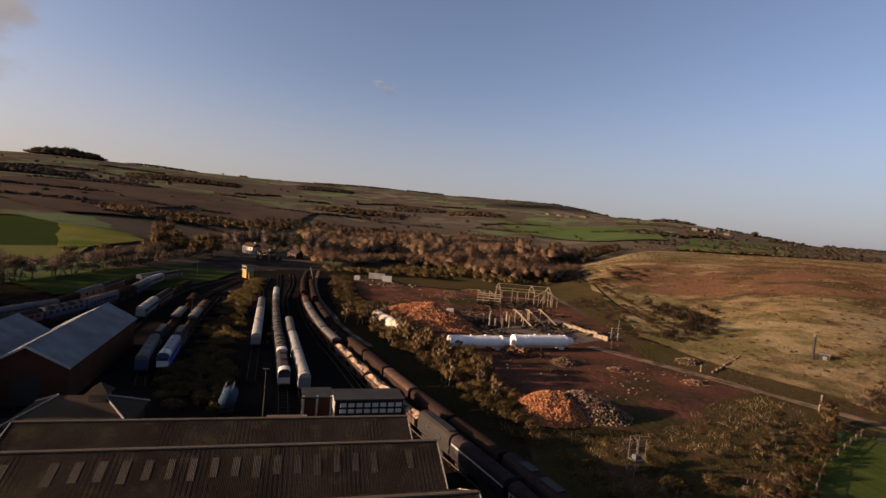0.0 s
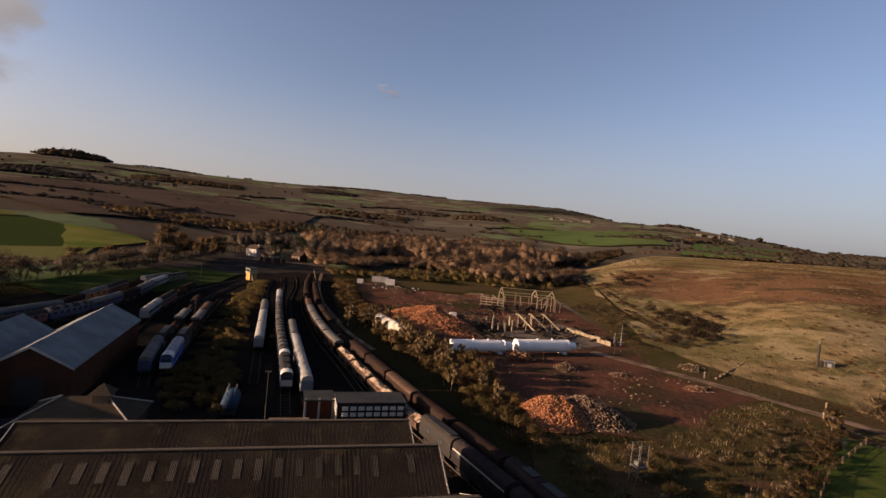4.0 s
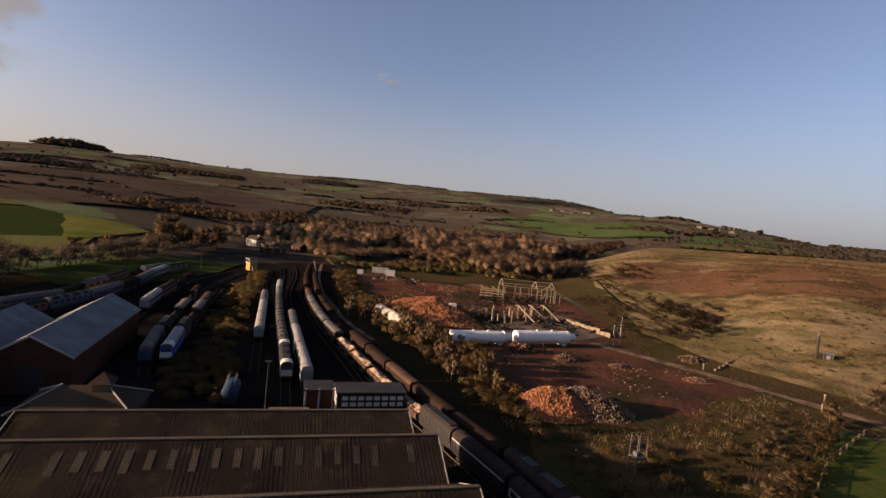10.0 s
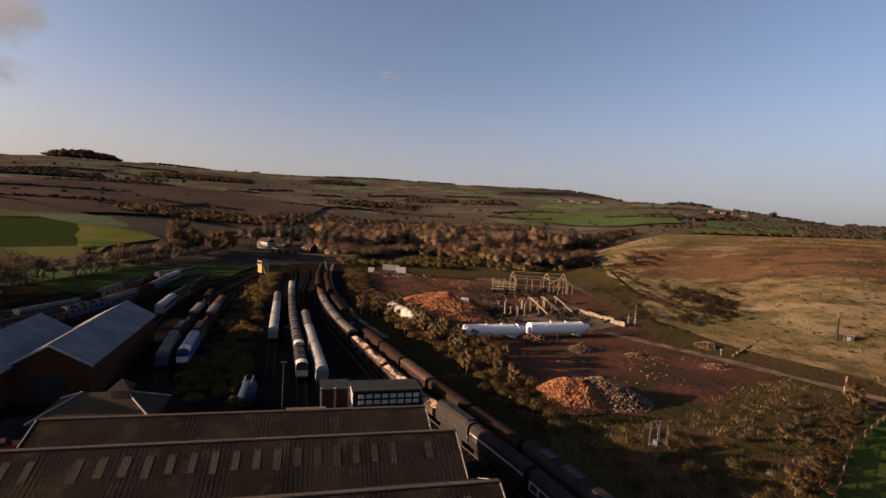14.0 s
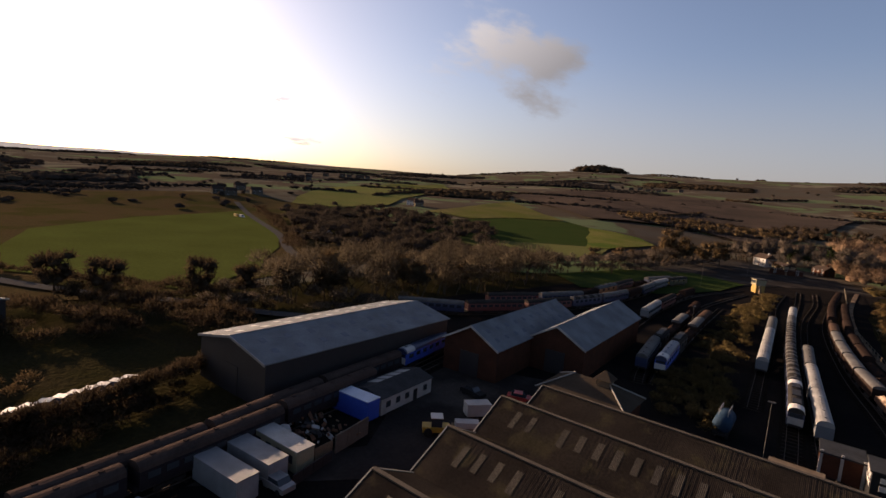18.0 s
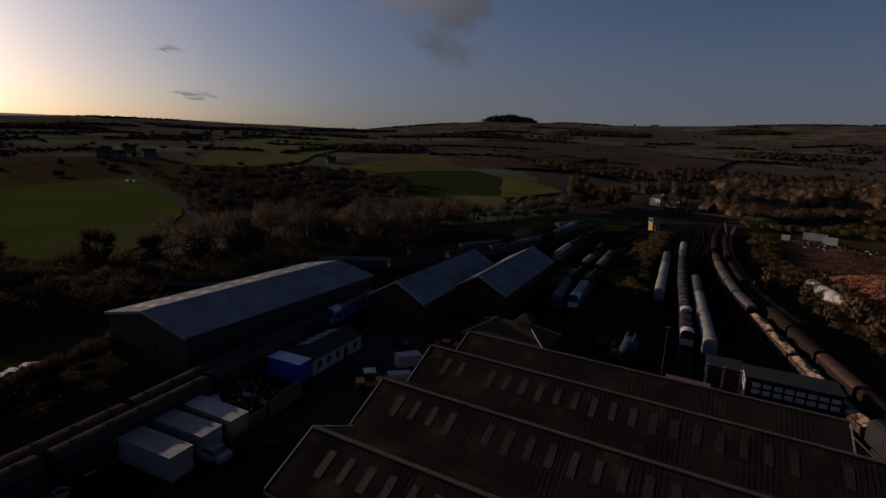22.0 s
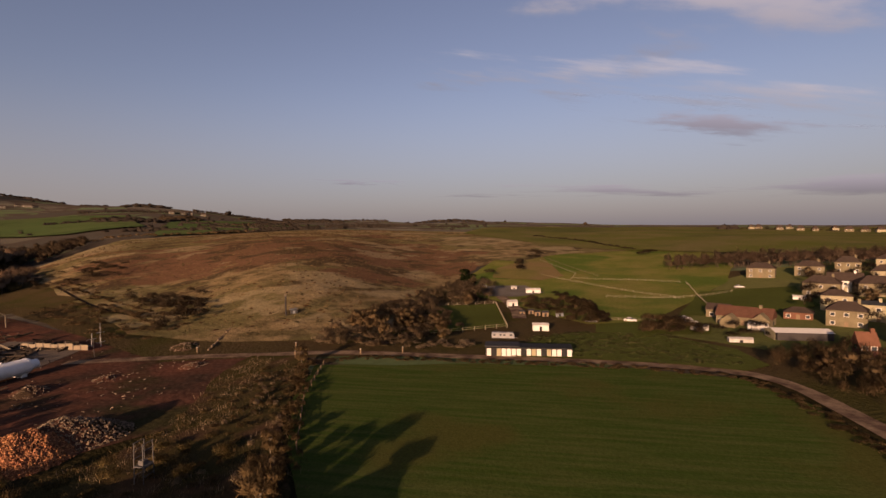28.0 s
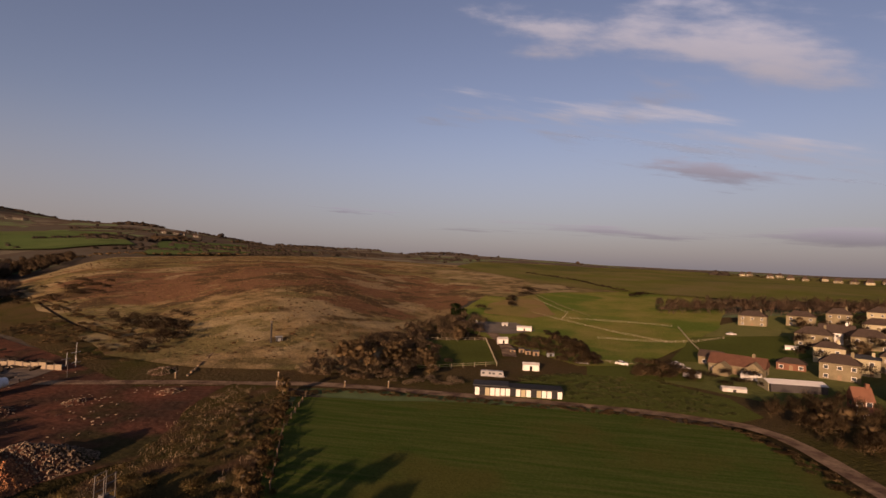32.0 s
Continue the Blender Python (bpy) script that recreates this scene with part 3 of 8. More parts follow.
patch("mound_grass", [(60, 148), (63, 262), (22, 266), (-18, 266), (-44, 302), (-74, 314), (0, 352), (60, 372), (104, 350), (112, 280), (100, 200), (86, 150)], M_ROUGH, 0.2, "rough olive-brown grass beyond the cleared site", "rough grass", 10, 2)
patch("rough_grass", [(60, 150), (84, 160), (112, 150), (160, 150), (228, 160), (262, 120), (300, 60), (340, 30), (350, -70), (120, -80), (20, -60), (20, -34), (92, -16), (120, -4), (126, 16), (116, 45), (96, 84), (76, 112), (60, 130)], M_ROUGH, 0.24, "rough olive-brown grass and scrub ground", "rough grass", 9, 2)
patch("crop_field", [(79, 94), (102, 62), (118, 30), (122, 8), (110, -4), (92, -13), (60, -28), (28, -32), (22, -5), (28, 34), (45, 60), (60, 78)], M_CROP, 0.2, "dark green field of young winter crop", "field", 8, 1.2)
patch("paddock", polar((172, -71), (225, -60.5), (262, -55.5), (430, -62), (540, -65), (540, -79), (420, -85), (300, -84.5), (215, -80), (182, -77)), M_PADDOCK, 0.55, "grazed pale green paddocks", "field", 11, 2)
patch("heath_tongue", [(430, 330), (512, 300), (522, 200), (490, 163), (464, 122), (404, 158), (366, 164), (330, 164), (320, 190), (360, 240)], M_HEATH, 0.95, "tongue of rust-brown heath above the paddocks", "heath", 11, 4)
patch("dry_pasture", [(366, 164), (318, 134), (284, 113), (262, 118), (256, 146), (290, 162), (330, 164)], M_DRYPASTURE, 0.9, "dry straw-green pasture beside the paddocks", "field", 10, 2)
patch("hill_field", polar((500, -66), (620, -57), (900, -60), (1050, -76), (1000, -104), (700, -104), (480, -98), (440, -88), (470, -78)), M_HILL, 1.4, "large olive green field on the hill", "field", 30, 3)
patch("scrub_grass", [(16, 42), (24, 32), (34, 46), (50, 68), (73, 92), (79, 97), (84, 103), (76, 115), (64, 108), (56, 101), (40, 84), (28, 80), (14, 80), (15, 70), (11, 64)], M_SCRUBGRASS, 0.3, "trampled olive-brown grass among the scrub", "rough grass", 5, 1.5)
patch("garden_grass", [(152, 50), (176, 58), (190, 44), (182, 22), (166, 20), (158, 34)], M_MEADOW, 0.42, "green garden grass beside the bungalow", "grass", 8, 1)
patch("green_bank_grass", [(112, 58), (126, 62), (148, 56), (158, 34), (150, 12), (136, 4), (128, 8), (125, 26)], M_MEADOW, 0.5, "green grass bank behind the garages", "grass", 8, 1)
patch("lawn", [(167, 125), (188, 105), (146, 77), (122, 92)], M_MEADOW, 0.6, "mown lawn inside a fence", "lawn", 12)
patch("estate_ground", [(162, 42), (200, 32), (300, 32), (352, 12), (420, -60), (330, -92), (170, -64), (146, -34), (150, -6)], M_KNOLL, 0.36, "rough grass between the houses", "grass", 10, 1)
patch("bungalow_green", polar((196, -80), (260, -82), (280, -90), (230, -92), (205, -87)), M_MEADOW, 0.7, "mown green slope among houses", "lawn", 12, 2)
patch("river_meadow", [(-178, -16), (-162, 7), (-143, 25), (-172, 50), (-227, 74), (-300, 96), (-414, 106), (-355, 28), (-284, -18), (-226, -22)], M_MEADOW, 0.5, "bright green river meadow", "field", 16, 2)
patch("valley_field", polar((322, 38.0), (333, 35.5), (395, 31.0), (425, 32.6), (440, 35.4), (446, 37.9)), M_PADDOCK, 1.3, "bright green field along the valley side", "field", 16, 2)
# shadowed end of the valley field, laid as a patch of darker colour
patch("valley_crop", polar((300, 57), (312, 48), (321, 38.0), (448, 37.8), (488, 40.2), (480, 46), (441, 51), (405, 57)), M_SHADEGREEN, 0.8, "shadowed green field on the valley side", "field", 16, 2)
patch("valley_strip", polar((306, 57), (318, 48), (326, 39.8), (336, 35.5), (296, 36.5), (262, 42), (252, 47.5), (278, 55)), M_KNOLL, 1.05, "green strip of pasture below the shadowed field", "field", 14, 2)
patch("slope_pasture", polar((485, 56), (690, 47), (500, 40.6), (484, 46), (445, 51)), M_HILL, 1.0, "dull olive pasture above the shadowed field", "field", 18, 3)
patch("moor", polar((826, 47), (1050, 42), (1374, 35), (1200, 25), (988, 15), (560, 20), (530, 23), (600, 28), (545, 38)), M_MOOR, 2.2, "dark purple-brown moor on the hillside", "moor", 26, 5)
# the strip's shade is in its colour
patch("verge_field", polar((195, 38), (205, 30), (240, 24.5), (275, 22.5), (290, 27), (262, 34), (222, 41)), M_SHADEGREEN, 0.55, "rough green strip below the hedge", "field", 14, 2)
patch("knoll_field", polar((500, 71), (560, 70.5), (789, 66.8), (904, 62.3), (875, 54.5), (620, 59), (525, 60.5), (484, 66)), M_KNOLL, 1.4, "rounded green field on a knoll", "field", 24, 3)
patch("knoll_pasture", polar((920, 62), (1153, 54.5), (885, 53.6), (890, 57)), M_KNOLL, 2.0, "green pasture behind the knoll", "field", 24, 3)
patch("far_meadow", [(97, 1100), (199, 1210), (260, 1100), (363, 1122), (430, 1056), (330, 749), (237, 748), (190, 832), (132, 911)], M_GREENHILL, 2.0, "long green meadow on the far slope", "field", 30, 4)
patch("upland_field", polar((640, -24), (700, -38), (980, -42), (1150, -34), (1000, -26)), M_GREENHILL, 1.4, "green upland fields behind the heath", "field", 30, 4)
patch("gravel_drive_yard", [(232, 134), (242, 118), (226, 100), (208, 106), (204, 118), (216, 132)], M_DRIVE, 0.85, "grey gravel yard with parked caravans", "yard", 8, 1.5)
for line, w in (([(-205, -84), (-226, -72), (-240, -66)], 1.2), ([(-216, -72), (-232, -63), (-252, -56)], 1.5), ([(-228, -80), (-246, -70)], 0.9)):
    strip("standing_water", line, w, M_WATER, 0.5, "narrow pool of standing water", "water")
patch("warehouse_yard", [(-145, -65), (-158, -54), (-140, -30), (-128, -22), (-108, -30), (-104, -38), (-113, -50)], M_WYARD, 0.3, "bare grey yard beside the warehouse", "yard", 8, 1.5)
strip("dirt_road", [(46, 150), (56, 140), (68, 127), (79, 112), (91, 98), (104, 72), (116, 45), (126, 16), (124, 2), (108, -9), (84, -21), (50, -38)], 4.0, M_ROAD, 0.3, "pale unpaved track beside the field", "track")
strip("lane", [(-320, -70), (-250, -47), (-198, -39), (-163, -14), (-145, 3), (-130, 23), (-114, 38), (-100, 62)], 4.0, M_TARMAC, 0.62, "curving wet grey lane", "road")
strip("meadow_road", [(-470, 112), (-390, 102), (-281, 90), (-214, 75), (-160, 70)], 4.5, M_TARMAC, 0.62, "straight road beside the meadow", "road")
strip("site_path", [(-74, 296), (-60, 236), (-44, 184), (-28, 146), (-14, 122)], 1.6, M_ROAD, 0.28, "pale concrete walkway beside the railway", "path")
strip("heath_ditch", polar((215, -23), (250, -19.5), (330, -16.5)), 1.3, M_CINDER, 0.62, "dark ditch at the foot of the heath", "ditch")
strip("drive", [(226, 132), (205, 112), (180, 92), (160, 80)], 5.0, M_ROAD, 0.75, "pale gravel drive", "drive")

# ---- building materials ----
M_SLATE = mat("old_corrugated_roof", (0.0235, 0.0192, 0.0158), 0.85, var=0.45, scale=0.22, fine=4.0, second=(0.0145, 0.0118, 0.0100), spread=0.3, bump=0.2, wave=("X", 2.2, 0.014), third=((0.032, 0.027, 0.017), 0.35, 0.56))
M_SKYL = mat("dusty_rooflight", (0.042, 0.037, 0.031), 0.75, var=0.6, scale=0.13, fine=6.0, bump=0.2, wave=("X", 2.2, 0.03))
M_RIDGE = mat("ridge_capping", (0.085, 0.072, 0.058), 0.85, var=0.3, scale=0.4, fine=4.0)
M_BARGE = mat("flaking_white_board", (0.25, 0.235, 0.21), 0.8, var=0.3, scale=0.6, fine=4.0)
M_STOREROOF = mat("brown_store_roof", (0.055, 0.043, 0.032), 0.85, var=0.3, scale=0.4, fine=4.0)
M_WHITE = mat("white_paint", (0.42, 0.41, 0.39), 0.6, var=0.12, scale=0.6, fine=5.0, second=(0.374, 0.359, 0.328))
M_BRICK = mat("dark_red_brick", (0.066, 0.028, 0.018), 0.9, var=0.3, scale=0.5, fine=6.0, second=(0.039, 0.020, 0.014), bump=0.5)
M_STEELROOF = mat("pale_steel_roof", (0.165, 0.180, 0.195), 0.8, metal=0.0, var=0.12, scale=0.25, fine=3.0, second=(0.095, 0.102, 0.106), bump=0.1, wave=("Y", 1.6, 0.05))
M_CLAD = mat("grey_cladding", (0.12, 0.13, 0.14), 0.6, var=0.15, scale=0.3, fine=3.0, bump=0.1, wave=("X", 1.6, 0.04))
M_DARKCLAD = mat("dark_cladding", (0.026, 0.023, 0.023), 0.6, var=0.2, scale=0.3, fine=3.0, bump=0.1)
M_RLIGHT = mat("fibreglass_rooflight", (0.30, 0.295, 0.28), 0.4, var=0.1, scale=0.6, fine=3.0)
# rooflight sheet with the unlit slope's shade in its colour
M_RLIGHTDIM = mat("shaded_rooflight", (0.075, 0.090, 0.115), 0.6, var=0.2, scale=0.4, fine=3.0)
M_GLASS = mat("window_glass", (0.03, 0.035, 0.04), 0.08, var=0.1, scale=0.5, fine=2.0, bump=0.0)
M_BLACK = mat("black_tar", (0.02, 0.02, 0.02), 0.7, var=0.3, scale=0.8, fine=5.0)
M_GREYFELT = mat("grey_felt_roof", (0.034, 0.036, 0.038), 0.75, var=0.3, scale=0.6, fine=4.0, second=(0.022, 0.022, 0.023))
M_CONTAINER = mat("grey_container_paint", (0.20, 0.205, 0.21), 0.6, var=0.2, scale=0.5, fine=4.0, second=(0.13, 0.13, 0.13), wave=("X", 3.0, 0.03))
M_BLUE = mat("blue_paint", (0.02, 0.06, 0.32), 0.45, var=0.2, scale=0.8, fine=4.0)
M_PALEBLUE = mat("pale_blue_roof", (0.42, 0.48, 0.58), 0.4, var=0.15, scale=0.6, fine=4.0, wave=("Y", 1.5, 0.05))
M_CREAM = mat("cream_render", (0.23, 0.205, 0.135), 0.85, var=0.15, scale=0.5, fine=4.0)
M_FARWALL = mat("dull_far_wall", (0.085, 0.078, 0.064), 0.9, var=0.2, scale=0.3, fine=3.0)
M_STONE = mat("buff_stone", (0.140, 0.119, 0.074), 0.9, var=0.28, scale=0.35, fine=4.0, second=(0.085, 0.070, 0.045), bump=0.4)
M_TILE = mat("brown_roof_tile", (0.046, 0.034, 0.028), 0.85, var=0.25, scale=0.7, fine=5.0, bump=0.4)
M_REDTILE = mat("red_brick", (0.115, 0.055, 0.036), 0.85, var=0.2, scale=0.6, fine=5.0, bump=0.4)
M_YELLOW = mat("yellow_paint", (0.34, 0.21, 0.03), 0.5, var=0.15, scale=0.6, fine=4.0)
M_RUST = mat("rust", (0.16, 0.07, 0.035), 0.9, var=0.4, scale=0.6, fine=5.0, second=(0.08, 0.05, 0.04), bump=0.4)
M_STEEL = mat("grey_steel", (0.25, 0.25, 0.25), 0.5, metal=0.4, var=0.2, scale=0.8, fine=4.0)
M_DIRTYWHITE = mat("weathered_white", (0.31, 0.305, 0.29), 0.55, var=0.2, scale=0.5, fine=4.0, second=(0.21, 0.20, 0.185))
M_SIGNAL = mat("faded_yellow_paint", (0.32, 0.21, 0.07), 0.7, var=0.2, scale=0.6, fine=4.0)
M_LAMP = mat("dull_lamp_steel", (0.085, 0.083, 0.08), 0.7)
M_BLIND = mat("pale_blind", (0.40, 0.39, 0.36), 0.5, var=0.2, scale=0.8, fine=4.0)
M_TIMBER = mat("old_timber", (0.16, 0.115, 0.075), 0.85, var=0.3, scale=0.8, fine=6.0, bump=0.4)

# ---- the workshop with parallel roofs, below the camera ----
WORK = at(0, 0, 0, 16.0)
workshop = thing("workshop", WORK, "long brick workshop with four parallel gabled corrugated roofs", "workshop")
BAYS = ((57.6, 9.0, 54.0, 7.6, -26.2, 13.6, 61.0), (50.5, 9.1, 45.3, 6.5, -27.8, 15.4, 54.0), (40.0, 9.1, 34.8, 6.5, -27.4, 16.5, 45.3), (29.5, 9.1, 24.3, 6.5, -27.0, 17.6, 34.8))
for k, (ridge, rz, near, nz, u0, u1, far) in enumerate(BAYS):
    fz = nz if k == 0 else BAYS[k - 1][3]
    b = Build()
    for y0, z0, y1, z1 in ((near, nz, ridge, rz), (far, fz, ridge, rz)):
        b.add([(u0, y0, z0), (u1, y0, z0), (u1, y1, z1), (u0, y1, z1), (u0, y0, z0 - 0.15), (u1, y0, z0 - 0.15), (u1, y1, z1 - 0.15), (u0, y1, z1 - 0.15)],
              [(0, 1, 2, 3), (7, 6, 5, 4), (0, 4, 5, 1), (2, 6, 7, 3), (1, 5, 6, 2), (3, 7, 4, 0)] if y0 < y1 else [(3, 2, 1, 0), (4, 5, 6, 7), (1, 5, 4, 0), (3, 7, 6, 2), (2, 6, 5, 1), (0, 4, 7, 3)])
    roof = part("roof", b, M_SLATE, workshop, "dark weathered corrugated sheet roof")
    part("ridge_cap", Build().box(u0, u1, ridge - 0.22, ridge + 0.22, rz - 0.02, rz + 0.10), M_RIDGE, roof, "weathered ridge capping")
    part("gutter", Build().box(u0 + 0.1, u1 - 0.1, near - 0.3, near + 0.3, nz - 0.35, nz - 0.12), M_BLACK, roof, "black valley gutter")
    for u in (u0, u1):
        e = 0.12 if u == u1 else -0.12
        bb = Build()
        for y0, z0, y1, z1 in ((near, nz, ridge, rz), (ridge, rz, far, fz)):
            a0, a1 = min(u, u + e), max(u, u + e)
            bb.add([(a0, y0, z0 - 0.22), (a1, y0, z0 - 0.22), (a1, y0, z0 + 0.06), (a0, y0, z0 + 0.06), (a0, y1, z1 - 0.22), (a1, y1, z1 - 0.22), (a1, y1, z1 + 0.06), (a0, y1, z1 + 0.06)],
                   [(0, 1, 2, 3), (7, 6, 5, 4), (0, 4, 5, 1), (1, 5, 6, 2), (2, 6, 7, 3), (3, 7, 4, 0)])
        part("bargeboard", bb, M_BARGE, roof, "white-painted bargeboard")
    for u, s in ((u0, 1), (u1, -1)):
        wall = Build().add([(u, near, 0), (u, far, 0), (u, far, fz - 0.2), (u, ridge, rz - 0.2), (u, near, nz - 0.2), (u + 0.3 * s, near, 0), (u + 0.3 * s, far, 0), (u + 0.3 * s, far, fz - 0.2), (u + 0.3 * s, ridge, rz - 0.2), (u + 0.3 * s, near, nz - 0.2)],
                 [(0, 1, 2, 3, 4), (9, 8, 7, 6, 5), (0, 5, 6, 1), (4, 9, 5, 0), (1, 6, 7, 2), (2, 7, 8, 3), (3, 8, 9, 4)])
        part("wall", wall, M_BRICK, workshop, "dark red brick gable wall")
    if k in (0, 3):
        y0, y1, z = (far - 0.3, far, fz - 0.2) if k == 0 else (near, near + 0.3, nz - 0.2)
        part("wall", Build().box(u0 + 0.3, u1 - 0.3, y0, y1, 0, z), M_BRICK, workshop, "dark red brick wall")
    ribs = Build()
    i = u0 + 0.3
    while i < u1 - 0.2:
        for y0, z0 in ((near, nz), (far, fz)):
            ribs.add([(i + e, y, z + d) for d in (0.0, 0.009) for e, y, z in ((-0.05, y0, z0), (0.05, y0, z0), (0.05, ridge, rz), (-0.05, ridge, rz))], [(4, 5, 6, 7), (0, 1, 5, 4), (1, 2, 6, 5), (3, 0, 4, 7)])
        i += 0.42
    tagged(part("sheet_ribs", ribs, M_SLATE, roof), kind="stuff")
    if k:
        n = 21
        slope = (rz - nz) / (ridge - near)
        for i in range(n):
            if (i * 7 + k * 3) % 17 == 0:
                continue
            u = u0 + 3.2 + (u1 - u0 - 6.4) * i / (n - 1)
            y0, y1 = near + 2.0 + (0.25 if i % 3 else 0), near + 4.1
            z0, z1 = nz + slope * (y0 - near) + 0.03, nz + slope * (y1 - near) + 0.03
            part("rooflight", Build().add([(u + e, y, z - d) for d in (0, 0.1) for e, y, z in ((-0.33, y0, z0), (0.33, y0, z0), (0.33, y1, z1), (-0.33, y1, z1))],
                                          [(0, 1, 2, 3), (0, 4, 5, 1), (1, 5, 6, 2), (2, 6, 7, 3), (3, 7, 4, 0)]), M_SKYL, roof, "dusty translucent rooflight sheet")


def gable_shed(name, m, width, length, eave, ridge, wall_mat, roof_mat, label, category="shed", over=0.35, lights=0, door=True, trim=None, lean=0.0):
    """A gabled shed; its near gable stands on the origin, its length runs along +y."""
    ob = thing(name, m, label, category)
    w = width / 2
    part("wall", Build().prism([(-w, 0), (w, 0), (w, eave), (0, ridge), (-w, eave)], 0, length), wall_mat, ob)
    sl = (ridge - eave) / w
    for s in (-1, 1):
        lo = (s * (w + over), eave - sl * over)
        prof = [(0, ridge + 0.02), (lo[0], lo[1] + 0.02), (lo[0], lo[1] + 0.18), (0, ridge + 0.18)]
        r = part("roof", Build().prism(prof if s > 0 else prof[::-1], -over, length + over), roof_mat, ob)
        r.data.flip_normals() if s > 0 else None
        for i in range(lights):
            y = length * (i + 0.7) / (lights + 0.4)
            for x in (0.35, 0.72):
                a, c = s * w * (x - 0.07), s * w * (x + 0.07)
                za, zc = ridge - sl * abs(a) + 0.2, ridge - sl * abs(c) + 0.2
                # pale sheets on the sunlit slope, shade-coloured ones on the other
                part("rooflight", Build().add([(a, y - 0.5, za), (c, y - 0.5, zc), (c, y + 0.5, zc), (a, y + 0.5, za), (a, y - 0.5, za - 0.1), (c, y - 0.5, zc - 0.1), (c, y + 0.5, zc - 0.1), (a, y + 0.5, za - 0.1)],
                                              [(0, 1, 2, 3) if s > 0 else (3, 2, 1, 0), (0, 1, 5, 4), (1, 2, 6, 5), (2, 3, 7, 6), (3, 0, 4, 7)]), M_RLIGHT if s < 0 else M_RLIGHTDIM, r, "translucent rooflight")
    part("ridge_cap", Build().prism([(-0.35, ridge + 0.06), (0.35, ridge + 0.06), (0, ridge + 0.28)], -over, length + over), roof_mat, ob)
    if trim:
        b = Build()
        for s in (-1, 1):
            x1, z1 = s * (w + over), eave - sl * over
            b.add([(0, -over - 0.08, ridge - 0.15), (x1, -over - 0.08, z1 - 0.15), (x1, -over - 0.08, z1 + 0.22), (0, -over - 0.08, ridge + 0.22), (0, -over, ridge - 0.15), (x1, -over, z1 - 0.15), (x1, -over, z1 + 0.22), (0, -over, ridge + 0.22)],
                  [(0, 1, 2, 3), (7, 6, 5, 4), (0, 4, 5, 1), (2, 6, 7, 3), (1, 5, 6, 2)])
        part("bargeboard", b, trim, ob, "pale bargeboard")
    if door:
        part("door", Build().box(-1.9, 1.9, -0.08, 0.0, 0, min(4.4, eave - 0.8)), M_DARKCLAD, ob, "tall dark roller door")
    return ob


big = gable_shed("engine_shed", at(-74.8, 19.2, 0, 17.0), 17.3, 41, 6.7, 8.5, M_DARKCLAD, M_STEELROOF, "large dark-clad engine shed with a low pale steel roof", lights=9, trim=M_STEEL)
gable_shed("brick_shed", at(-65.9, 56.8, 0, 18.8), 10.9, 36, 5.9, 9.0, M_BRICK, M_STEELROOF, "red brick shed with a pale blue-grey steel roof", lights=10, trim=M_DIRTYWHITE)
gable_shed("brick_shed", at(-60.3, 72.6, 0, 18.8), 10.9, 37, 5.9, 9.0, M_BRICK, M_STEELROOF, "red brick shed with a plain pale steel roof", trim=M_DIRTYWHITE)
signed = gable_shed("warehouse", at(-114.4, -15.7, 0, 135.8), 16.5, 29.5, 5.4, 7.3, M_DARKCLAD, M_STEELROOF, "dark-clad warehouse with signs on its walls", trim=M_STEEL)
part("sign", Build().box(-3.0, 0.4, -0.16, -0.06, 5.3, 6.2), M_DIRTYWHITE, signed, "pale sign board")
part("sign", Build().box(-8.42, -8.26, 5.5, 8.5, 3.6, 4.7), M_DIRTYWHITE, signed, "pale sign board")
part("sign", Build().box(-8.42, -8.26, 0.6, 1.6, 0.4, 3.3), M_DIRTYWHITE, signed, "tall white sign")
for i in range(4):
    part("window", Build().box(1.0 + i * 1.6, 2.0 + i * 1.6, -0.14, -0.03, 1.2, 2.3), M_GLASS, signed)
part("roof_panel", Build().add([(-0.8, 0.3, 7.42), (-5.6, 0.3, 6.35), (-5.6, 3.6, 6.35), (-0.8, 3.6, 7.42), (-0.8, 0.3, 7.30), (-5.6, 0.3, 6.2), (-5.6, 3.6, 6.2), (-0.8, 3.6, 7.30)], [(3, 2, 1, 0), (0, 1, 5, 4), (1, 2, 6, 5), (2, 3, 7, 6), (3, 0, 4, 7)]), M_DIRTYWHITE, signed, "new white roof sheets")

# hipped store with a louvred turret behind the workshop
store = thing("hipped_store", at(-46.0, 64.6, 0, 16.0), "low hipped-roof store with a square ventilator turret", "store")
part("wall", Build().box(-6.5, 6.5, -4, 4, 0, 3.4), M_BRICK, store)
part("roof", Build().add([(-7, -4.5, 3.3), (7, -4.5, 3.3), (7, 4.5, 3.3), (-7, 4.5, 3.3), (-2.6, 0, 5.7), (2.6, 0, 5.7)], [(0, 1, 5, 4), (1, 2, 5), (2, 3, 4, 5), (3, 0, 4), (3, 2, 1, 0)]), M_STOREROOF, store)
for x, y, z in ((-7, -4.5, -2.6), (7, -4.5, 2.6), (7, 4.5, 2.6), (-7, 4.5, -2.6)):
    part("hip_cap", Build().tube((x, y, 3.36), (z, 0, 5.76), 0.12, n=6), M_BARGE, store)
turret = part("turret", Build().box(1.1, 3.1, -1, 1, 4.6, 6.2), M_TIMBER, store, "timber ventilator turret")
part("turret_roof", Build().add([(0.7, -1.4, 6.2), (3.5, -1.4, 6.2), (3.5, 1.4, 6.2), (0.7, 1.4, 6.2), (2.1, 0, 7.5)], [(0, 1, 4), (1, 2, 4), (2, 3, 4), (3, 0, 4), (3, 2, 1, 0)]), M_STOREROOF, turret)
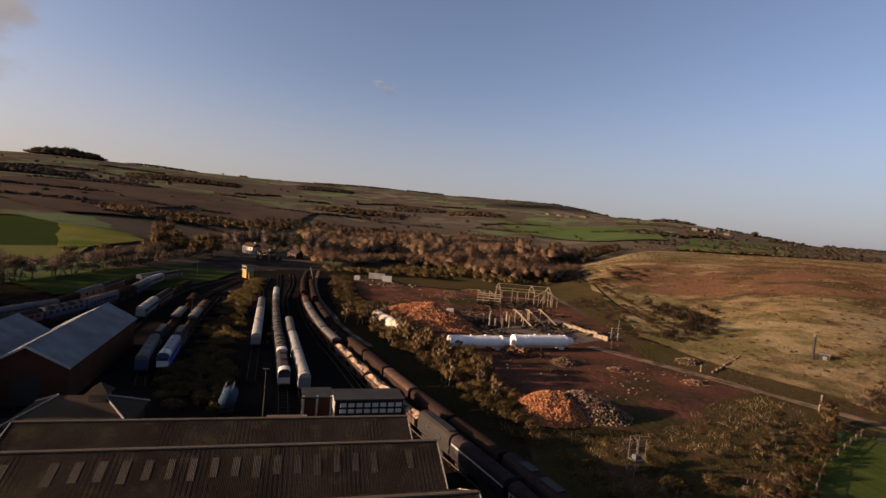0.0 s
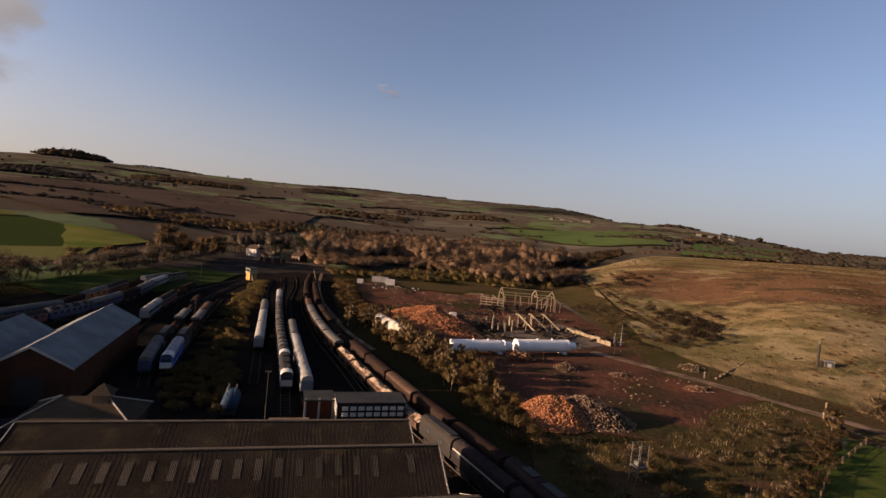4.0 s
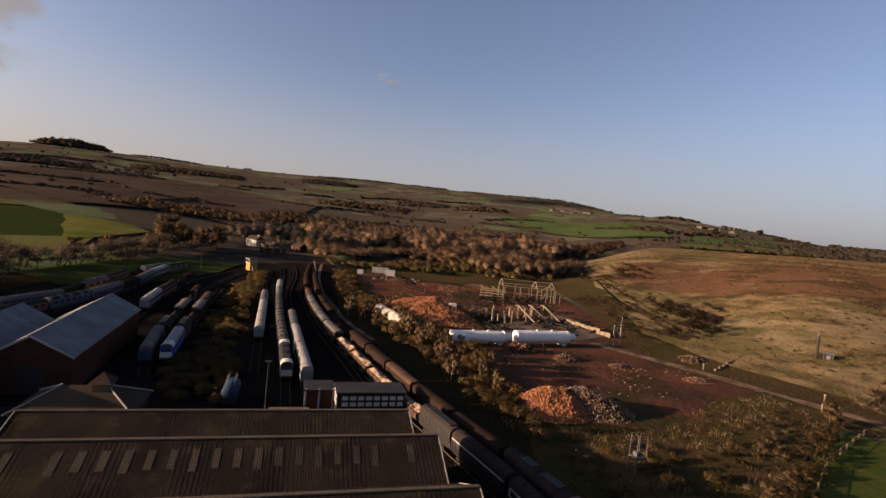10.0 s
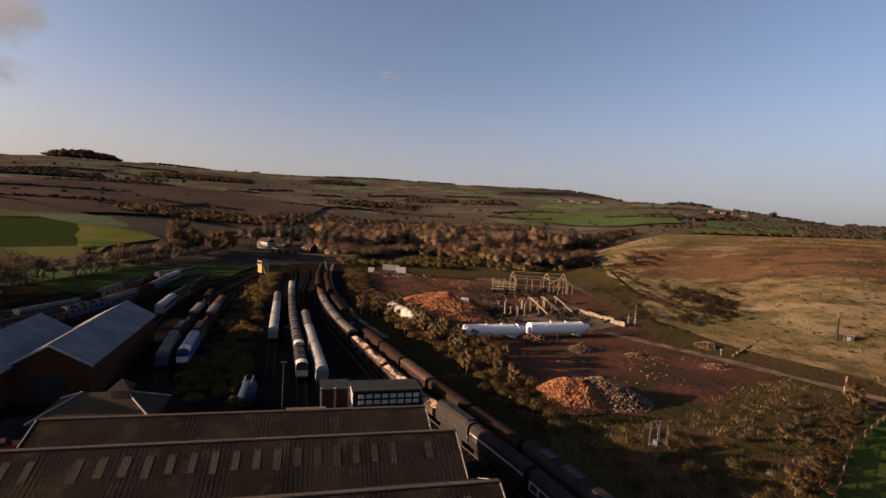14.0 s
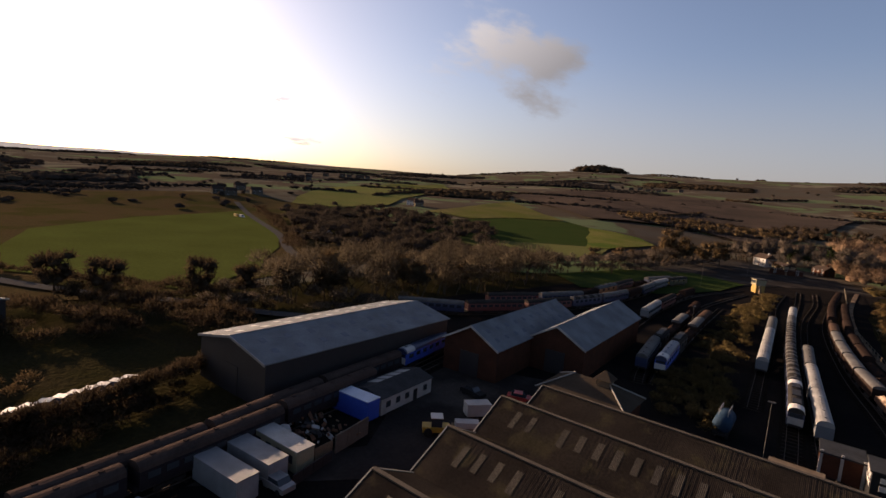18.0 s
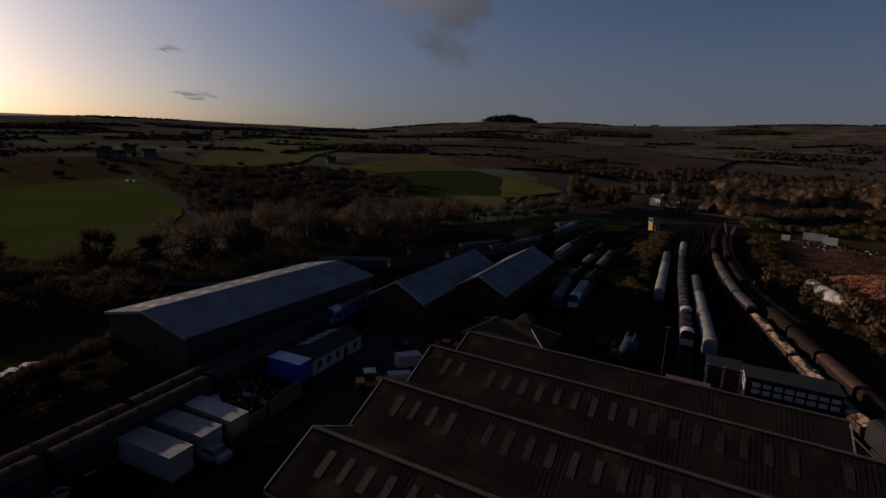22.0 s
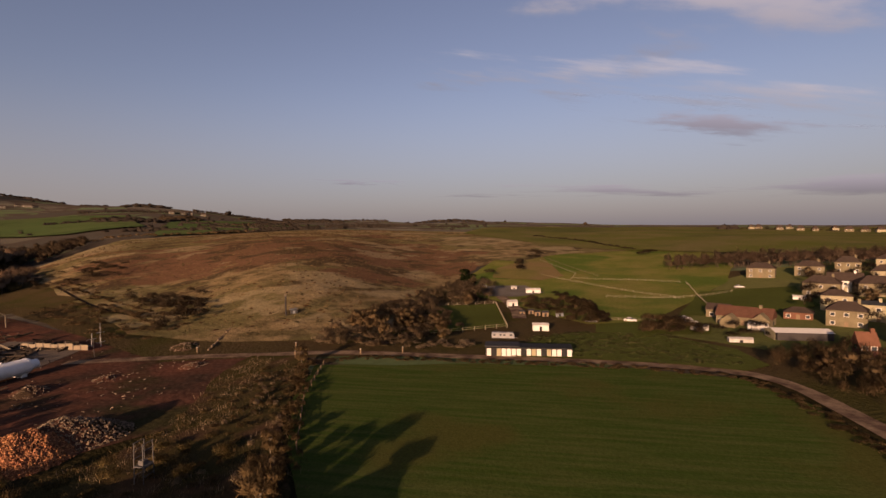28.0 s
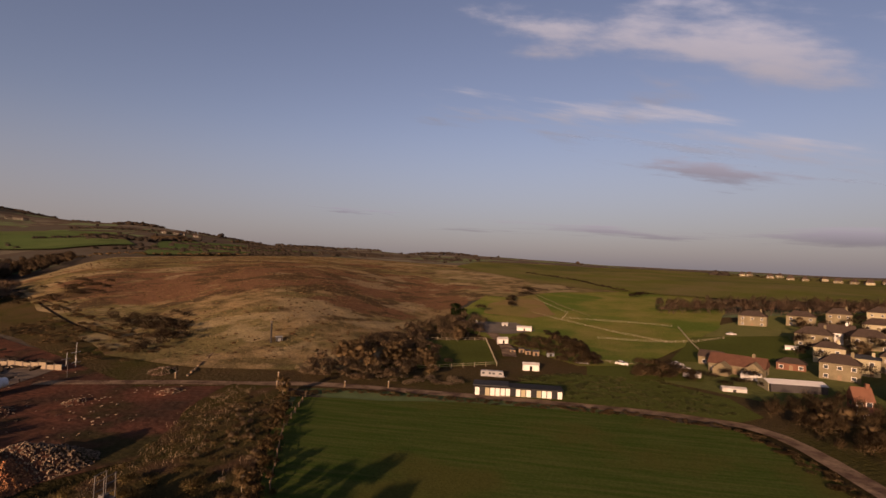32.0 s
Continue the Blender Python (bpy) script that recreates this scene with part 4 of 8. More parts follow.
for i in range(4):
    part("slat", Build().box(1.15, 3.05, -1.08, -1.0, 4.9 + i * 0.3, 5.05 + i * 0.3), M_TIMBER, turret)

# flat-roofed block with two rows of white-framed windows
block = thing("office_block", at(-14.6, 75.2, 0, 17.5), "black flat-roofed office block with two rows of white windows", "office")
part("wall", Build().box(0, 10.6, 0, 4.6, 0, 4.2), M_BLACK, block)
part("roof", Build().box(-0.2, 10.8, -0.2, 4.8, 4.2, 4.4), M_GREYFELT, block, "grey felt roof")
for r in range(2):
    for i in range(8):
        x = 0.75 + i * 1.24
        w = part("window", Build().box(x, x + 0.92, -0.10, 0.0, 2.2 + r * 0.95, 2.78 + r * 0.95), M_WHITE, block, "white-framed window")
        part("pane", Build().box(x + 0.08, x + 0.84, -0.13, -0.11, 2.28 + r * 0.95, 2.70 + r * 0.95), M_BLIND, w, "pale blind behind glass")
    for i in range(3):
        y = 0.4 + i * 1.35
        part("window", Build().box(-0.10, 0.0, y, y + 0.95, 2.2 + r * 0.95, 2.78 + r * 0.95), M_WHITE, block, "white-framed window")
hut = thing("brick_hut", at(-20.2, 77.6, 0, 17.5), "small brick hut with pale corner piers", "hut")
part("wall", Build().box(0, 4.4, 0, 4.5, 0, 3.2), M_BRICK, hut)
part("roof", Build().box(-0.2, 4.6, -0.2, 4.7, 3.2, 3.4), M_GREYFELT, hut)
for x in (-0.12, 2.0, 4.2):
    part("pier", Build().box(x, x + 0.32, -0.14, 0.1, 0, 3.6), M_DIRTYWHITE, hut, "pale pier")


def cabin(name, x, y, turn, length, width, height, wall_mat, roof_mat, label, category="container", windows=0, group=""):
    ob = thing(name, at(x, y, land(x, y) + 0.12, turn), label, category, group)
    a, w = length / 2, width / 2
    part("body", Build().box(-a, a, -w, w, 0.15, height), wall_mat, ob)
    part("roof", Build().box(-a - 0.05, a + 0.05, -w - 0.05, w + 0.05, height, height + 0.1), roof_mat, ob)
    for s in (-1, 1):
        part("end_door", Build().box(s * a - 0.05, s * a + 0.05, -w + 0.15, w - 0.15, 0.3, height - 0.15), wall_mat, ob)
        part("skid", Build().box(-a, a, s * w * 0.7 - 0.1, s * w * 0.7 + 0.1, 0, 0.15), M_RUST, ob)
    for i in range(windows):
        u = -a + length * (i + 0.6) / (windows + 0.2)
        part("window", Build().box(u - 0.45, u + 0.45, -w - 0.06, -w, 1.1, 2.0), M_GLASS, ob)
    return ob


cabin("container", -50.9, 13.4, 21.0, 7.4, 2.5, 2.6, M_CONTAINER, M_CONTAINER, "pale grey steel container standing in the yard", group="yard containers")
cabin("container", -52.6, 16.9, 21.0, 7.4, 2.5, 2.6, M_CONTAINER, M_CONTAINER, "pale grey steel container standing in the yard", group="yard containers")
cabin("site_cabin", -53.9, 20.2, 19.0, 8.0, 2.4, 2.6, M_CREAM, M_DIRTYWHITE, "cream site cabin with windows and a door", "cabin", windows=4)
cabin("container", -61.4, 32.4, 20.0, 8.0, 2.4, 2.9, M_BLUE, M_PALEBLUE, "blue steel container with a pale ribbed roof")
office = thing("yard_office", at(-58.4, 35.4, 0.1, 109.6) @ Matrix.Diagonal((0.88, 0.95, 0.86, 1)), "long low white office with a dark roof and rooflights", "office")
part("wall", Build().box(0, 13.4, 0, 6.0, 0, 2.9), M_DIRTYWHITE, office)
part("roof", Build().add([(-0.2, -0.3, 2.9), (13.6, -0.3, 2.9), (13.6, 6.3, 2.9), (-0.2, 6.3, 2.9), (-0.2, 3, 3.9), (13.6, 3, 3.9)], [(0, 1, 5, 4), (2, 3, 4, 5), (3, 0, 4), (1, 2, 5), (3, 2, 1, 0)]), M_GREYFELT, office, "dark felt roof")
for i in range(4):
    x = 3.0 + i * 2.3
    part("rooflight", Build().add([(x, 3.4, 3.84), (x + 1.7, 3.4, 3.84), (x + 1.7, 5.6, 3.18), (x, 5.6, 3.18), (x, 3.4, 3.7), (x + 1.7, 3.4, 3.7), (x + 1.7, 5.6, 3.04), (x, 5.6, 3.04)], [(0, 1, 2, 3), (0, 4, 5, 1), (1, 5, 6, 2), (2, 6, 7, 3), (3, 7, 4, 0)]), M_DIRTYWHITE, office, "pale rooflight panel")
for x in (1.2, 3.6, 6.0, 11.0):
    part("window", Build().box(x, x + 1.0, -0.07, 0, 1.1, 2.1), M_GLASS, office)
part("door", Build().box(8.2, 9.2, -0.07, 0, 0, 2.1), M_BLACK, office)

# ---- railway ----
M_RAIL = mat("rail_steel", (0.055, 0.045, 0.038), 0.8, metal=0.0, var=0.3, scale=1.0, fine=4.0)
M_SLEEPER = mat("tarred_sleeper", (0.030, 0.024, 0.019), 0.9, var=0.3, scale=0.8, fine=6.0)
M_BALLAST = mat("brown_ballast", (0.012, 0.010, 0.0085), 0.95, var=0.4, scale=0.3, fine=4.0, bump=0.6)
M_COACHROOF = mat("grey_coach_roof", (0.105, 0.102, 0.097), 0.75, var=0.2, scale=0.4, fine=3.0, second=(0.062, 0.059, 0.056))
M_COACHDARK = mat("dark_coach_roof", (0.034, 0.031, 0.029), 0.85, var=0.3, scale=0.4, fine=3.0)
M_BROWNROOF = mat("brown_coach_roof", (0.058, 0.041, 0.034), 0.85, var=0.3, scale=0.4, fine=3.0, second=(0.034, 0.026, 0.023))
M_MAROON = mat("maroon_livery", (0.10, 0.025, 0.022), 0.45, var=0.2, scale=0.6, fine=4.0)
M_NAVY = mat("dark_blue_livery", (0.02, 0.03, 0.07), 0.4, var=0.2, scale=0.6, fine=4.0)
M_GREENLIV = mat("dark_green_livery", (0.02, 0.04, 0.025), 0.45, var=0.2, scale=0.6, fine=4.0)
M_ORANGE = mat("faded_orange_livery", (0.30, 0.10, 0.03), 0.55, var=0.2, scale=0.6, fine=4.0)
M_BOGIE = mat("oily_black", (0.018, 0.016, 0.015), 0.6, var=0.3, scale=1.0, fine=5.0)
M_RUSTWAG = mat("rusty_wagon", (0.080, 0.050, 0.037), 0.85, var=0.4, scale=0.5, fine=3.0, second=(0.044, 0.031, 0.025), bump=0.4)
M_SAND = mat("sand_load", (0.29, 0.225, 0.165), 0.95, var=0.4, scale=0.5, fine=2.2, second=(0.11, 0.066, 0.046), spread=0.25, bump=0.9, third=((0.05, 0.036, 0.03), 0.35, 0.56))
M_NEARBODY = mat("faded_black_livery", (0.020, 0.016, 0.018), 0.7, var=0.3, scale=0.6, fine=4.0)
M_NEARROOF = mat("sooty_coach_roof", (0.020, 0.016, 0.017), 0.85, var=0.4, scale=0.5, fine=3.0, second=(0.036, 0.029, 0.028))
M_DARKWAG = mat("dark_wagon", (0.016, 0.012, 0.011), 0.85, var=0.35, scale=0.5, fine=3.0, second=(0.028, 0.018, 0.014), bump=0.3)
M_WHITEROOF = mat("white_coach_roof", (0.25, 0.246, 0.236), 0.7, var=0.15, scale=0.4, fine=3.0, second=(0.15, 0.147, 0.14))

LINES = {
    "one": [(-34, 92), (-41.5, 113.5), (-60.1, 167), (-74, 205), (-86, 246)],
    "two": [(-22, 74), (-27, 89), (-33, 105.5), (-43.4, 133), (-60.4, 182), (-74, 226), (-86, 262)],
    "three": [(-16, 70), (-22.6, 87), (-35.2, 120), (-41, 136), (-58, 186), (-70, 232), (-82, 268)],
    "four": [(29.5, 18), (20.8, 34.5), (15.0, 46), (8.4, 59), (-0.7, 74.6), (-6.8, 85.2), (-14, 98.8), (-21.6, 113.6), (-31.8, 134), (-45, 167.3), (-60.2, 216), (-70, 256)],
    "middle": [(-10, 84), (-20, 106), (-34, 136), (-52, 184), (-66, 236)],
    "left_a": [(-122, 55), (-104, 76), (-99, 91), (-96, 110), (-97, 138), (-103, 167), (-112, 200), (-110, 240), (-96, 275)],
    "left_b": [(-116, 78), (-107, 98), (-104, 112), (-102, 127), (-107, 150), (-115, 185), (-114, 230)],
    "left_c": [(-72, 112), (-79, 131), (-86, 152), (-96, 190), (-98, 235)],
    "left_d": [(-50, 84), (-53.5, 90.5), (-60, 106), (-72, 140), (-84, 176), (-92, 226)],
    "left_e": [(-48, 86), (-51, 93), (-58, 112), (-69, 144), (-80, 178)],
    "works_a": [(-44, -26), (-52.3, -2), (-57, 10), (-65.8, 30), (-73, 48), (-83, 70), (-90, 92)],
    "works_b": [(-40, -28), (-47.8, -8.2), (-56, 13.5), (-63, 29.5), (-70, 48), (-78, 66)],
}
four = along(LINES["four"], 4.0)
LINES["five"] = [(x + ty * 3.6, y - tx * 3.6) for x, y, tx, ty in four]


def track(line):
    pts = along(line, 3.0)
    b = Build()
    for x, y, tx, ty in pts:
        for w in (1.7, -1.7):
            b.v.append((x - ty * w, y + tx * w, land(x, y) + 0.2))
    for i in range(len(pts) - 1):
        b.f.append((2 * i, 2 * i + 1, 2 * i + 3, 2 * i + 2))
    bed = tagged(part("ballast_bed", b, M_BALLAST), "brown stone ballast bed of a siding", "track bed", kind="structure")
    if bed.data.polygons[0].normal.z < 0:
        bed.data.flip_normals()
    for s in (-0.75, 0.75):
        r = Build()
        for x, y, tx, ty in pts:
            for w in (s - 0.045, s + 0.045):
                for z in (0.24, 0.42):
                    r.v.append((x - ty * w, y + tx * w, land(x, y) + z))
        for i in range(len(pts) - 1):
            a, c = 4 * i, 4 * i + 4
            r.f += [(a + 1, a + 3, c + 3, c + 1), (a, a + 1, c + 1, c), (a + 3, a + 2, c + 2, c + 3)]
        part("rail", r, M_RAIL, bed)
    s = Build()
    for x, y, tx, ty in along(line, 1.4):
        m = Matrix(((tx, -ty, 0, x), (ty, tx, 0, y), (0, 0, 1, land(x, y)), (0, 0, 0, 1)))
        s.box(-0.13, 0.13, -1.25, 1.25, 0.16, 0.26, m)
    tagged(part("sleepers", s, M_SLEEPER, bed), kind="stuff")


for line in LINES.values():
    track(line)

WHEEL = Build()
for y in (-0.72, 0.72):
    WHEEL.tube((0, y - 0.07, 0.45), (0, y + 0.07, 0.45), 0.45, n=12)
WHEEL.tube((0, -0.7, 0.45), (0, 0.7, 0.45), 0.08, n=6)
WHEEL = WHEEL.mesh("wheelset")
WHEEL.materials.append(M_BOGIE)
BOGIE = Build().box(-1.6, 1.6, -1.0, -0.8, 0.35, 0.75).box(-1.6, 1.6, 0.8, 1.0, 0.35, 0.75).box(-0.3, 0.3, -0.9, 0.9, 0.5, 0.85).mesh("bogie")
BOGIE.materials.append(M_BOGIE)


def running_gear(ob, length):
    for s in (-1, 1):
        bo = part("bogie", BOGIE, None, ob)
        bo.location.x = s * (length / 2 - 3.0)
        for d in (-1.1, 1.1):
            part("wheelset", WHEEL, None, bo).location.x = d


def arch(w, eave, top, n=8):
    pts = [(w, eave)]
    for i in range(1, n):
        a = math.pi * i / n
        pts.append((w * math.cos(a) * 0.98, eave + (top - eave) * math.sin(a) ** 0.7))
    return pts + [(-w, eave)]


TURN = Matrix(((0, 1, 0, 0), (-1, 0, 0, 0), (0, 0, 1, 0), (0, 0, 0, 1)))


def coach(length, body_mat, roof_mat, label, cab=None, windows=9, width=2.1, loco=False, stripe=None, panels=(), panel_mat=None, band=None):
    """A passenger coach or diesel locomotive with its middle on the origin and its length along x."""
    ob = thing("locomotive" if loco else "railway_coach", at(0, 0, 0), label, "locomotive" if loco else "railway coach")
    a, w = length / 2, width / 2
    part("body", Build().prism([(-w, 1.0), (w, 1.0), (w + 0.04, 1.9), (w, 2.9), (-w, 2.9), (-w - 0.04, 1.9)], -a, a, TURN), body_mat, ob)
    roof = arch(w + 0.02, 2.9, 3.75)
    part("roof", Build().prism(roof, -a - 0.03, a + 0.03, TURN), roof_mat, ob)
    part("underframe", Build().box(-a + 0.2, a - 0.2, -w + 0.15, w - 0.15, 0.8, 1.0).box(-2.5, 2.5, -w + 0.3, w - 0.3, 0.45, 0.8), M_BOGIE, ob)
    for s in (-1, 1):
        part("buffer_beam", Build().box(s * a, s * (a + 0.35), -w + 0.2, w - 0.2, 0.85, 1.15) if s > 0 else Build().box(-a - 0.35, -a, -w + 0.2, w - 0.2, 0.85, 1.15), M_BOGIE, ob)
        if cab:
            x0, x1 = (a, a + 0.06) if s > 0 else (-a - 0.06, -a)
            part("cab_front", Build().box(x0, x1, -w + 0.05, w - 0.05, 1.05, 2.2), cab, ob, "painted cab front")
            part("windscreen", Build().box(x0, x1, -w + 0.2, w - 0.2, 2.3, 2.85), M_GLASS, ob)
        for y in (-1, 1):
            for i in range(windows if s > 0 else 0):
                x = -a + length * (i + 0.75) / (windows + 0.5)
                y0, y1 = (w + 0.0, w + 0.07) if y > 0 else (-w - 0.07, -w)
                part("window", Build().box(x - 0.62, x + 0.62, y0, y1, 1.95, 2.65), M_GLASS, ob)
    for x0, x1 in panels:
        part("roof_panel", Build().prism([(p * 1.012, z + 0.03) for p, z in arch(w + 0.02, 2.95, 3.75)], -a + x0 * length, -a + x1 * length, TURN), panel_mat, ob)
    if band:
        for y in (-w - 0.06, w):
            part("window_band", Build().box(-a + 0.3, a - 0.3, y, y + 0.06, 1.8, 2.8), band, ob, "white band round the windows")
    if stripe:
        for y in (-w - 0.07, w + 0.03):
            part("stripe", Build().box(-a + 0.1, a - 0.1, y, y + 0.05, 2.62, 2.82), stripe, ob, "pale painted stripe")
    if not loco:
        for i in range(5):
            x = -a + length * (i + 0.5) / 5
            part("roof_vent", Build().box(x - 0.22, x + 0.22, -0.18, 0.18, 3.72, 3.86), roof_mat, ob)
    else:
        for x, l in ((-0.28, 1.2), (0.0, 1.6), (0.26, 1.2)):
            part("roof_grille", Build().box(x * length - l, x * length + l, -0.6, 0.6, 3.68, 3.85), M_BOGIE, ob)
    running_gear(ob, length)
    return ob


def wagon(length, side_mat, load_mat, label, covered=False):
    ob = thing("freight_wagon", at(0, 0, 0), label, "freight wagon")
    a, w = length / 2, 1.12
    part("underframe", Build().box(-a, a, -w + 0.2, w - 0.2, 0.85, 1.1), M_BOGIE, ob)
    if covered:
        part("body", Build().prism([(-w, 1.1), (w, 1.1), (w, 2.8), (-w, 2.8)], -a, a, TURN), side_mat, ob)
        part("roof", Build().prism(arch(w + 0.05, 2.8, 3.4), -a, a, TURN), load_mat, ob)
    else:
        for y in (-w, w - 0.1):
            part("side", Build().box(-a, a, y, y + 0.1, 1.1, 2.05), side_mat, ob)
        for x in (-a, a - 0.1):
            part("end", Build().box(x, x + 0.1, -w + 0.1, w - 0.1, 1.1, 2.05), side_mat, ob)
        for i in range(5):
            x = -a + length * (i + 0.5) / 5
            for y in (-w - 0.06, w):
                part("rib", Build().box(x - 0.07, x + 0.07, y, y + 0.06, 1.1, 2.05), side_mat, ob)
        b = Build()
        n, k = 26, 8
        for i in range(n + 1):
            for j in range(k + 1):
                x, y = (-a + 0.12) + (length - 0.24) * i / n, (-w + 0.12) + (2 * w - 0.24) * j / k
                h = 1.9 + (0.55 + 0.5 * noise.noise((x * 0.55, y, length))) * math.sin(math.pi * j / k) * (0.55 + 0.45 * abs(math.sin(math.pi * 2 * i / n)))
                b.v.append((x, y, h + 0.38 * noise.noise((x * 1.6, y * 1.9, length + 3)) * (0 < j < k) * (0 < i < n)))
        b.f += [((k + 1) * i + j, (k + 1) * (i + 1) + j, (k + 1) * (i + 1) + j + 1, (k + 1) * i + j + 1) for i in range(n) for j in range(k)]
        part("load", b, load_mat, ob)
    running_gear(ob, length)
    return ob


def train(line, start, kinds, gap=1.0):
    """Sets copies of vehicles one behind another on a line, from start metres along it."""
    pts = along(LINES[line], 0.5)
    s = start
    for proto, length in kinds:
        s += length / 2
        i = min(int(s / 0.5), len(pts) - 1)
        x, y, tx, ty = pts[i]
        copy_thing(proto, Matrix(((tx, -ty, 0, x), (ty, tx, 0, y), (0, 0, 1, land(x, y) + 0.42), (0, 0, 0, 1))))
        s += length / 2 + gap


V = {
    "white": (coach(17.0, M_CLAD, M_WHITEROOF, "pale railway coach with a white roof"), 17.0),
    "grey": (coach(17.0, M_NAVY, M_COACHROOF, "dark blue railway coach with a grey roof"), 17.0),
    "dark": (coach(17.0, M_MAROON, M_COACHDARK, "maroon railway coach with a dark roof"), 17.0),
    "short": (coach(12.0, M_NAVY, M_COACHROOF, "short dark parcels coach with a grey roof", windows=3), 12.0),
    "loco": (coach(16.5, M_NAVY, M_COACHDARK, "dark diesel locomotive with white cab roofs", cab=M_DIRTYWHITE, windows=3, loco=True, panels=((0.0, 0.14), (0.86, 1.0)), panel_mat=M_WHITE), 16.5),
    "works": (coach(17.0, M_NEARBODY, M_BROWNROOF, "dark railway coach with a sooty roof"), 17.0),
    "pattern": (coach(14.0, M_NAVY, M_COACHROOF, "dark railway coach with a patched grey roof", windows=6, panels=((0.06, 0.22), (0.34, 0.44), (0.56, 0.72), (0.84, 0.93)), panel_mat=M_COACHDARK), 14.0),
    "striped": (coach(17.0, M_NEARBODY, M_NEARROOF, "dark carriage with a pale stripe along its side", windows=8, stripe=M_DIRTYWHITE), 17.0),
    "band": (coach(17.0, M_NEARBODY, M_NEARROOF, "dark carriage with a white band round its windows", windows=10, band=M_DIRTYWHITE), 17.0),
    "shortstripe": (coach(12.0, M_NEARBODY, M_NEARROOF, "short dark carriage with a pale stripe along its side", windows=5, stripe=M_DIRTYWHITE), 12.0),
    "power": (coach(17.0, M_NEARBODY, M_NEARROOF, "dark railway power car with a rounded white cab", windows=3, loco=True), 17.0),
    "shunter": (coach(9.0, M_BOGIE, M_COACHDARK, "small black shunting locomotive with a white cab end", cab=M_DIRTYWHITE, windows=2, loco=True), 9.0),
    "greyvan": (wagon(12.0, M_DARKWAG, M_COACHROOF, "dark covered wagon with a grey roof", covered=True), 12.0),
    "green": (coach(15.0, M_GREENLIV, M_COACHDARK, "dark green diesel locomotive with a yellow front", cab=M_YELLOW, windows=3, loco=True), 15.0),
    "blue": (coach(15.0, M_BLUE, M_NAVY, "blue railway coach with a white end", cab=M_WHITE, windows=6, panels=((0.03, 0.2),), panel_mat=M_WHITE), 15.0),
    "orange": (coach(15.0, M_ORANGE, M_COACHROOF, "orange diesel locomotive with a grey roof", cab=M_DIRTYWHITE, windows=3, loco=True), 15.0),
    "banded": (coach(17.0, M_NAVY, M_COACHROOF, "blue railway coach with a white window band", windows=9, band=M_DIRTYWHITE), 17.0),
    "sand": (wagon(11.0, M_RUSTWAG, M_SAND, "rusty open wagon heaped with orange spoil"), 11.0),
    "hopper": (wagon(11.0, M_DARKWAG, M_DARKWAG, "dark open wagon with a dark load"), 11.0),
    "van": (wagon(12.0, M_DARKWAG, M_DARKWAG, "dark covered van wagon", covered=True), 12.0),
    "paleroof": (wagon(12.0, M_DARKWAG, M_RUSTWAG, "brown covered wagon with a rusty pale roof", covered=True), 12.0),
}
train("one", 22.5, [V["white"], V["white"], V["grey"]])
train("two", 15.5, [V["loco"], V["pattern"], V["pattern"], V["pattern"], V["pattern"], V["short"], V["white"]])
train("three", 18.5, [V["white"], V["white"], V["grey"]], 0.7)
power = V["power"][0]
nose = part("cab", Build().prism([(-8.5, 1.0), (-10.3, 1.0), (-10.45, 1.7), (-9.7, 2.9), (-9.2, 3.45), (-8.5, 3.78)], -1.02, 1.02), M_WHITEROOF, power, "rounded white cab")
for y0, y1 in ((-0.88, -0.08), (0.08, 0.88)):
    part("windscreen", Build().add([(-10.30, y0, 2.05), (-10.30, y1, 2.05), (-9.78, y1, 2.86), (-9.78, y0, 2.86), (-10.20, y0, 1.98), (-10.20, y1, 1.98), (-9.66, y1, 2.8), (-9.66, y0, 2.8)], [(0, 3, 2, 1), (4, 5, 6, 7), (0, 1, 5, 4), (2, 3, 7, 6), (1, 2, 6, 5), (3, 0, 4, 7)]), M_GLASS, nose)
train("four", 7.4, [V["band"], V["band"], V["shortstripe"]], 0.8)
train("four", 55.9, [V["shunter"], V["sand"], V["sand"], V["sand"], V["sand"]], 0.7)
train("four", 113.4, [V["greyvan"], V["greyvan"], V["greyvan"], V["greyvan"], V["paleroof"], V["hopper"], V["van"], V["van"], V["van"], V["van"], V["van"], V["van"]])
train("five", 31.5, [V["power"], V["van"], V["van"], V["paleroof"], V["van"], V["van"], V["hopper"], V["hopper"], V["van"], V["van"], V["hopper"], V["van"], V["van"], V["van"], V["van"]])
train("left_a", 18.0, [V["grey"], V["dark"], V["dark"], V["pattern"], V["grey"], V["van"], V["grey"], V["white"], V["green"]])
train("left_b", 20.0, [V["dark"], V["grey"], V["van"], V["orange"], V["dark"], V["hopper"], V["banded"]])
train("left_c", 20.0, [V["white"], V["dark"], V["hopper"], V["van"]])
train("left_d", 6.0, [V["grey"], V["shunter"], V["hopper"], V["greyvan"], V["hopper"], V["van"]])
train("left_e", 6.0, [V["blue"], V["shunter"], V["hopper"], V["greyvan"], V["paleroof"]])
train("works_a", 24.0, [V["works"], V["works"], V["works"], V["blue"]])
train("works_b", 18.0, [V["works"], V["works"], V["works"]])
for proto, _ in V.values():
    for o in (*proto.children_recursive, proto):
        bpy.data.objects.remove(o)

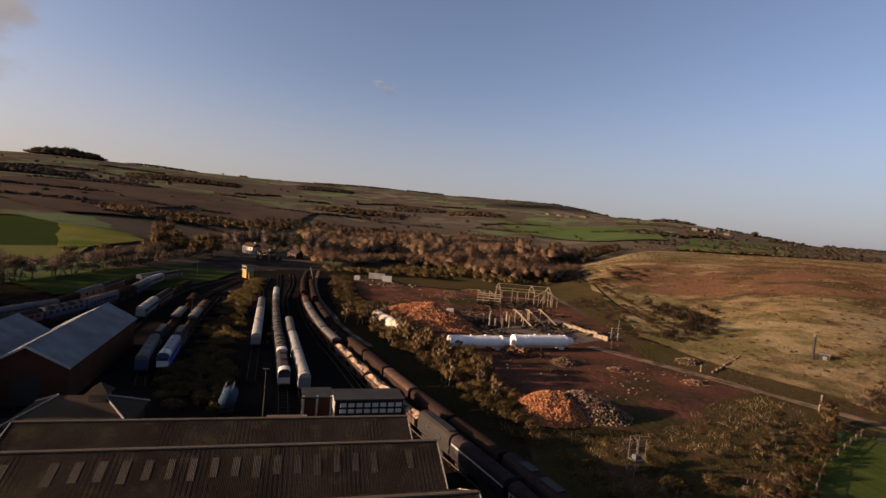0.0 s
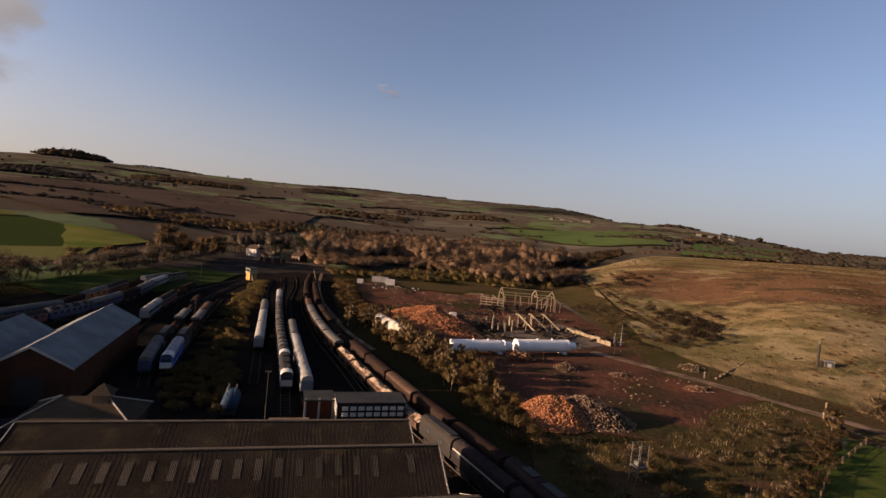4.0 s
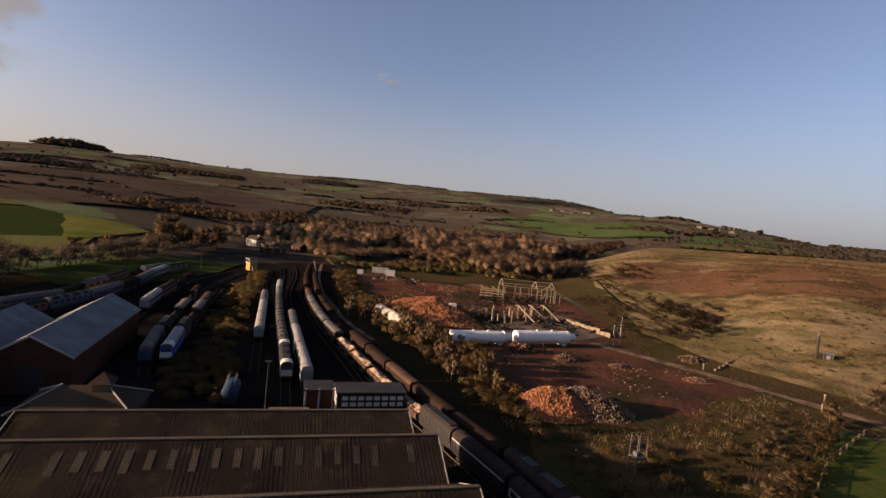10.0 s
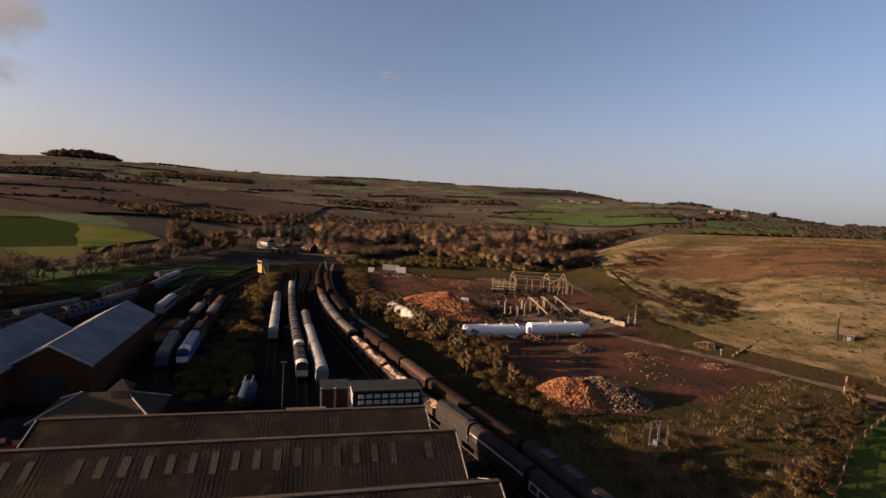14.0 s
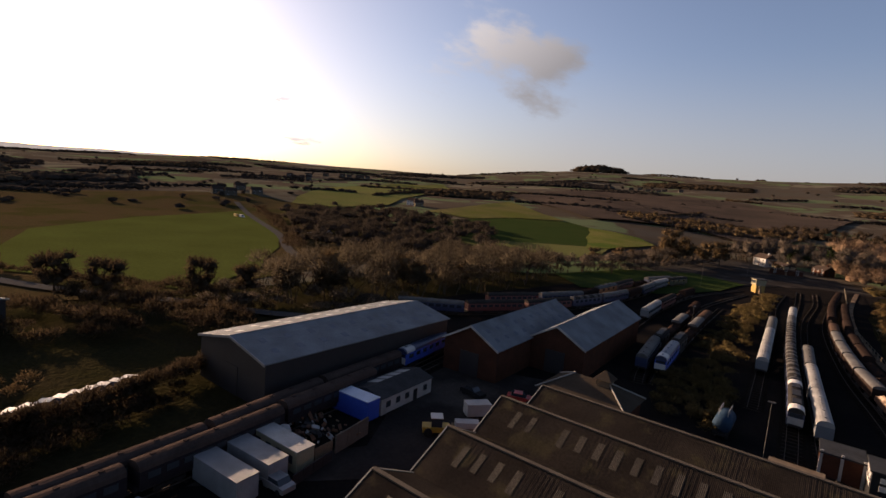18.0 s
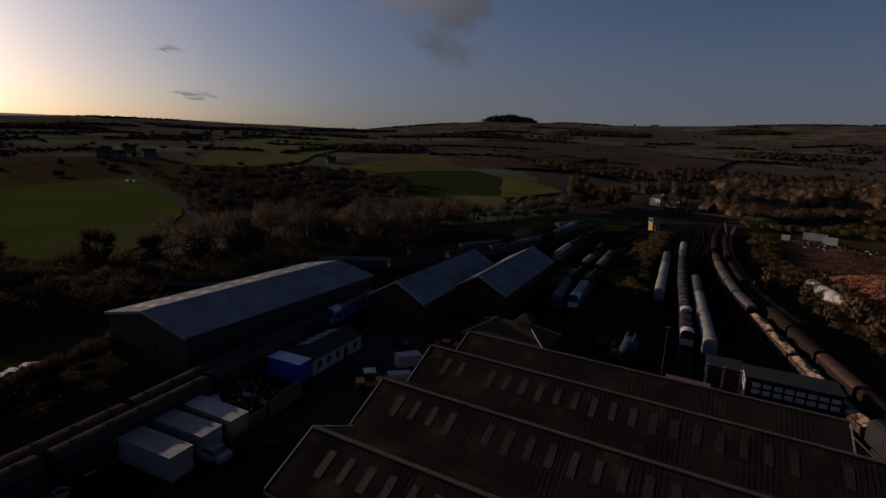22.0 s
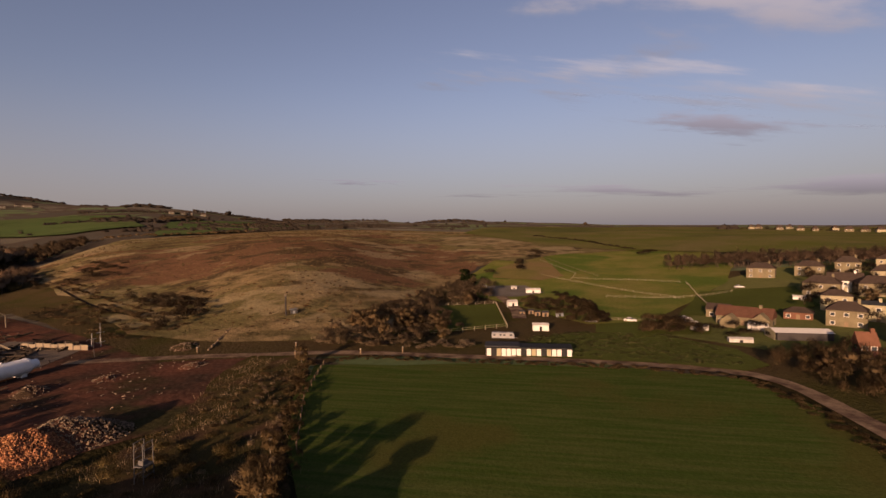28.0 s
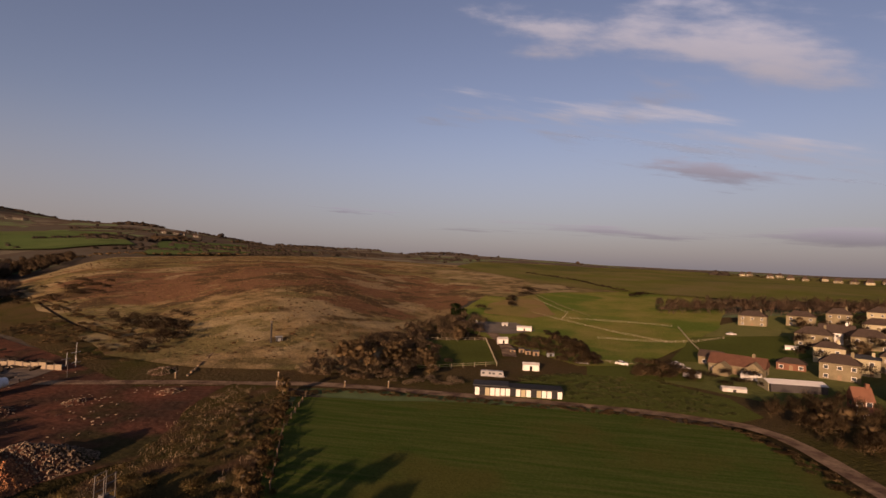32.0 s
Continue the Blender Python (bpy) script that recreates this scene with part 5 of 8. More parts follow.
# ---- the demolition site ----
M_TANK = mat("white_tank_paint", (0.607, 0.607, 0.599), 0.45, var=0.06, scale=0.4, fine=2.0, second=(0.541, 0.541, 0.533), bump=0.05)
M_VESSEL = mat("flaking_white_vessel", (0.451, 0.426, 0.377), 0.7, var=0.25, scale=0.5, fine=2.0, second=(0.164, 0.131, 0.098), spread=0.3)
M_PILE = mat("broken_orange_brick", (0.200, 0.085, 0.042), 0.95, var=0.35, scale=0.5, fine=2.5, second=(0.130, 0.052, 0.030), bump=0.9)
M_BITS = mat("brick_bits", (0.270, 0.130, 0.060), 0.95, var=0.3, scale=0.8, fine=3.0, second=(0.150, 0.060, 0.036), island=0.6)
M_RUBBLE = mat("grey_rubble", (0.092, 0.066, 0.046), 0.95, var=0.25, scale=0.6, fine=3.0, second=(0.140, 0.108, 0.078), island=0.5)
M_FRAME = mat("bleached_concrete_frame", (0.165, 0.135, 0.096), 0.85, var=0.2, scale=0.6, fine=3.0, second=(0.164, 0.135, 0.098))


def tank(x, y, turn, length, radius, neck):
    ob = thing("storage_tank", at(x, y, 0.15, turn), "white steel storage tank lying on cradles", "tank", "white tanks")
    lay = pose(0, 0, radius + 0.45, 0, 90, 0)
    part("shell", Build().lathe([(radius * 0.5, 0.0), (radius * 0.96, 0.05), (radius, 0.4), (radius, length * 0.86), (radius * 0.93, length * 0.9), (radius * 0.62, length * 0.93), (radius * 0.6, length)] if neck else [(radius * 0.6, 0.0), (radius, 0.3), (radius, length * 0.8), (radius * 0.75, length * 0.93), (radius * 0.7, length)], 28, lay), M_TANK, ob, smooth=False)
    for f in (0.03, 0.17, 0.24, 0.86):
        part("flange", Build().lathe([(radius + 0.04, length * f), (radius + 0.04, length * f + 0.22)], 28, lay), M_TANK, ob, "raised white ring")
    part("end_ring", Build().lathe([(radius * 1.04, -0.12), (radius * 1.04, 0.1)], 28, lay), M_TANK, ob)
    for f in (0.12, 0.8):
        part("cradle", Build().box(length * f - 0.6, length * f + 0.6, -radius * 0.8, radius * 0.8, 0, 0.75), M_WHITE, ob, "white cradle foot")
    for f in (0.35, 0.6):
        part("nozzle", Build().tube((length * f, 0, 2 * radius + 0.3), (length * f, 0, 2 * radius + 0.75), 0.28, n=10), M_TANK, ob)


tank(3.2, 131.6, 20.5, 17.6, 1.62, False)
tank(21.2, 138.6, 22.0, 19.4, 1.75, True)
vessel = thing("pressure_vessel", at(-20.6, 161.5, 0, -61.5), "flaking white pressure vessel half sunk in scrub", "vessel")
part("shell", Build().lathe([(0.3, -1.3), (1.0, -1.0), (1.55, -0.3), (1.75, 0.5), (1.75, 19), (1.5, 20.2), (0.8, 21.0)], 22, pose(0, 0, 2.0, 0, 90, 0)), M_VESSEL, vessel, smooth=True)
for f in (3, 16):
    part("saddle", Build().box(f - 0.4, f + 0.4, -1.3, 1.3, 0, 1.0), M_CONC, vessel)
part("column", Build().tube((-2.6, 1.6, 0), (-2.6, 1.6, 3.6), 0.25), M_RUST, vessel, "rusty upright column")


def heap(name, x, y, rx, ry, height, turn, material, bits_mat, n, size, label, seed, bits_label="loose broken bricks"):
    """A heap of rubble: an uneven mound strewn with loose pieces."""
    ob = thing(name, at(x, y, land(x, y) + 0.05, turn), label, "rubble heap")
    rng = random.Random(seed)

    def top(u, v):
        r = math.hypot(u / rx, v / ry)
        h = max(0.0, 1 - r**1.35) * height
        return max(-0.2, h * (0.9 + 0.3 * noise.noise((u * 0.16, v * 0.16, seed))) + 0.35 * noise.noise((u * 0.7, v * 0.7, seed + 4)) * min(1, h))

    b = Build()
    k = 34
    for i in range(k + 1):
        for j in range(k + 1):
            u, v = rx * 1.08 * (2 * i / k - 1), ry * 1.08 * (2 * j / k - 1)
            b.v.append((u, v, top(u, v) if math.hypot(u / rx, v / ry) < 1.05 else -0.3))
    b.f = [(i * (k + 1) + j, (i + 1) * (k + 1) + j, (i + 1) * (k + 1) + j + 1, i * (k + 1) + j + 1) for i in range(k) for j in range(k)]
    part("mound", b, material, ob)
    c = Build()
    for i in range(n):
        a, r = rng.random() * 2 * math.pi, math.sqrt(rng.random()) * 1.04
        u, v = rx * r * math.cos(a), ry * r * math.sin(a)
        s = size * (0.5 + rng.random())
        m = pose(u, v, max(0, top(u, v)) + s * 0.15, rng.random() * 90, rng.random() * 90, rng.random() * 180)
        c.box(-s, s, -s * 0.5, s * 0.5, -s * 0.35, s * 0.35, m)
    tagged(part("rubble", c, bits_mat, ob, bits_label), kind="stuff")
    return ob


heap("brick_heap", -5.0, 171, 21, 13, 6.4, -44, M_PILE, M_BITS, 3800, 0.26, "large heap of broken orange bricks", 3)
heap("brick_heap", 21.6, 90.2, 8.0, 6.6, 4.4, 10, M_PILE, M_BITS, 3800, 0.165, "heap of broken orange bricks", 5)
heap("rubble_heap", 28.2, 92.2, 9.0, 6.2, 4.3, -8, M_EARTH, M_RUBBLE, 2000, 0.19, "grey heap of concrete rubble beside the bricks", 8, "lumps of concrete")
heap("rubble_heap", -4, 190, 10, 5, 2.6, -20, M_PILE, M_RUBBLE, 400, 0.4, "low heap of mixed rubble", 9, "lumps of concrete")
for x, y, r, h, s in ((62.5, 119.5, 2.6, 0.9, 1), (46, 126, 2.2, 0.8, 2), (33, 128, 3.4, 1.6, 3), (-22, 250, 8, 1.5, 4), (6, 244, 9, 1.3, 5), (20, 262, 8, 1.3, 6), (-40, 262, 5, 1.2, 7), (72, 141, 4, 1.2, 10), (14, 188, 8, 1.4, 11), (34, 200, 9, 1.2, 12)):
    heap("rubble_heap", x, y, r * 1.4, r, h, s * 23, M_EARTH, M_RUBBLE, int(40 + 30 * r), 0.15, "small scattered heap of rubble and earth", 20 + s, "lumps of concrete")


def post_frame(x, y, turn, parts_list, label, name="steel_frame"):
    ob = thing(name, at(x, y, land(x, y), turn), label, "ruined frame")
    for kind, p, q, r in parts_list:
        d = (Vector(q) - Vector(p)).normalized()
        b = Build().tube(p, q, r * 1.3, n=4)
        part(kind, b, M_FRAME, ob)
    return ob


rng = random.Random(12)
# gabled skeleton of a hall
hall = []
for i in range(4):
    x = 8 + i * 8.0
    for y in (0.0, 11.0):
        hall.append(("post", (x, y, 0), (x, y, 6.0), 0.22))
    if i != 1:
        hall += [("rafter", (x, 0, 6.0), (x, 5.5, 8.6), 0.2), ("rafter", (x, 11, 6.0), (x, 5.5, 8.6), 0.2), ("tie", (x, 0, 6.0), (x, 11, 6.0), 0.13)]
for y, z in ((0, 6.0), (11, 6.0), (5.5, 8.6), (0, 3.0)):
    hall.append(("purlin", (8, y, z), (32, y, z), 0.14))
for i in range(6):
    hall.append(("stanchion", (10 + i * 3.8, 1 + 8 * rng.random(), 0), (10 + i * 3.8, 1 + 8 * rng.random(), 3 + 3 * rng.random()), 0.16))
post_frame(19, 229, 4, hall, "bare gabled skeleton of a demolished hall")
gable = [("post", (x, 0, 0), (x, 0, 4.6 + 3.4 * (1 - abs(x - 5.5) / 5.5)), 0.16) for x in (0, 2.2, 4.4, 6.6, 8.8, 11)]
gable += [("rafter", (0, 0, 4.6), (5.5, 0, 8.0), 0.2), ("rafter", (11, 0, 4.6), (5.5, 0, 8.0), 0.2)]
post_frame(42, 226, 8, gable, "standing gable end of bare concrete posts")
bench = []
for i in range(5):
    x = i * 2.6
    bench += [("post", (x, 0, 0), (x, 0, 4.4), 0.16), ("post", (x, 3, 0), (x, 3, 5.4), 0.16)]
for z in (1.2, 2.4, 3.6, 4.4):
    bench.append(("rail", (0, 0, z), (10.4, 0, z), 0.2))
bench += [("brace", (0, 3, 5.4), (5, 0, 2.4), 0.14), ("brace", (5, 3, 5.4), (10, 0, 2.4), 0.14)]
post_frame(16.5, 226, -4, bench, "stacked pale beams on a broken frame")
# rows of cut-off posts and three leaning beams
for k, (x, y, n, dx, dy) in enumerate(((12, 172, 5, 3.0, 1.2), (16, 166, 4, 2.6, 1.0), (24, 178, 4, 2.8, 1.4))):
    for i in range(n):
        h = 3.2 + 1.8 * rng.random()
        px, py = x + i * dx + rng.random(), y + i * dy
        post_frame(px, py, 20, [("post", (0, 0, 0), (0, 0, h), 0.26), ("bracket", (-0.5, 0, h - 0.4), (0.5, 0, h - 0.4), 0.12)], "broken-off pale concrete post", "broken_post")
for i, (x, y) in enumerate(((27, 178), (32, 181), (37, 183.5))):
    post_frame(x, y, -14, [("post", (0, 0, 0), (0, 0, 5.2), 0.2), ("beam", (0, 0, 5.2), (6.6, -4.0, 0.6), 0.26), ("post", (3.2, -2, 0), (3.2, -2, 2.9), 0.16), ("stub", (-1.0, 0.2, 5.2), (0, 0, 5.2), 0.22)], "leaning concrete beam on broken posts", "leaning_beam")
wall = thing("site_wall", at(44.6, 178.5, 0, -60.5), "long broken pale wall with panels", "wall")
for i in range(9):
    h = 2.1 - 0.2 * (i % 3 == 1) - 0.25 * (i > 6) + 0.12 * (i % 4 == 2)
    part("panel", Build().box(i * 2.3 + 0.14, i * 2.3 + 2.16, 0, 0.22, 0, h), M_FRAME, wall)
    part("pier", Build().box(i * 2.3 - 0.14, i * 2.3 + 0.14, -0.1, 0.32, 0, h + 0.25), M_CONC, wall)
for x, y, h in ((60.1, 167, 6.5), (57.2, 165, 4.2), (58.6, 162.5, 2.8)):
    mast = thing("mast", at(x, y, 0.1, 15), "thin leaning steel mast by the broken wall", "mast")
    part("pole", Build().tube((0, 0, 0), (0.2, 0, h), 0.11, 0.06, 6), M_STEEL, mast)
    part("crossarm", Build().box(-1.2, 1.4, -0.06, 0.06, h * 0.55, h * 0.55 + 0.12), M_STEEL, mast)
jumble = thing("timber_jumble", at(22.5, 131.5, 0.12, 5), "tangled heap of beams and steel behind the scrub", "scrap heap")
for i in range(34):
    a = rng.random() * 180
    x, y = rng.gauss(0, 3.4), rng.gauss(0, 1.2)
    part("beam", Build().box(-1.6, 1.6, -0.12, 0.12, -0.12, 0.12, pose(x, y, 0.5 + rng.random() * 1.4, 0, rng.uniform(-35, 35), a)), M_SLEEPER if i % 4 else M_RUST, jumble)
for i, (x, y, w, h, m_, lab) in enumerate(((-30, 268.5, 5.0, 3.4, M_WHITE, "white site container on the far edge"), (-37, 280, 9.0, 3.0, M_DIRTYWHITE, "long grey-white cabin on the far edge"), (-46, 268, 3.0, 2.2, M_WHITE, "small white cabin on the far edge"), (3.8, 186, 2.4, 2.0, M_WHITE, "small white cabin by the brick heap"))):
    cabin("site_cabin", x, y, 6, w, 2.6, h, m_, m_, lab, "cabin")
cabin("field_shelter", -41, 415, -10, 9, 4, 2.8, M_FARWALL, M_GREYFELT, "low field shelter on the mound before the wood", "shelter")
for i in range(9):
    x, y = -44 + i * 2.2 + rng.random(), 262 + rng.random() * 6
    car_like = thing("scrap_block", at(x, y, 0.15, rng.random() * 90), "pale block of scrap on the site edge", "scrap")
    part("block", Build().box(-0.9, 0.9, -0.6, 0.6, 0, 0.7 + 0.4 * rng.random()), M_CONC, car_like)

# debris strewn over the cleared ground
for n, mm, size, seed, poly, lab in ((900, M_RUBBLE, 0.22, 1, [(-40, 258), (0, 250), (50, 250), (58, 180), (58, 150), (30, 120), (4, 112), (-24, 190)], "grey broken concrete strewn on the ground"), (700, M_BITS, 0.16, 2, [(-30, 200), (4, 150), (30, 150), (40, 190), (10, 240), (-30, 240)], "broken brick strewn on the ground"), (700, M_SLEEPER, 0.5, 3, [(8, 152), (44, 150), (56, 172), (44, 240), (10, 236)], "dark tangled beams and scrap"), (260, M_RUBBLE, 0.2, 4, [(16, 98), (60, 104), (70, 128), (30, 134), (10, 118)], "scattered stones on bare earth"), (60, M_DIRTYWHITE, 0.4, 5, [(-46, 258), (-30, 272), (0, 262), (-10, 250), (-34, 248)], "pale scrap sheets on the ground")):
    rng = random.Random(seed)
    b = Build()
    for i in range(n):
        x, y = rng.uniform(min(p[0] for p in poly), max(p[0] for p in poly)), rng.uniform(min(p[1] for p in poly), max(p[1] for p in poly))
        if inside(x, y, poly) and noise.noise((x * 0.06, y * 0.06, seed)) > -0.1:
            s = size * rng.uniform(0.5, 1.6)
            b.box(-s * (3 if seed == 3 else 1), s * (3 if seed == 3 else 1), -s * 0.4, s * 0.4, -s * 0.3, s * 0.3, pose(x, y, land(x, y) + 0.2 + (rng.random() if seed == 3 else 0), rng.uniform(-25, 25), rng.uniform(-25, 25), rng.random() * 180))
    tagged(part("debris", b, mm), lab, "debris", kind="stuff")

# lattice tower in the scrub
tower = thing("lattice_tower", at(28.9, 68.0, 0, 24), "small grey steel ladder tower with platforms", "tower")
for x in (-0.9, 0.9):
    for y in (-0.7, 0.7):
        part("leg", Build().tube((x, y, 0), (x * 0.92, y * 0.92, 5.6), 0.06, n=5), M_LAMP, tower)
for z in (1.3, 2.4, 3.5, 4.6, 5.5):
    part("rung", Build().box(-0.92, 0.92, -0.76, -0.70, z, z + 0.09), M_LAMP, tower)
    part("rung", Build().box(-0.92, 0.92, 0.70, 0.76, z, z + 0.09), M_LAMP, tower)
part("platform", Build().box(-0.9, 0.9, -0.7, 0.7, 2.5, 2.62), M_LAMP, tower)
part("box", Build().box(-0.5, 0.3, -0.4, 0.4, 2.62, 3.2), M_LAMP, tower, "grey equipment box")

# vent stack and cabinet on the heath edge
stack = thing("vent_stack", at(109.1, 144.7, land(109.1, 144.7), 0), "dark vent stack with a pale tip", "stack")
part("pipe", Build().tube((0, 0, 0), (0, 0, 7.2), 0.33, n=10), M_BOGIE, stack)
part("tip", Build().tube((0, 0, 7.2), (0, 0, 8.0), 0.42, n=10), M_CONC, stack, "pale tip")
kiosk = thing("equipment_kiosk", at(112.6, 145.0, land(112.6, 145.0), -30), "small grey equipment kiosk with a flat roof", "kiosk")
part("body", Build().box(-0.9, 0.9, -0.8, 0.8, 0, 1.7), M_GREYFELT, kiosk)
part("door", Build().box(-0.45, 0.5, -0.86, -0.8, 0.15, 1.5), M_CLAD, kiosk, "grey door")
part("roof", Build().box(-1.25, 1.25, -1.1, 1.1, 1.9, 2.02), M_CLAD, kiosk)
for x in (-1.1, 1.1):
    part("roof_post", Build().box(x - 0.05, x + 0.05, -0.98, -0.88, 0, 1.9), M_CLAD, kiosk)
kerb = thing("low_wall", at(73, 131, 0, 45), "low broken wall running from the track to the heath", "wall")
for i in range(8):
    part("coping", Build().box(i * 3.2, i * 3.2 + 2.2 + (i * 5 % 4) * 0.3, -0.22, 0.22, land(73 + i * 2.26, 131 + i * 2.26), land(73 + i * 2.26, 131 + i * 2.26) + 0.7 + (i * 3 % 5) * 0.06), M_TIMBER, kerb)
for x, y in ((81.5, 104.5), (92.5, 92.0), (88.0, 112.5), (70, 131), (100, 84)):
    gate_post = thing("track_post", at(x, y, 0.2, 20), "weathered timber post beside the track", "post", "track posts")
    part("post", Build().box(-0.14, 0.14, -0.14, 0.14, 0, 1.7), M_TIMBER, gate_post)
    part("cap", Build().box(-0.18, 0.18, -0.18, 0.18, 1.7, 1.78), M_DIRTYWHITE, gate_post)

M_BUNGTILE = mat("red_brown_tile", (0.080, 0.040, 0.028), 0.85, var=0.25, scale=0.7, fine=5.0, bump=0.4)
M_CARAVAN = mat("caravan_white", (0.17, 0.17, 0.17), 0.6, var=0.1, scale=0.6, fine=4.0)

# ---- houses, gardens and far buildings ----
def house(x, y, turn, w, d, eave, ridge, wall_mat, roof_mat, label, hip=True, cols=3, rows=2, chimney=True, group="", sink=0.3):
    """A house whose front runs along local x and faces -y."""
    z = land(x, y) - sink + 0.3
    ob = thing("house", at(x, y, z, turn), label, "house", group)
    a = w / 2
    part("wall", Build().box(-a, a, 0, d, -1.0, eave), wall_mat, ob)
    k = min(d / 2, a) * (0.9 if hip else 0.0)
    o = 0.35
    part("roof", Build().add([(-a - o, -o, eave), (a + o, -o, eave), (a + o, d + o, eave), (-a - o, d + o, eave), (-a - o + k, d / 2, ridge), (a + o - k, d / 2, ridge)],
                             [(0, 1, 5, 4), (1, 2, 5), (2, 3, 4, 5), (3, 0, 4), (3, 2, 1, 0)]), roof_mat, ob)
    step = eave / rows
    for r in range(rows):
        for i in range(cols):
            u = -a + w * (i + 0.5) / cols
            if r == 0 and i == cols // 2:
                part("door", Build().box(u - 0.5, u + 0.5, -0.08, 0, 0, 2.0), M_TIMBER, ob)
                continue
            wi = part("window", Build().box(u - 0.65, u + 0.65, -0.07, 0, r * step + 0.8, r * step + 2.0), M_WHITE, ob, "white-framed window")
            part("pane", Build().box(u - 0.52, u + 0.52, -0.10, -0.07, r * step + 0.92, r * step + 1.88), M_GLASS, wi)
        for s in (-1, 1):
            y0 = d * 0.4
            part("window", Build().box(s * a - 0.07 if s < 0 else a, -a if s < 0 else a + 0.07, y0, y0 + 1.1, r * step + 0.8, r * step + 2.0), M_GLASS, ob)
    if chimney:
        part("chimney", Build().box(a * 0.5, a * 0.5 + 0.8, d / 2 - 0.4, d / 2 + 0.4, ridge - 1.2, ridge + 0.9), wall_mat, ob)
    return ob


ESTATE = "estate houses"
SEMI = "buff stone semi-detached house with a brown hipped roof"
for k, (x, y, t, w, d, e, r) in enumerate(((309.5, 15.4, -92, 12.8, 8.5, 5.4, 8.2), (318, -5.4, -94, 12.5, 8.5, 5.4, 8.2), (350, -41, -100, 13, 9, 5.8, 8.8), (256, -8.5, -98, 12.5, 8, 5.4, 8.4), (259, -27, -80, 13, 9, 5.4, 8.4), (194, -13.0, -96, 10.0, 7.5, 5.3, 7.9), (214, -30, -96, 11, 8, 5.6, 8.6), (300, -34, -96, 12, 8, 5.6, 8.6), (282, -50, -90, 12, 8, 5.6, 8.6), (240, -44, -100, 12, 8, 5.6, 8.6), (335, -22, -92, 11, 8, 5.6, 8.6), (170, -27, -100, 10.5, 8, 5.8, 8.8))):
    house(x, y, t, w, d, e, r, M_CREAM if k in (2, 7, 9) else M_STONE, M_TILE, SEMI if k not in (2, 7, 9) else "cream rendered house with a brown hipped roof", group=ESTATE)
house(268, -17.0, -90, 12, 8, 5.0, 8.4, M_WHITE, M_TILE, "white rendered house with pale gables", hip=False)
house(206, -19.5, -96, 8.5, 7, 5.6, 6.6, M_CREAM, M_GREYFELT, "cream house with a low grey roof", hip=True, cols=2)
house(222, -12, -90, 9, 7, 5.6, 7.6, M_CREAM, M_TILE, "cream house behind the stone houses", cols=2)
bung = house(184.5, 13.4, -98, 15.5, 7.5, 3.0, 6.0, M_STONE, M_BUNGTILE, "long stone bungalow with a red-brown tiled roof", hip=False, cols=5, rows=1)
part("wing", Build().prism([(-2.6, -1), (2.6, -1), (2.6, 2.8), (0, 5.0), (-2.6, 2.8)], -3.5, 1.0, at(5.4, 0)), M_STONE, bung, "gabled stone wing")
part("wing", Build().prism([(-2.2, -1), (2.2, -1), (2.2, 2.4), (0, 4.2), (-2.2, 2.4)], -5.5, -0.2, at(-3.0, 0)), M_STONE, bung, "gabled stone wing")
part("conservatory", Build().box(2.6, 7.8, -5.6, -3.6, 0, 2.4), M_WHITE, bung, "white conservatory")
house(196, 22, -96, 7, 6, 3.0, 5.0, M_STONE, M_TILE, "small stone outbuilding behind the bungalow", hip=False, cols=2, rows=1, chimney=False)
house(201.5, -1.0, -92, 8, 6, 2.6, 4.2, M_REDTILE, M_TILE, "low red brick garage house", cols=3, rows=1, chimney=False)
barn = thing("long_shed", at(166.5, 3.6, 0.2, -66), "long low white shed with an open dark front", "shed")
# shade inside the open front is a closed wall in dark colour
part("wall", Build().box(0, 14, 0, 7, 0, 2.6), M_DARKCLAD, barn)
part("roof", Build().prism([(0.2, 2.6), (7.4, 2.6), (3.6, 3.4)], -0.4, 14.4, Matrix(((0, 1, 0, 0), (1, 0, 0, 0), (0, 0, 1, 0), (0, 0, 0, 1)))), M_WHITE, barn, "pale ribbed roof")
part("gable_board", Build().prism([(0.2, 0), (7.2, 0), (7.2, 2.6), (3.6, 3.3), (0.2, 2.6)], -0.55, -0.42, Matrix(((0, 1, 0, 0), (1, 0, 0, 0), (0, 0, 1, 0), (0, 0, 0, 1)))), M_CREAM, barn)
house(152.5, -14.8, -72, 3.6, 4.2, 4.0, 7.0, M_REDTILE, M_REDTILE, "red brick house with a steep gable", hip=False, cols=2)
house(149.2, -15.6, -72, 3.0, 2.6, 2.2, 3.4, M_REDTILE, M_REDTILE, "red brick lean-to extension", hip=False, cols=2, rows=1, chimney=False)

# row of lock-up garages
row = thing("garage_row", at(109.4, 64.2, 0.1, -62.5), "row of lock-up garages with white and dark doors", "garages")
part("wall", Build().box(0, 21.6, 0, 4.5, 0, 2.3), M_BLACK, row)
part("roof", Build().box(-0.2, 8.6, -0.5, 4.8, 2.6, 2.85), M_GREYFELT, row, "raised grey roof over the end garages")
part("roof", Build().box(8.6, 21.8, -0.3, 4.8, 2.3, 2.5), M_BLACK, row)
for i, c in enumerate("wdgwwwwdwgwdgwwdw"):
    x = 0.35 + i * 1.26
    mm = {"w": M_WHITE, "g": M_CREAM, "d": M_BLACK}[c]
    part("garage_door", Build().box(x, x + 1.06, -0.09, 0, 0.08, 2.1), mm, row, {"w": "white garage door", "g": "cream garage door", "d": "dark garage door"}[c])


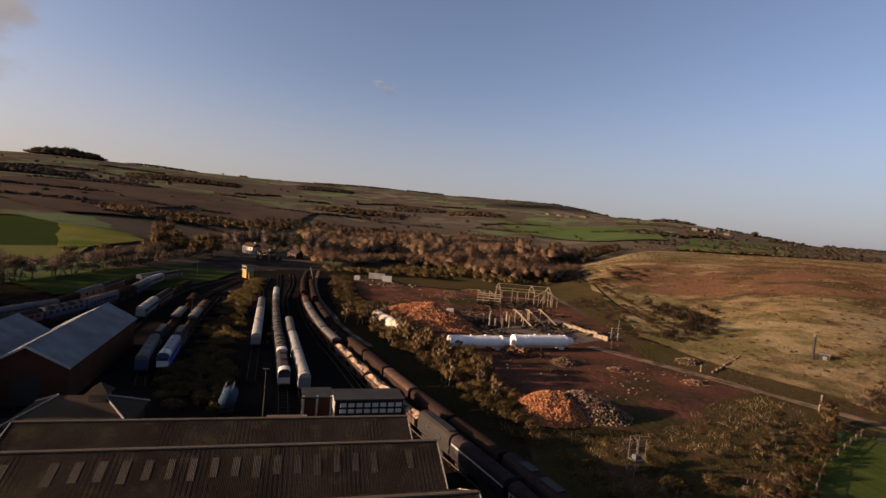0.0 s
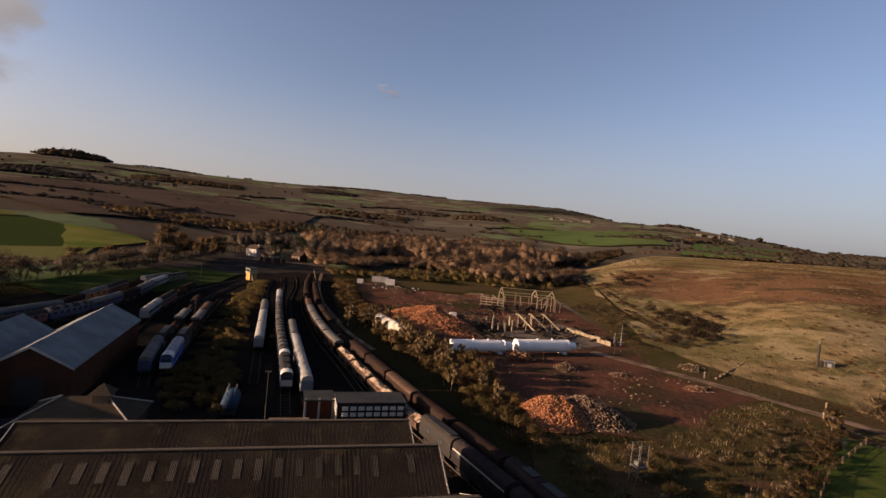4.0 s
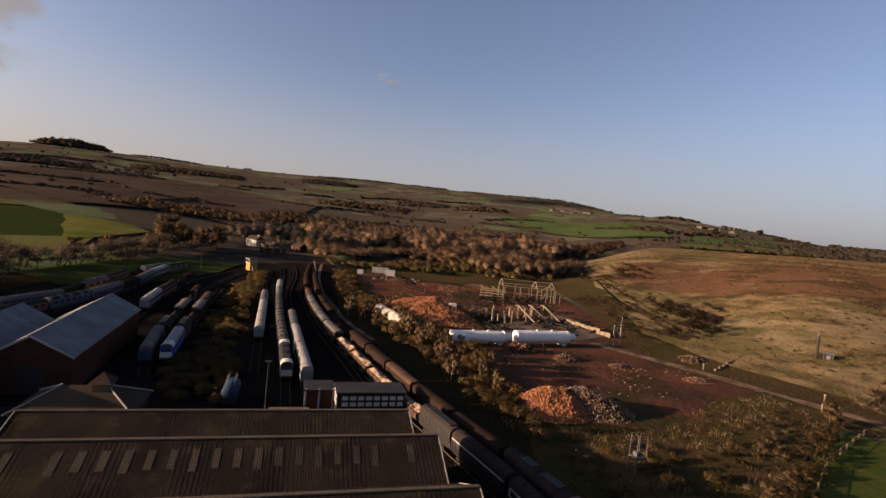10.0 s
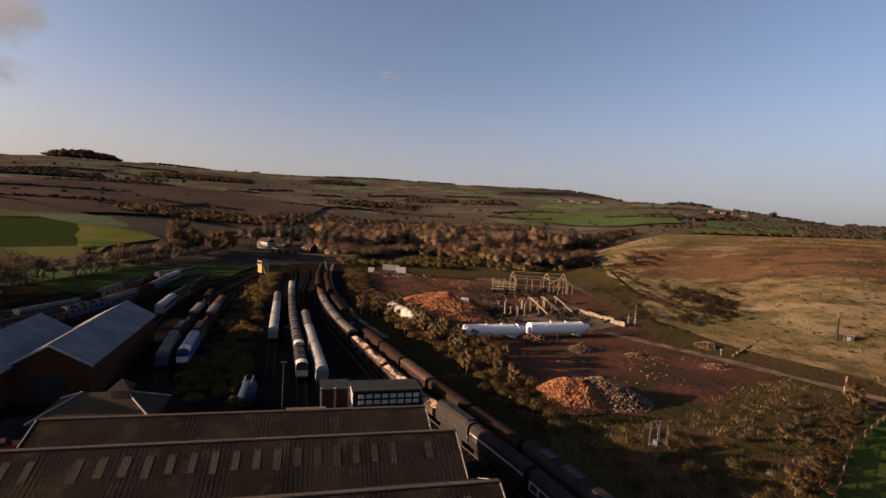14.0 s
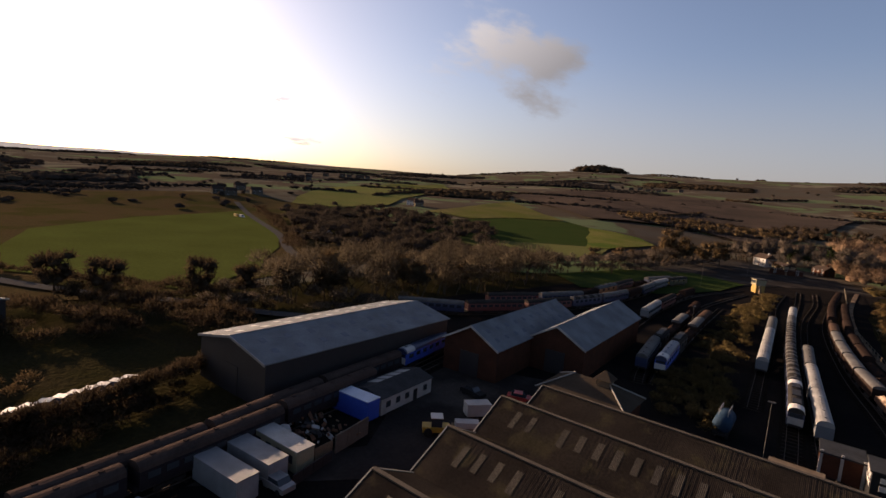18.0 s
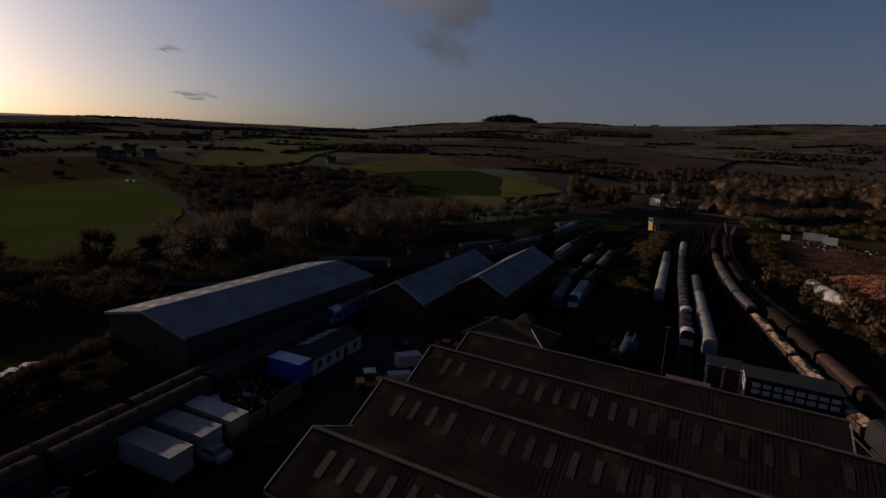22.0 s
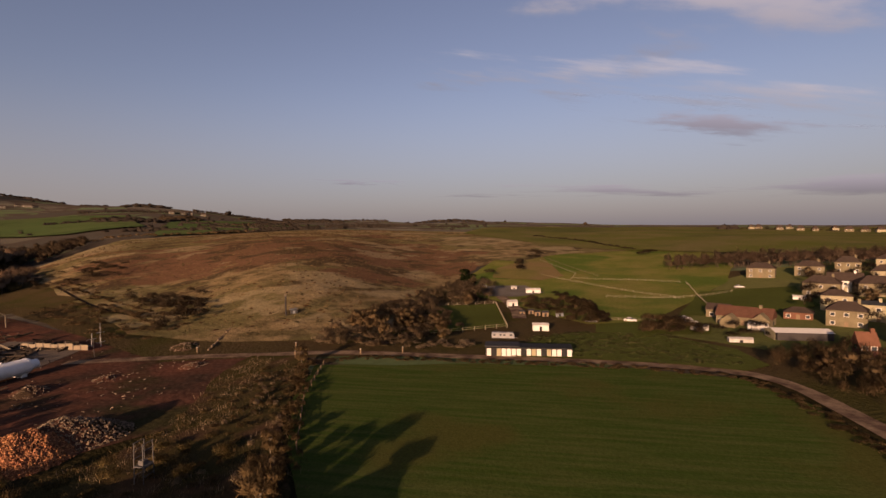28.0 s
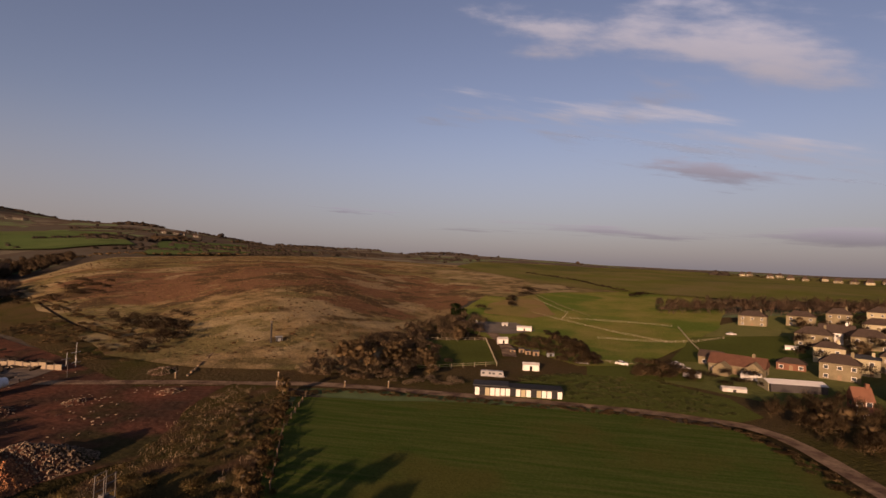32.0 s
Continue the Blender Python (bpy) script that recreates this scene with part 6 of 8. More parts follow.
def caravan(x, y, turn, label, group="stored caravans", proto=[]):
    """A touring caravan, its length along local x."""
    m = at(x, y, land(x, y) + 0.15, turn) @ Matrix.Diagonal((0.88, 0.9, 0.92, 1))
    if proto:
        return tagged(copy_thing(proto[0], m), label, group=group)
    ob = thing("caravan", m, label, "caravan", group)
    prof = [(-2.3, 0.45), (2.3, 0.45), (2.45, 1.2), (2.25, 1.9), (1.9, 2.3), (-2.1, 2.3), (-2.4, 1.9)]
    part("body", Build().prism(prof, -1.05, 1.05), M_CARAVAN, ob)
    part("front_window", Build().add([(2.46, -0.8, 1.2), (2.46, 0.8, 1.2), (2.28, 0.8, 1.88), (2.28, -0.8, 1.88), (2.36, -0.8, 1.2), (2.36, 0.8, 1.2), (2.18, 0.8, 1.88), (2.18, -0.8, 1.88)], [(0, 1, 2, 3), (0, 4, 5, 1), (2, 6, 7, 3)]), M_GLASS, ob)
    part("rear_window", Build().box(-2.46, -2.38, -0.7, 0.7, 1.25, 1.8), M_GLASS, ob)
    for s in (-1, 1):
        y0, y1 = (1.05, 1.09) if s > 0 else (-1.09, -1.05)
        part("side_window", Build().box(0.6, 1.7, y0, y1, 1.3, 1.85), M_GLASS, ob)
        part("side_window", Build().box(-1.8, -0.9, y0, y1, 1.3, 1.85), M_GLASS, ob)
        part("wheel", Build().tube((0, s * 0.95, 0.32), (0, s * 1.08, 0.32), 0.32, n=12), M_BLACK, ob)
    part("rooflight", Build().box(-0.4, 0.4, -0.35, 0.35, 2.3, 2.38), M_DIRTYWHITE, ob)
    part("drawbar", Build().box(2.4, 3.5, -0.08, 0.08, 0.42, 0.52), M_STEEL, ob)
    proto.append(ob)
    return ob


rng = random.Random(31)
for (x0, y0), (x1, y1), n, turn in (((-73.5, -73.5), (-89, -68), 7, 42), ((-66, -72), (-64, -63), 3, 160), ((-64.5, -61.5), (-64.0, -48.5), 6, 168), ((-75.2, -58.5), (-78.5, -56.0), 3, 40), ((-85, -53.5), (-103, -51.5), 8, 36), ((-73.3, -48.2), (-76.5, -42.5), 3, 24), ((-81, -48.5), (-96.5, -41.5), 7, 60), ((-83, -44.5), (-94, -38.0), 5, 56), ((-110, -60), (-116.5, -62.5), 3, 30), ((-98, -64), (-99, -64), 1, 30), ((-88, -37), (-91, -34.5), 2, 60)):
    for i in range(n):
        f = i / max(1, n - 1)
        caravan(x0 + (x1 - x0) * f + rng.uniform(-0.4, 0.4), y0 + (y1 - y0) * f + rng.uniform(-0.4, 0.4), turn + rng.uniform(-5, 5), "white touring caravan parked in a storage row")
caravan(129.3, 71.7, -60, "white touring caravan behind the garages", "garden caravans")
caravan(130.5, 69.0, -62, "white touring caravan behind the garages", "garden caravans")
caravan(226, 134.5, -50, "white touring caravan by the gravel drive", "garden caravans")


def car(x, y, turn, paint, label, van=False, category="car"):
    ob = thing("van" if van else "car", at(x, y, land(x, y) + 0.2, turn), label, category)
    if van:
        part("body", Build().prism([(-2.4, 0.35), (2.4, 0.35), (2.4, 0.95), (1.7, 1.15), (1.2, 2.05), (-2.4, 2.1)], -0.95, 0.95), paint, ob)
        part("windscreen", Build().add([(1.72, -0.8, 1.17), (1.72, 0.8, 1.17), (1.26, 0.8, 1.98), (1.26, -0.8, 1.98), (1.6, -0.8, 1.1), (1.6, 0.8, 1.1), (1.14, 0.8, 1.9), (1.14, -0.8, 1.9)], [(0, 1, 2, 3), (4, 5, 1, 0), (3, 2, 6, 7)]), M_GLASS, ob)
    else:
        part("body", Build().prism([(-2.05, 0.3), (2.05, 0.3), (2.05, 0.75), (1.1, 0.92), (-1.5, 0.95), (-2.05, 0.85)], -0.85, 0.85), paint, ob)
        part("cabin", Build().prism([(-1.5, 0.9), (1.0, 0.9), (0.35, 1.38), (-1.0, 1.4)], -0.74, 0.74), M_GLASS, ob, "dark car windows")
        part("roof", Build().box(-0.98, 0.33, -0.72, 0.72, 1.38, 1.44), paint, ob)
    for u in (-1.3, 1.3):
        for s in (-1, 1):
            part("wheel", Build().tube((u, s * 0.72, 0.32), (u, s * 0.9, 0.32), 0.32, n=12), M_BLACK, ob)
    return ob


# parked cars along the embankment hedge, shining in the low sun
for i in range(14):
    f = i / 13
    car(-72.2 - 10.4 * f, -12.8 + 20 * f, 150 + rng.uniform(-8, 8), M_WHITE if i % 4 else M_STEEL, "pale car parked nose-in along the hedge")
for x, y, t in ((-64, -41, 60), (-64.6, -37.2, 60), (-84, -22, 40), (-121, -40, 20), (-124, -44, 20), (-128, -46, 30), (-100, -49, 20), (-60, -36, 70)):
    car(x, y, t, M_WHITE if t != 40 else M_STEEL, "pale car parked beside the storage yard")

# allotment huts, sheds and drive clutter
for x, y, t, w, h, mm, lab in ((229, 118, -60, 3.0, 2.4, M_DIRTYWHITE, "grey-white shed beside the drive"), (223, 104.5, -60, 7.0, 3.0, M_WHITE, "white stable block with a dark open side"), (185, 96, -40, 4.0, 3.2, M_WHITE, "small white shed with a pitched roof"), (170, 84, -60, 2.0, 2.0, M_TIMBER, "small timber garden shed"), (174, 82.3, -60, 2.0, 2.0, M_TIMBER, "small timber garden shed"), (171.8, 78.6, -60, 2.0, 2.0, M_TIMBER, "small timber garden shed"), (171.5, 75.3, -60, 2.2, 2.2, M_TIMBER, "small timber garden shed"), (172.9, 70.3, -60, 2.6, 2.2, M_CLAD, "small grey garden shed"), (146.7, 65.9, -62, 5.0, 2.6, M_WHITE, "small white cabin in the gardens"), (220, 138, -50, 4.0, 2.2, M_DIRTYWHITE, "pale trailer by the trees"), (243, -1.4, -90, 4.5, 2.2, M_WHITE, "white van-like shed among the houses"), (172, 24, -80, 5, 2.0, M_DIRTYWHITE, "pale greenhouse by the bungalow"), (160, 12, -70, 6, 1.6, M_DIRTYWHITE, "low pale polytunnel in the gardens")):
    ob = thing("garden_shed", at(x, y, land(x, y) + 0.1, t), lab, "shed")
    part("wall", Build().box(-w / 2, w / 2, -1.1, 1.1, 0, h * 0.75), mm, ob)
    part("roof", Build().prism([(-1.25, h * 0.75), (1.25, h * 0.75), (0, h)], -w / 2 - 0.1, w / 2 + 0.1, TURN), M_DIRTYWHITE if mm in (M_WHITE, M_DIRTYWHITE) else M_GREYFELT, ob)
    part("door", Build().box(-0.4, 0.4, -1.15, -1.1, 0, h * 0.6), M_BLACK, ob)
for x, y, t in ((182, 28, -60), (188, 31, -50), (168, 57, -70), (176, 46, -80), (274.7, 22, -60)):
    car(x, y, t, M_WHITE, "white car parked by the gardens")


def fence(line, gap, height, label, rails=2, mm=None):
    mm = mm or M_TIMBER
    pts = [p for q in zip(line, line[1:]) for p in along(q, gap)]
    ob = thing("fence", at(0, 0, 0), label, "fence")
    for x, y, tx, ty in pts:
        part("post", Build().box(-0.08, 0.08, -0.08, 0.08, -0.2, height, at(x, y, land(x, y) + 0.2)), mm, ob)
    for k in range(rails):
        z = height * (0.9 - 0.42 * k)
        for (x0, y0, _, _), (x1, y1, _, _) in zip(pts, pts[1:]):
            part("rail", Build().tube((x0, y0, land(x0, y0) + 0.2 + z), (x1, y1, land(x1, y1) + 0.2 + z), 0.045, n=4), mm, ob)


M_PALEWOOD = mat("pale_fence_wood", (0.20, 0.175, 0.120), 0.85, var=0.25, scale=0.8, fine=4.0)
fence([(278, 106.5), (289, 68), (286, 47)], 4.5, 1.3, "pale timber post and rail fence across the paddock", mm=M_PALEWOOD)
fence([(227, 70), (236, 43), (246, 32), (262, 22)], 4.0, 1.3, "pale timber paddock rail fence", mm=M_PALEWOOD)
fence([(286, 47), (262, 40), (240, 34), (214, 26)], 4.0, 1.3, "pale timber paddock rail fence", mm=M_PALEWOOD)
fence([(381, 176), (330, 130), (292, 93)], 6.0, 1.3, "old timber fence down the paddock")
fence([(281, 126), (266, 96), (250, 68), (236, 40)], 5.0, 1.2, "pale timber paddock rail fence", mm=M_PALEWOOD)
fence([(172, 57), (181, 38)], 4.0, 1.2, "low pale timber garden fence", mm=M_PALEWOOD)
fence([(345, 156), (300, 112), (279, 106)], 6.0, 1.3, "long timber fence across the field", mm=M_PALEWOOD)
fence([(167, 125.5), (188, 105.5), (145, 77), (121.5, 92), (167, 125.5)], 4.0, 1.5, "timber fence round the lawn", mm=M_PALEWOOD)
fence([(80, 92), (62, 77), (46, 59)], 4.0, 1.2, "old timber field fence in the hedge")
fence([(-80, 300), (-62, 240), (-46, 188), (-30, 150)], 4.0, 1.5, "pale concrete post fence beside the railway", mm=M_FRAME)

# signal box, lamps, station and country buildings
box = thing("signal_box", at(-92.6, 236.5, 0.2, -42) @ Matrix.Diagonal((0.8, 0.8, 0.95, 1)), "tall cream and yellow signal box with a flat roof", "signal box")
part("base", Build().box(-2.4, 2.4, -2.2, 2.2, 0, 3.4), M_SIGNAL, box)
part("cabin", Build().box(-2.7, 2.7, -2.5, 2.5, 3.4, 6.0), M_CREAM, box)
part("roof", Build().box(-3.1, 3.1, -2.9, 2.9, 6.0, 6.3), M_GREYFELT, box)
for i in range(4):
    part("window", Build().box(-2.4 + i * 1.25, -1.35 + i * 1.25, -2.57, -2.5, 4.3, 5.5), M_GLASS, box)
part("stair", Build().box(2.7, 4.8, -1.2, -0.2, 0, 0.2).box(3.4, 4.2, -1.2, -0.2, 0.2, 1.8).box(2.7, 3.4, -1.2, -0.2, 1.8, 3.4), M_TIMBER, box)
for x, y, h in ((-109, 220.6, 11.2), (-143.4, 184, 9.0), (-121.4, 294, 10.5), (-25.7, 75.5, 7.8), (-64, 128, 8.0), (52.5, 150, 5.0)):
    lamp = thing("yard_lamp", at(x, y, land(x, y) + 0.1, 20), "tall thin grey yard lamp post", "lamp post", "yard lamps")
    part("pole", Build().tube((0, 0, 0), (0, 0, h), 0.045, 0.035, 8), M_LAMP, lamp)
    part("head", Build().box(-0.45, 0.45, -0.15, 0.15, h, h + 0.14), M_LAMP, lamp)
for x, y, t, w, d, e, r, mm, lab in ((-143.5, 362, -34, 12, 7, 5.2, 8.0, M_DIRTYWHITE, "white station house by the trees"), (-128, 350, -36, 12, 7, 3.4, 5.2, M_CREAM, "pale low station building"), (-109, 356, -30, 9, 7, 3.6, 6.0, M_BRICK, "small brick cottage beside the station"), (-116, 330, 20, 16, 6, 3.0, 3.6, M_BRICK, "low brick platform building"), (-461, 288, 20, 11, 8, 5, 8, M_WHITE, "white farmhouse on the slope"), (-447, 290, 70, 9, 7, 4, 7, M_STONE, "stone farm building beside the white farmhouse")):
    house(x, y, t, w, d, e, r, mm, M_TILE, lab, hip=False)
rng = random.Random(77)
for cx, cy, n, sx, sy, t in ((-1027, 370, 7, 60, 40, 70), (-1075, 503, 8, 50, 60, 60), (330, 1430, 8, 60, 30, -12), (-830, 1250, 9, 120, 60, 34), (-950, 1150, 8, 90, 60, 40), (560, 1080, 4, 40, 20, -28), (-560, 120, 4, 40, 30, 78), (-640, -260, 4, 40, 40, 112)):
    for i in range(n):
        house(cx + rng.uniform(-sx, sx), cy + rng.uniform(-sy, sy), t + rng.uniform(-20, 20), 11, 8, 5, 8, M_FARWALL, M_TILE, "dull far-off village house", hip=False, cols=2, group="far village houses", chimney=False)
for i in range(11):
    a = -86.0 - i * 1.12 + rng.uniform(-0.35, 0.35)
    r = 905 - i * 7 + rng.uniform(-22, 22)
    x, y = polar((r, a))[0]
    house(x, y, -92 + rng.uniform(-25, 25), rng.uniform(7.5, 10), 7, 4.6, 8.6, M_STONE if i % 3 else M_CREAM, M_TILE, "cream semi-detached house on the ridge", cols=2, group="ridge houses", chimney=False)
house(*polar((420, -98.5))[0], -98, 12, 9, 7, 10, M_WHITE, M_TILE, "white house on the hillside", cols=2)
for x, y, t in ((-373, 89.5, 10), (-368, 92, 10), (-271, 106, 30), (-287, 131, 30), (-280, 120, 20)):
    car(x, y, t, M_YELLOW if y < 91 else M_WHITE, "distant van parked beside the meadow road", van=True, category="van")

# ---- yard clutter ----
car(-52.2, 48.4, 70, M_DIRTYWHITE, "white van parked in the works yard", van=True, category="van")
car(-44.6, 8.0, 20, M_WHITE, "white car parked by the containers")
car(-48.6, 17.9, 200, M_STEEL, "grey car parked against the container")
car(-53.5, 57.5, 40, mat("red_paint", (0.35, 0.03, 0.02), 0.4), "red car parked by the brick shed")
car(-58.5, 52.0, 10, M_BLACK, "black car parked by the sheds")
loader = thing("yellow_loader", at(-50.6, 39.6, 0.2, 60), "yellow wheeled loader with a white cab", "loader")
part("chassis", Build().box(-2.0, 1.6, -0.8, 0.8, 0.5, 1.2), M_YELLOW, loader)
part("cab", Build().box(-0.9, 0.5, -0.7, 0.7, 1.2, 2.4), M_GLASS, loader)
part("cab_roof", Build().box(-1.0, 0.6, -0.8, 0.8, 2.4, 2.5), M_WHITE, loader)
part("boom", Build().tube((1.4, 0, 1.0), (3.2, 0, 0.8), 0.18, n=6), M_YELLOW, loader)
part("bucket", Build().prism([(3.0, 0.2), (3.9, 0.2), (3.3, 1.0)], -1.0, 1.0), M_RUST, loader)
for u in (-1.3, 1.1):
    for s in (-1, 1):
        part("wheel", Build().tube((u, s * 0.75, 0.55), (u, s * 1.05, 0.55), 0.55, n=12), M_BLACK, loader)
trailer = thing("flat_trailer", at(-49.2, 43.4, 0.2, 60), "flat trailer with a white tarpaulin load", "trailer")
part("deck", Build().box(-2, 2, -0.9, 0.9, 0.7, 0.85), M_TIMBER, trailer)
part("load", Build().prism([(-0.8, 0.85), (0.8, 0.85), (0.6, 1.5), (-0.6, 1.6)], -1.6, 1.6, TURN), M_DIRTYWHITE, trailer)
for s in (-1, 1):
    part("wheel", Build().tube((0, s * 0.7, 0.4), (0, s * 0.9, 0.4), 0.4, n=12), M_BLACK, trailer)
tankwagon = thing("tank_wagon", at(-32.0, 77.6, 0.35, 106), "blue-grey tank wagon with a railed top", "tank wagon")
part("barrel", Build().lathe([(0.6, -2.6), (1.2, -2.2), (1.25, 2.2), (0.6, 2.6)], 18, pose(0, 0, 1.9, 0, 90, 0)), mat("blue_grey_paint", (0.02, 0.042, 0.07), 0.7, var=0.25, scale=0.8), tankwagon, smooth=True)
part("underframe", Build().box(-3, 3, -1.0, 1.0, 0.6, 0.85), M_BOGIE, tankwagon)
for x in (-1.6, 0, 1.6):
    for y in (-0.6, 0.6):
        part("rail_post", Build().tube((x, y, 3.1), (x, y, 3.9), 0.05, n=5), M_STEEL, tankwagon)
for y in (-0.6, 0.6):
    part("handrail", Build().tube((-1.6, y, 3.9), (1.6, y, 3.9), 0.05, n=5), M_STEEL, tankwagon)
for u in (-1.8, 1.8):
    part("wheelset", WHEEL, None, tankwagon).location.x = u
plinth = thing("concrete_plinth", at(-20.8, 71.6, 0.12, 16), "weathered grey concrete plinth", "plinth")
part("block", Build().box(-2.8, 2.8, -2.2, 2.2, 0, 1.6), M_CONC, plinth)
part("cap", Build().box(-2.9, 2.9, -2.3, 2.3, 1.6, 1.75), M_RUBBLE, plinth)
panel_wall = thing("panel_wall", at(-51.9, 25.9, 0.12, 116), "grey concrete panel wall round the scrap bay", "wall")
for i in range(3):
    part("panel", Build().box(i * 2.1, i * 2.1 + 2.05, 0, 0.2, 0, 2.3), M_CONC, panel_wall)
timber_end = thing("timber_screen", at(-50.9, 22.9, 0.12, 110), "brown timber screen at the scrap bay", "screen")
for i in range(6):
    part("board", Build().box(i * 0.45, i * 0.45 + 0.42, 0, 0.1, 0, 1.9), M_TIMBER, timber_end)
dark_wall = thing("dark_boarding", at(-47.9, 19.4, 0.12, 117), "low dark boarding beside the yard", "boarding")
for i in range(4):
    part("board", Build().box(i * 1.55, i * 1.55 + 1.5, 0, 0.12, 0, 1.3), M_DARKCLAD, dark_wall)
rng = random.Random(5)
scrap = thing("scrap_heap", at(-56.8, 25.6, 0.12, 0), "tangled heap of rusty scrap metal", "scrap heap")
for i in range(90):
    s = rng.uniform(0.14, 0.5)
    u, v = rng.uniform(-4.2, 4.2), rng.uniform(-3.0, 3.0)
    b = Build().box(-s, s, -s * 0.5, s * 0.5, -s * 0.3, s * 0.3, pose(*(at(0, 0, 0, 20) @ Vector((u, v, 0.3 + 1.1 * rng.random()))), rng.random() * 60, rng.random() * 60, rng.random() * 180))
    part("scrap_piece", b, (M_RUST, M_RUST, M_BOGIE, M_DIRTYWHITE, M_TIMBER)[i % 5], scrap)
tank2 = thing("water_tank", at(-57.6, 21.6, 0.12, 0), "small white dome-ended water tank", "tank")
part("shell", Build().lathe([(0.8, 0.0), (0.85, 1.3), (0.6, 1.9), (0.15, 2.1)], 16), M_DIRTYWHITE, tank2, smooth=True)
for i in range(46):
    x, y = -44 - 9 * rng.random(), -14 + 22 * rng.random()
    if inside(x, y, [(-44, -12), (-41, 8), (-47, 11), (-52, 8), (-49, -8)]):
        k = i % 5
        ob = thing(("drum", "crate", "pallet_stack", "engine_block", "bin")[k], at(x, y, 0.14, rng.random() * 180), ("rusty steel drum among yard clutter", "pale wooden crate among yard clutter", "stack of old wooden pallets", "oily engine block on the ground", "grey wheeled bin in the yard")[k], ("drum", "crate", "pallets", "engine", "bin")[k])
        if k == 0:
            part("shell", Build().lathe([(0.3, 0), (0.3, 0.88), (0.27, 0.9)], 14), M_RUST, ob)
            part("rim", Build().lathe([(0.32, 0.42), (0.32, 0.48)], 14), M_RUST, ob)
        elif k == 1:
            for j in range(4):
                part("slat", Build().box(-0.7, 0.7, -0.5, 0.5, j * 0.24, j * 0.24 + 0.2), M_TIMBER, ob)
        elif k == 2:
            for j in range(7):
                part("pallet", Build().box(-0.6, 0.6, -0.5, 0.5, j * 0.16, j * 0.16 + 0.12), M_TIMBER, ob)
        elif k == 3:
            part("block", Build().box(-0.9, 0.9, -0.5, 0.5, 0, 0.9), M_BOGIE, ob)
            part("sump", Build().box(-0.6, 0.6, -0.35, 0.35, 0.9, 1.2), M_RUST, ob)
        else:
            part("body", Build().box(-0.5, 0.5, -0.4, 0.4, 0.15, 1.2), M_GREYFELT, ob)
            part("lid", Build().box(-0.55, 0.55, -0.45, 0.45, 1.2, 1.3), M_CLAD, ob)
# solar-roofed huts at the edge of the storage field
for x, y, t, w, d in ((-50.5, -64, 40, 8, 5), (-44.5, -53, 30, 9, 5), (-34.5, -46, 30, 9, 5)):
    ob = thing("field_hut", at(x, y, 0.1, t), "low hut with a panelled pale roof", "hut")
    part("wall", Build().box(-w / 2, w / 2, -d / 2, d / 2, 0, 2.2), M_DARKCLAD, ob)
    for i in range(4):
        part("roof_panel", Build().box(-w / 2 + i * w / 4 + 0.05, -w / 2 + (i + 1) * w / 4 - 0.05, -d / 2 - 0.2, d / 2 + 0.2, 2.2, 2.35), M_GREYFELT, ob)

# ---- plants ----
L_RUSSET = leaf_mat("russet_twigs", (0.174, 0.111, 0.069), (0.122, 0.086, 0.058))
L_BROWN = leaf_mat("brown_scrub", (0.115, 0.077, 0.040), (0.077, 0.055, 0.029))
L_DEAD = leaf_mat("bleached_stems", (0.240, 0.184, 0.116), (0.176, 0.128, 0.078))
L_OLIVE = leaf_mat("olive_scrub", (0.100, 0.076, 0.030), (0.119, 0.085, 0.038))
L_DARK = leaf_mat("dark_twigs", (0.044, 0.032, 0.021), (0.062, 0.044, 0.026))
L_GREEN = leaf_mat("evergreen", (0.015, 0.024, 0.009), (0.024, 0.030, 0.011))
L_PURPLE = leaf_mat("purple_brown_twigs", (0.163, 0.113, 0.067), (0.116, 0.085, 0.050))
L_YELLOW = leaf_mat("yellow_willow", (0.140, 0.093, 0.038), (0.095, 0.066, 0.030))
L_BRACKEN = leaf_mat("red_bracken", (0.062, 0.032, 0.016), (0.044, 0.025, 0.013))
L_TUFT = leaf_mat("heath_tufts", (0.148, 0.104, 0.047), (0.071, 0.042, 0.019))
L_GREENISH = leaf_mat("green_brambles", (0.104, 0.117, 0.042), (0.124, 0.117, 0.049))
L_OLIVEDRY = leaf_mat("dry_olive_grass", (0.056, 0.045, 0.021), (0.040, 0.031, 0.015))
# distance haze put into the next three twig colours as grey
L_FAR = leaf_mat("haze_grey_thorn", (0.109, 0.087, 0.067), (0.081, 0.066, 0.052))
L_HAZEL = leaf_mat("haze_paled_hazel", (0.087, 0.070, 0.048), (0.070, 0.057, 0.039))
L_HILLSIDE = leaf_mat("haze_dulled_thorn", (0.046, 0.037, 0.029), (0.036, 0.030, 0.024))
L_TAWNY = leaf_mat("tawny_stems", (0.127, 0.086, 0.042), (0.085, 0.060, 0.029))
M_BARK = mat("dark_bark", (0.07, 0.052, 0.036), 0.9, var=0.3, scale=2.0, fine=8.0)
# M_BIRCH at twice the tone: sunlight put into the bark colour
M_BIRCHLIT = mat("sunlit_birch_bark", (0.30, 0.25, 0.18), 0.85, var=0.3, scale=2.0, fine=8.0)
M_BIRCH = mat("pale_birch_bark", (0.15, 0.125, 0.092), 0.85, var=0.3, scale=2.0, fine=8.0)


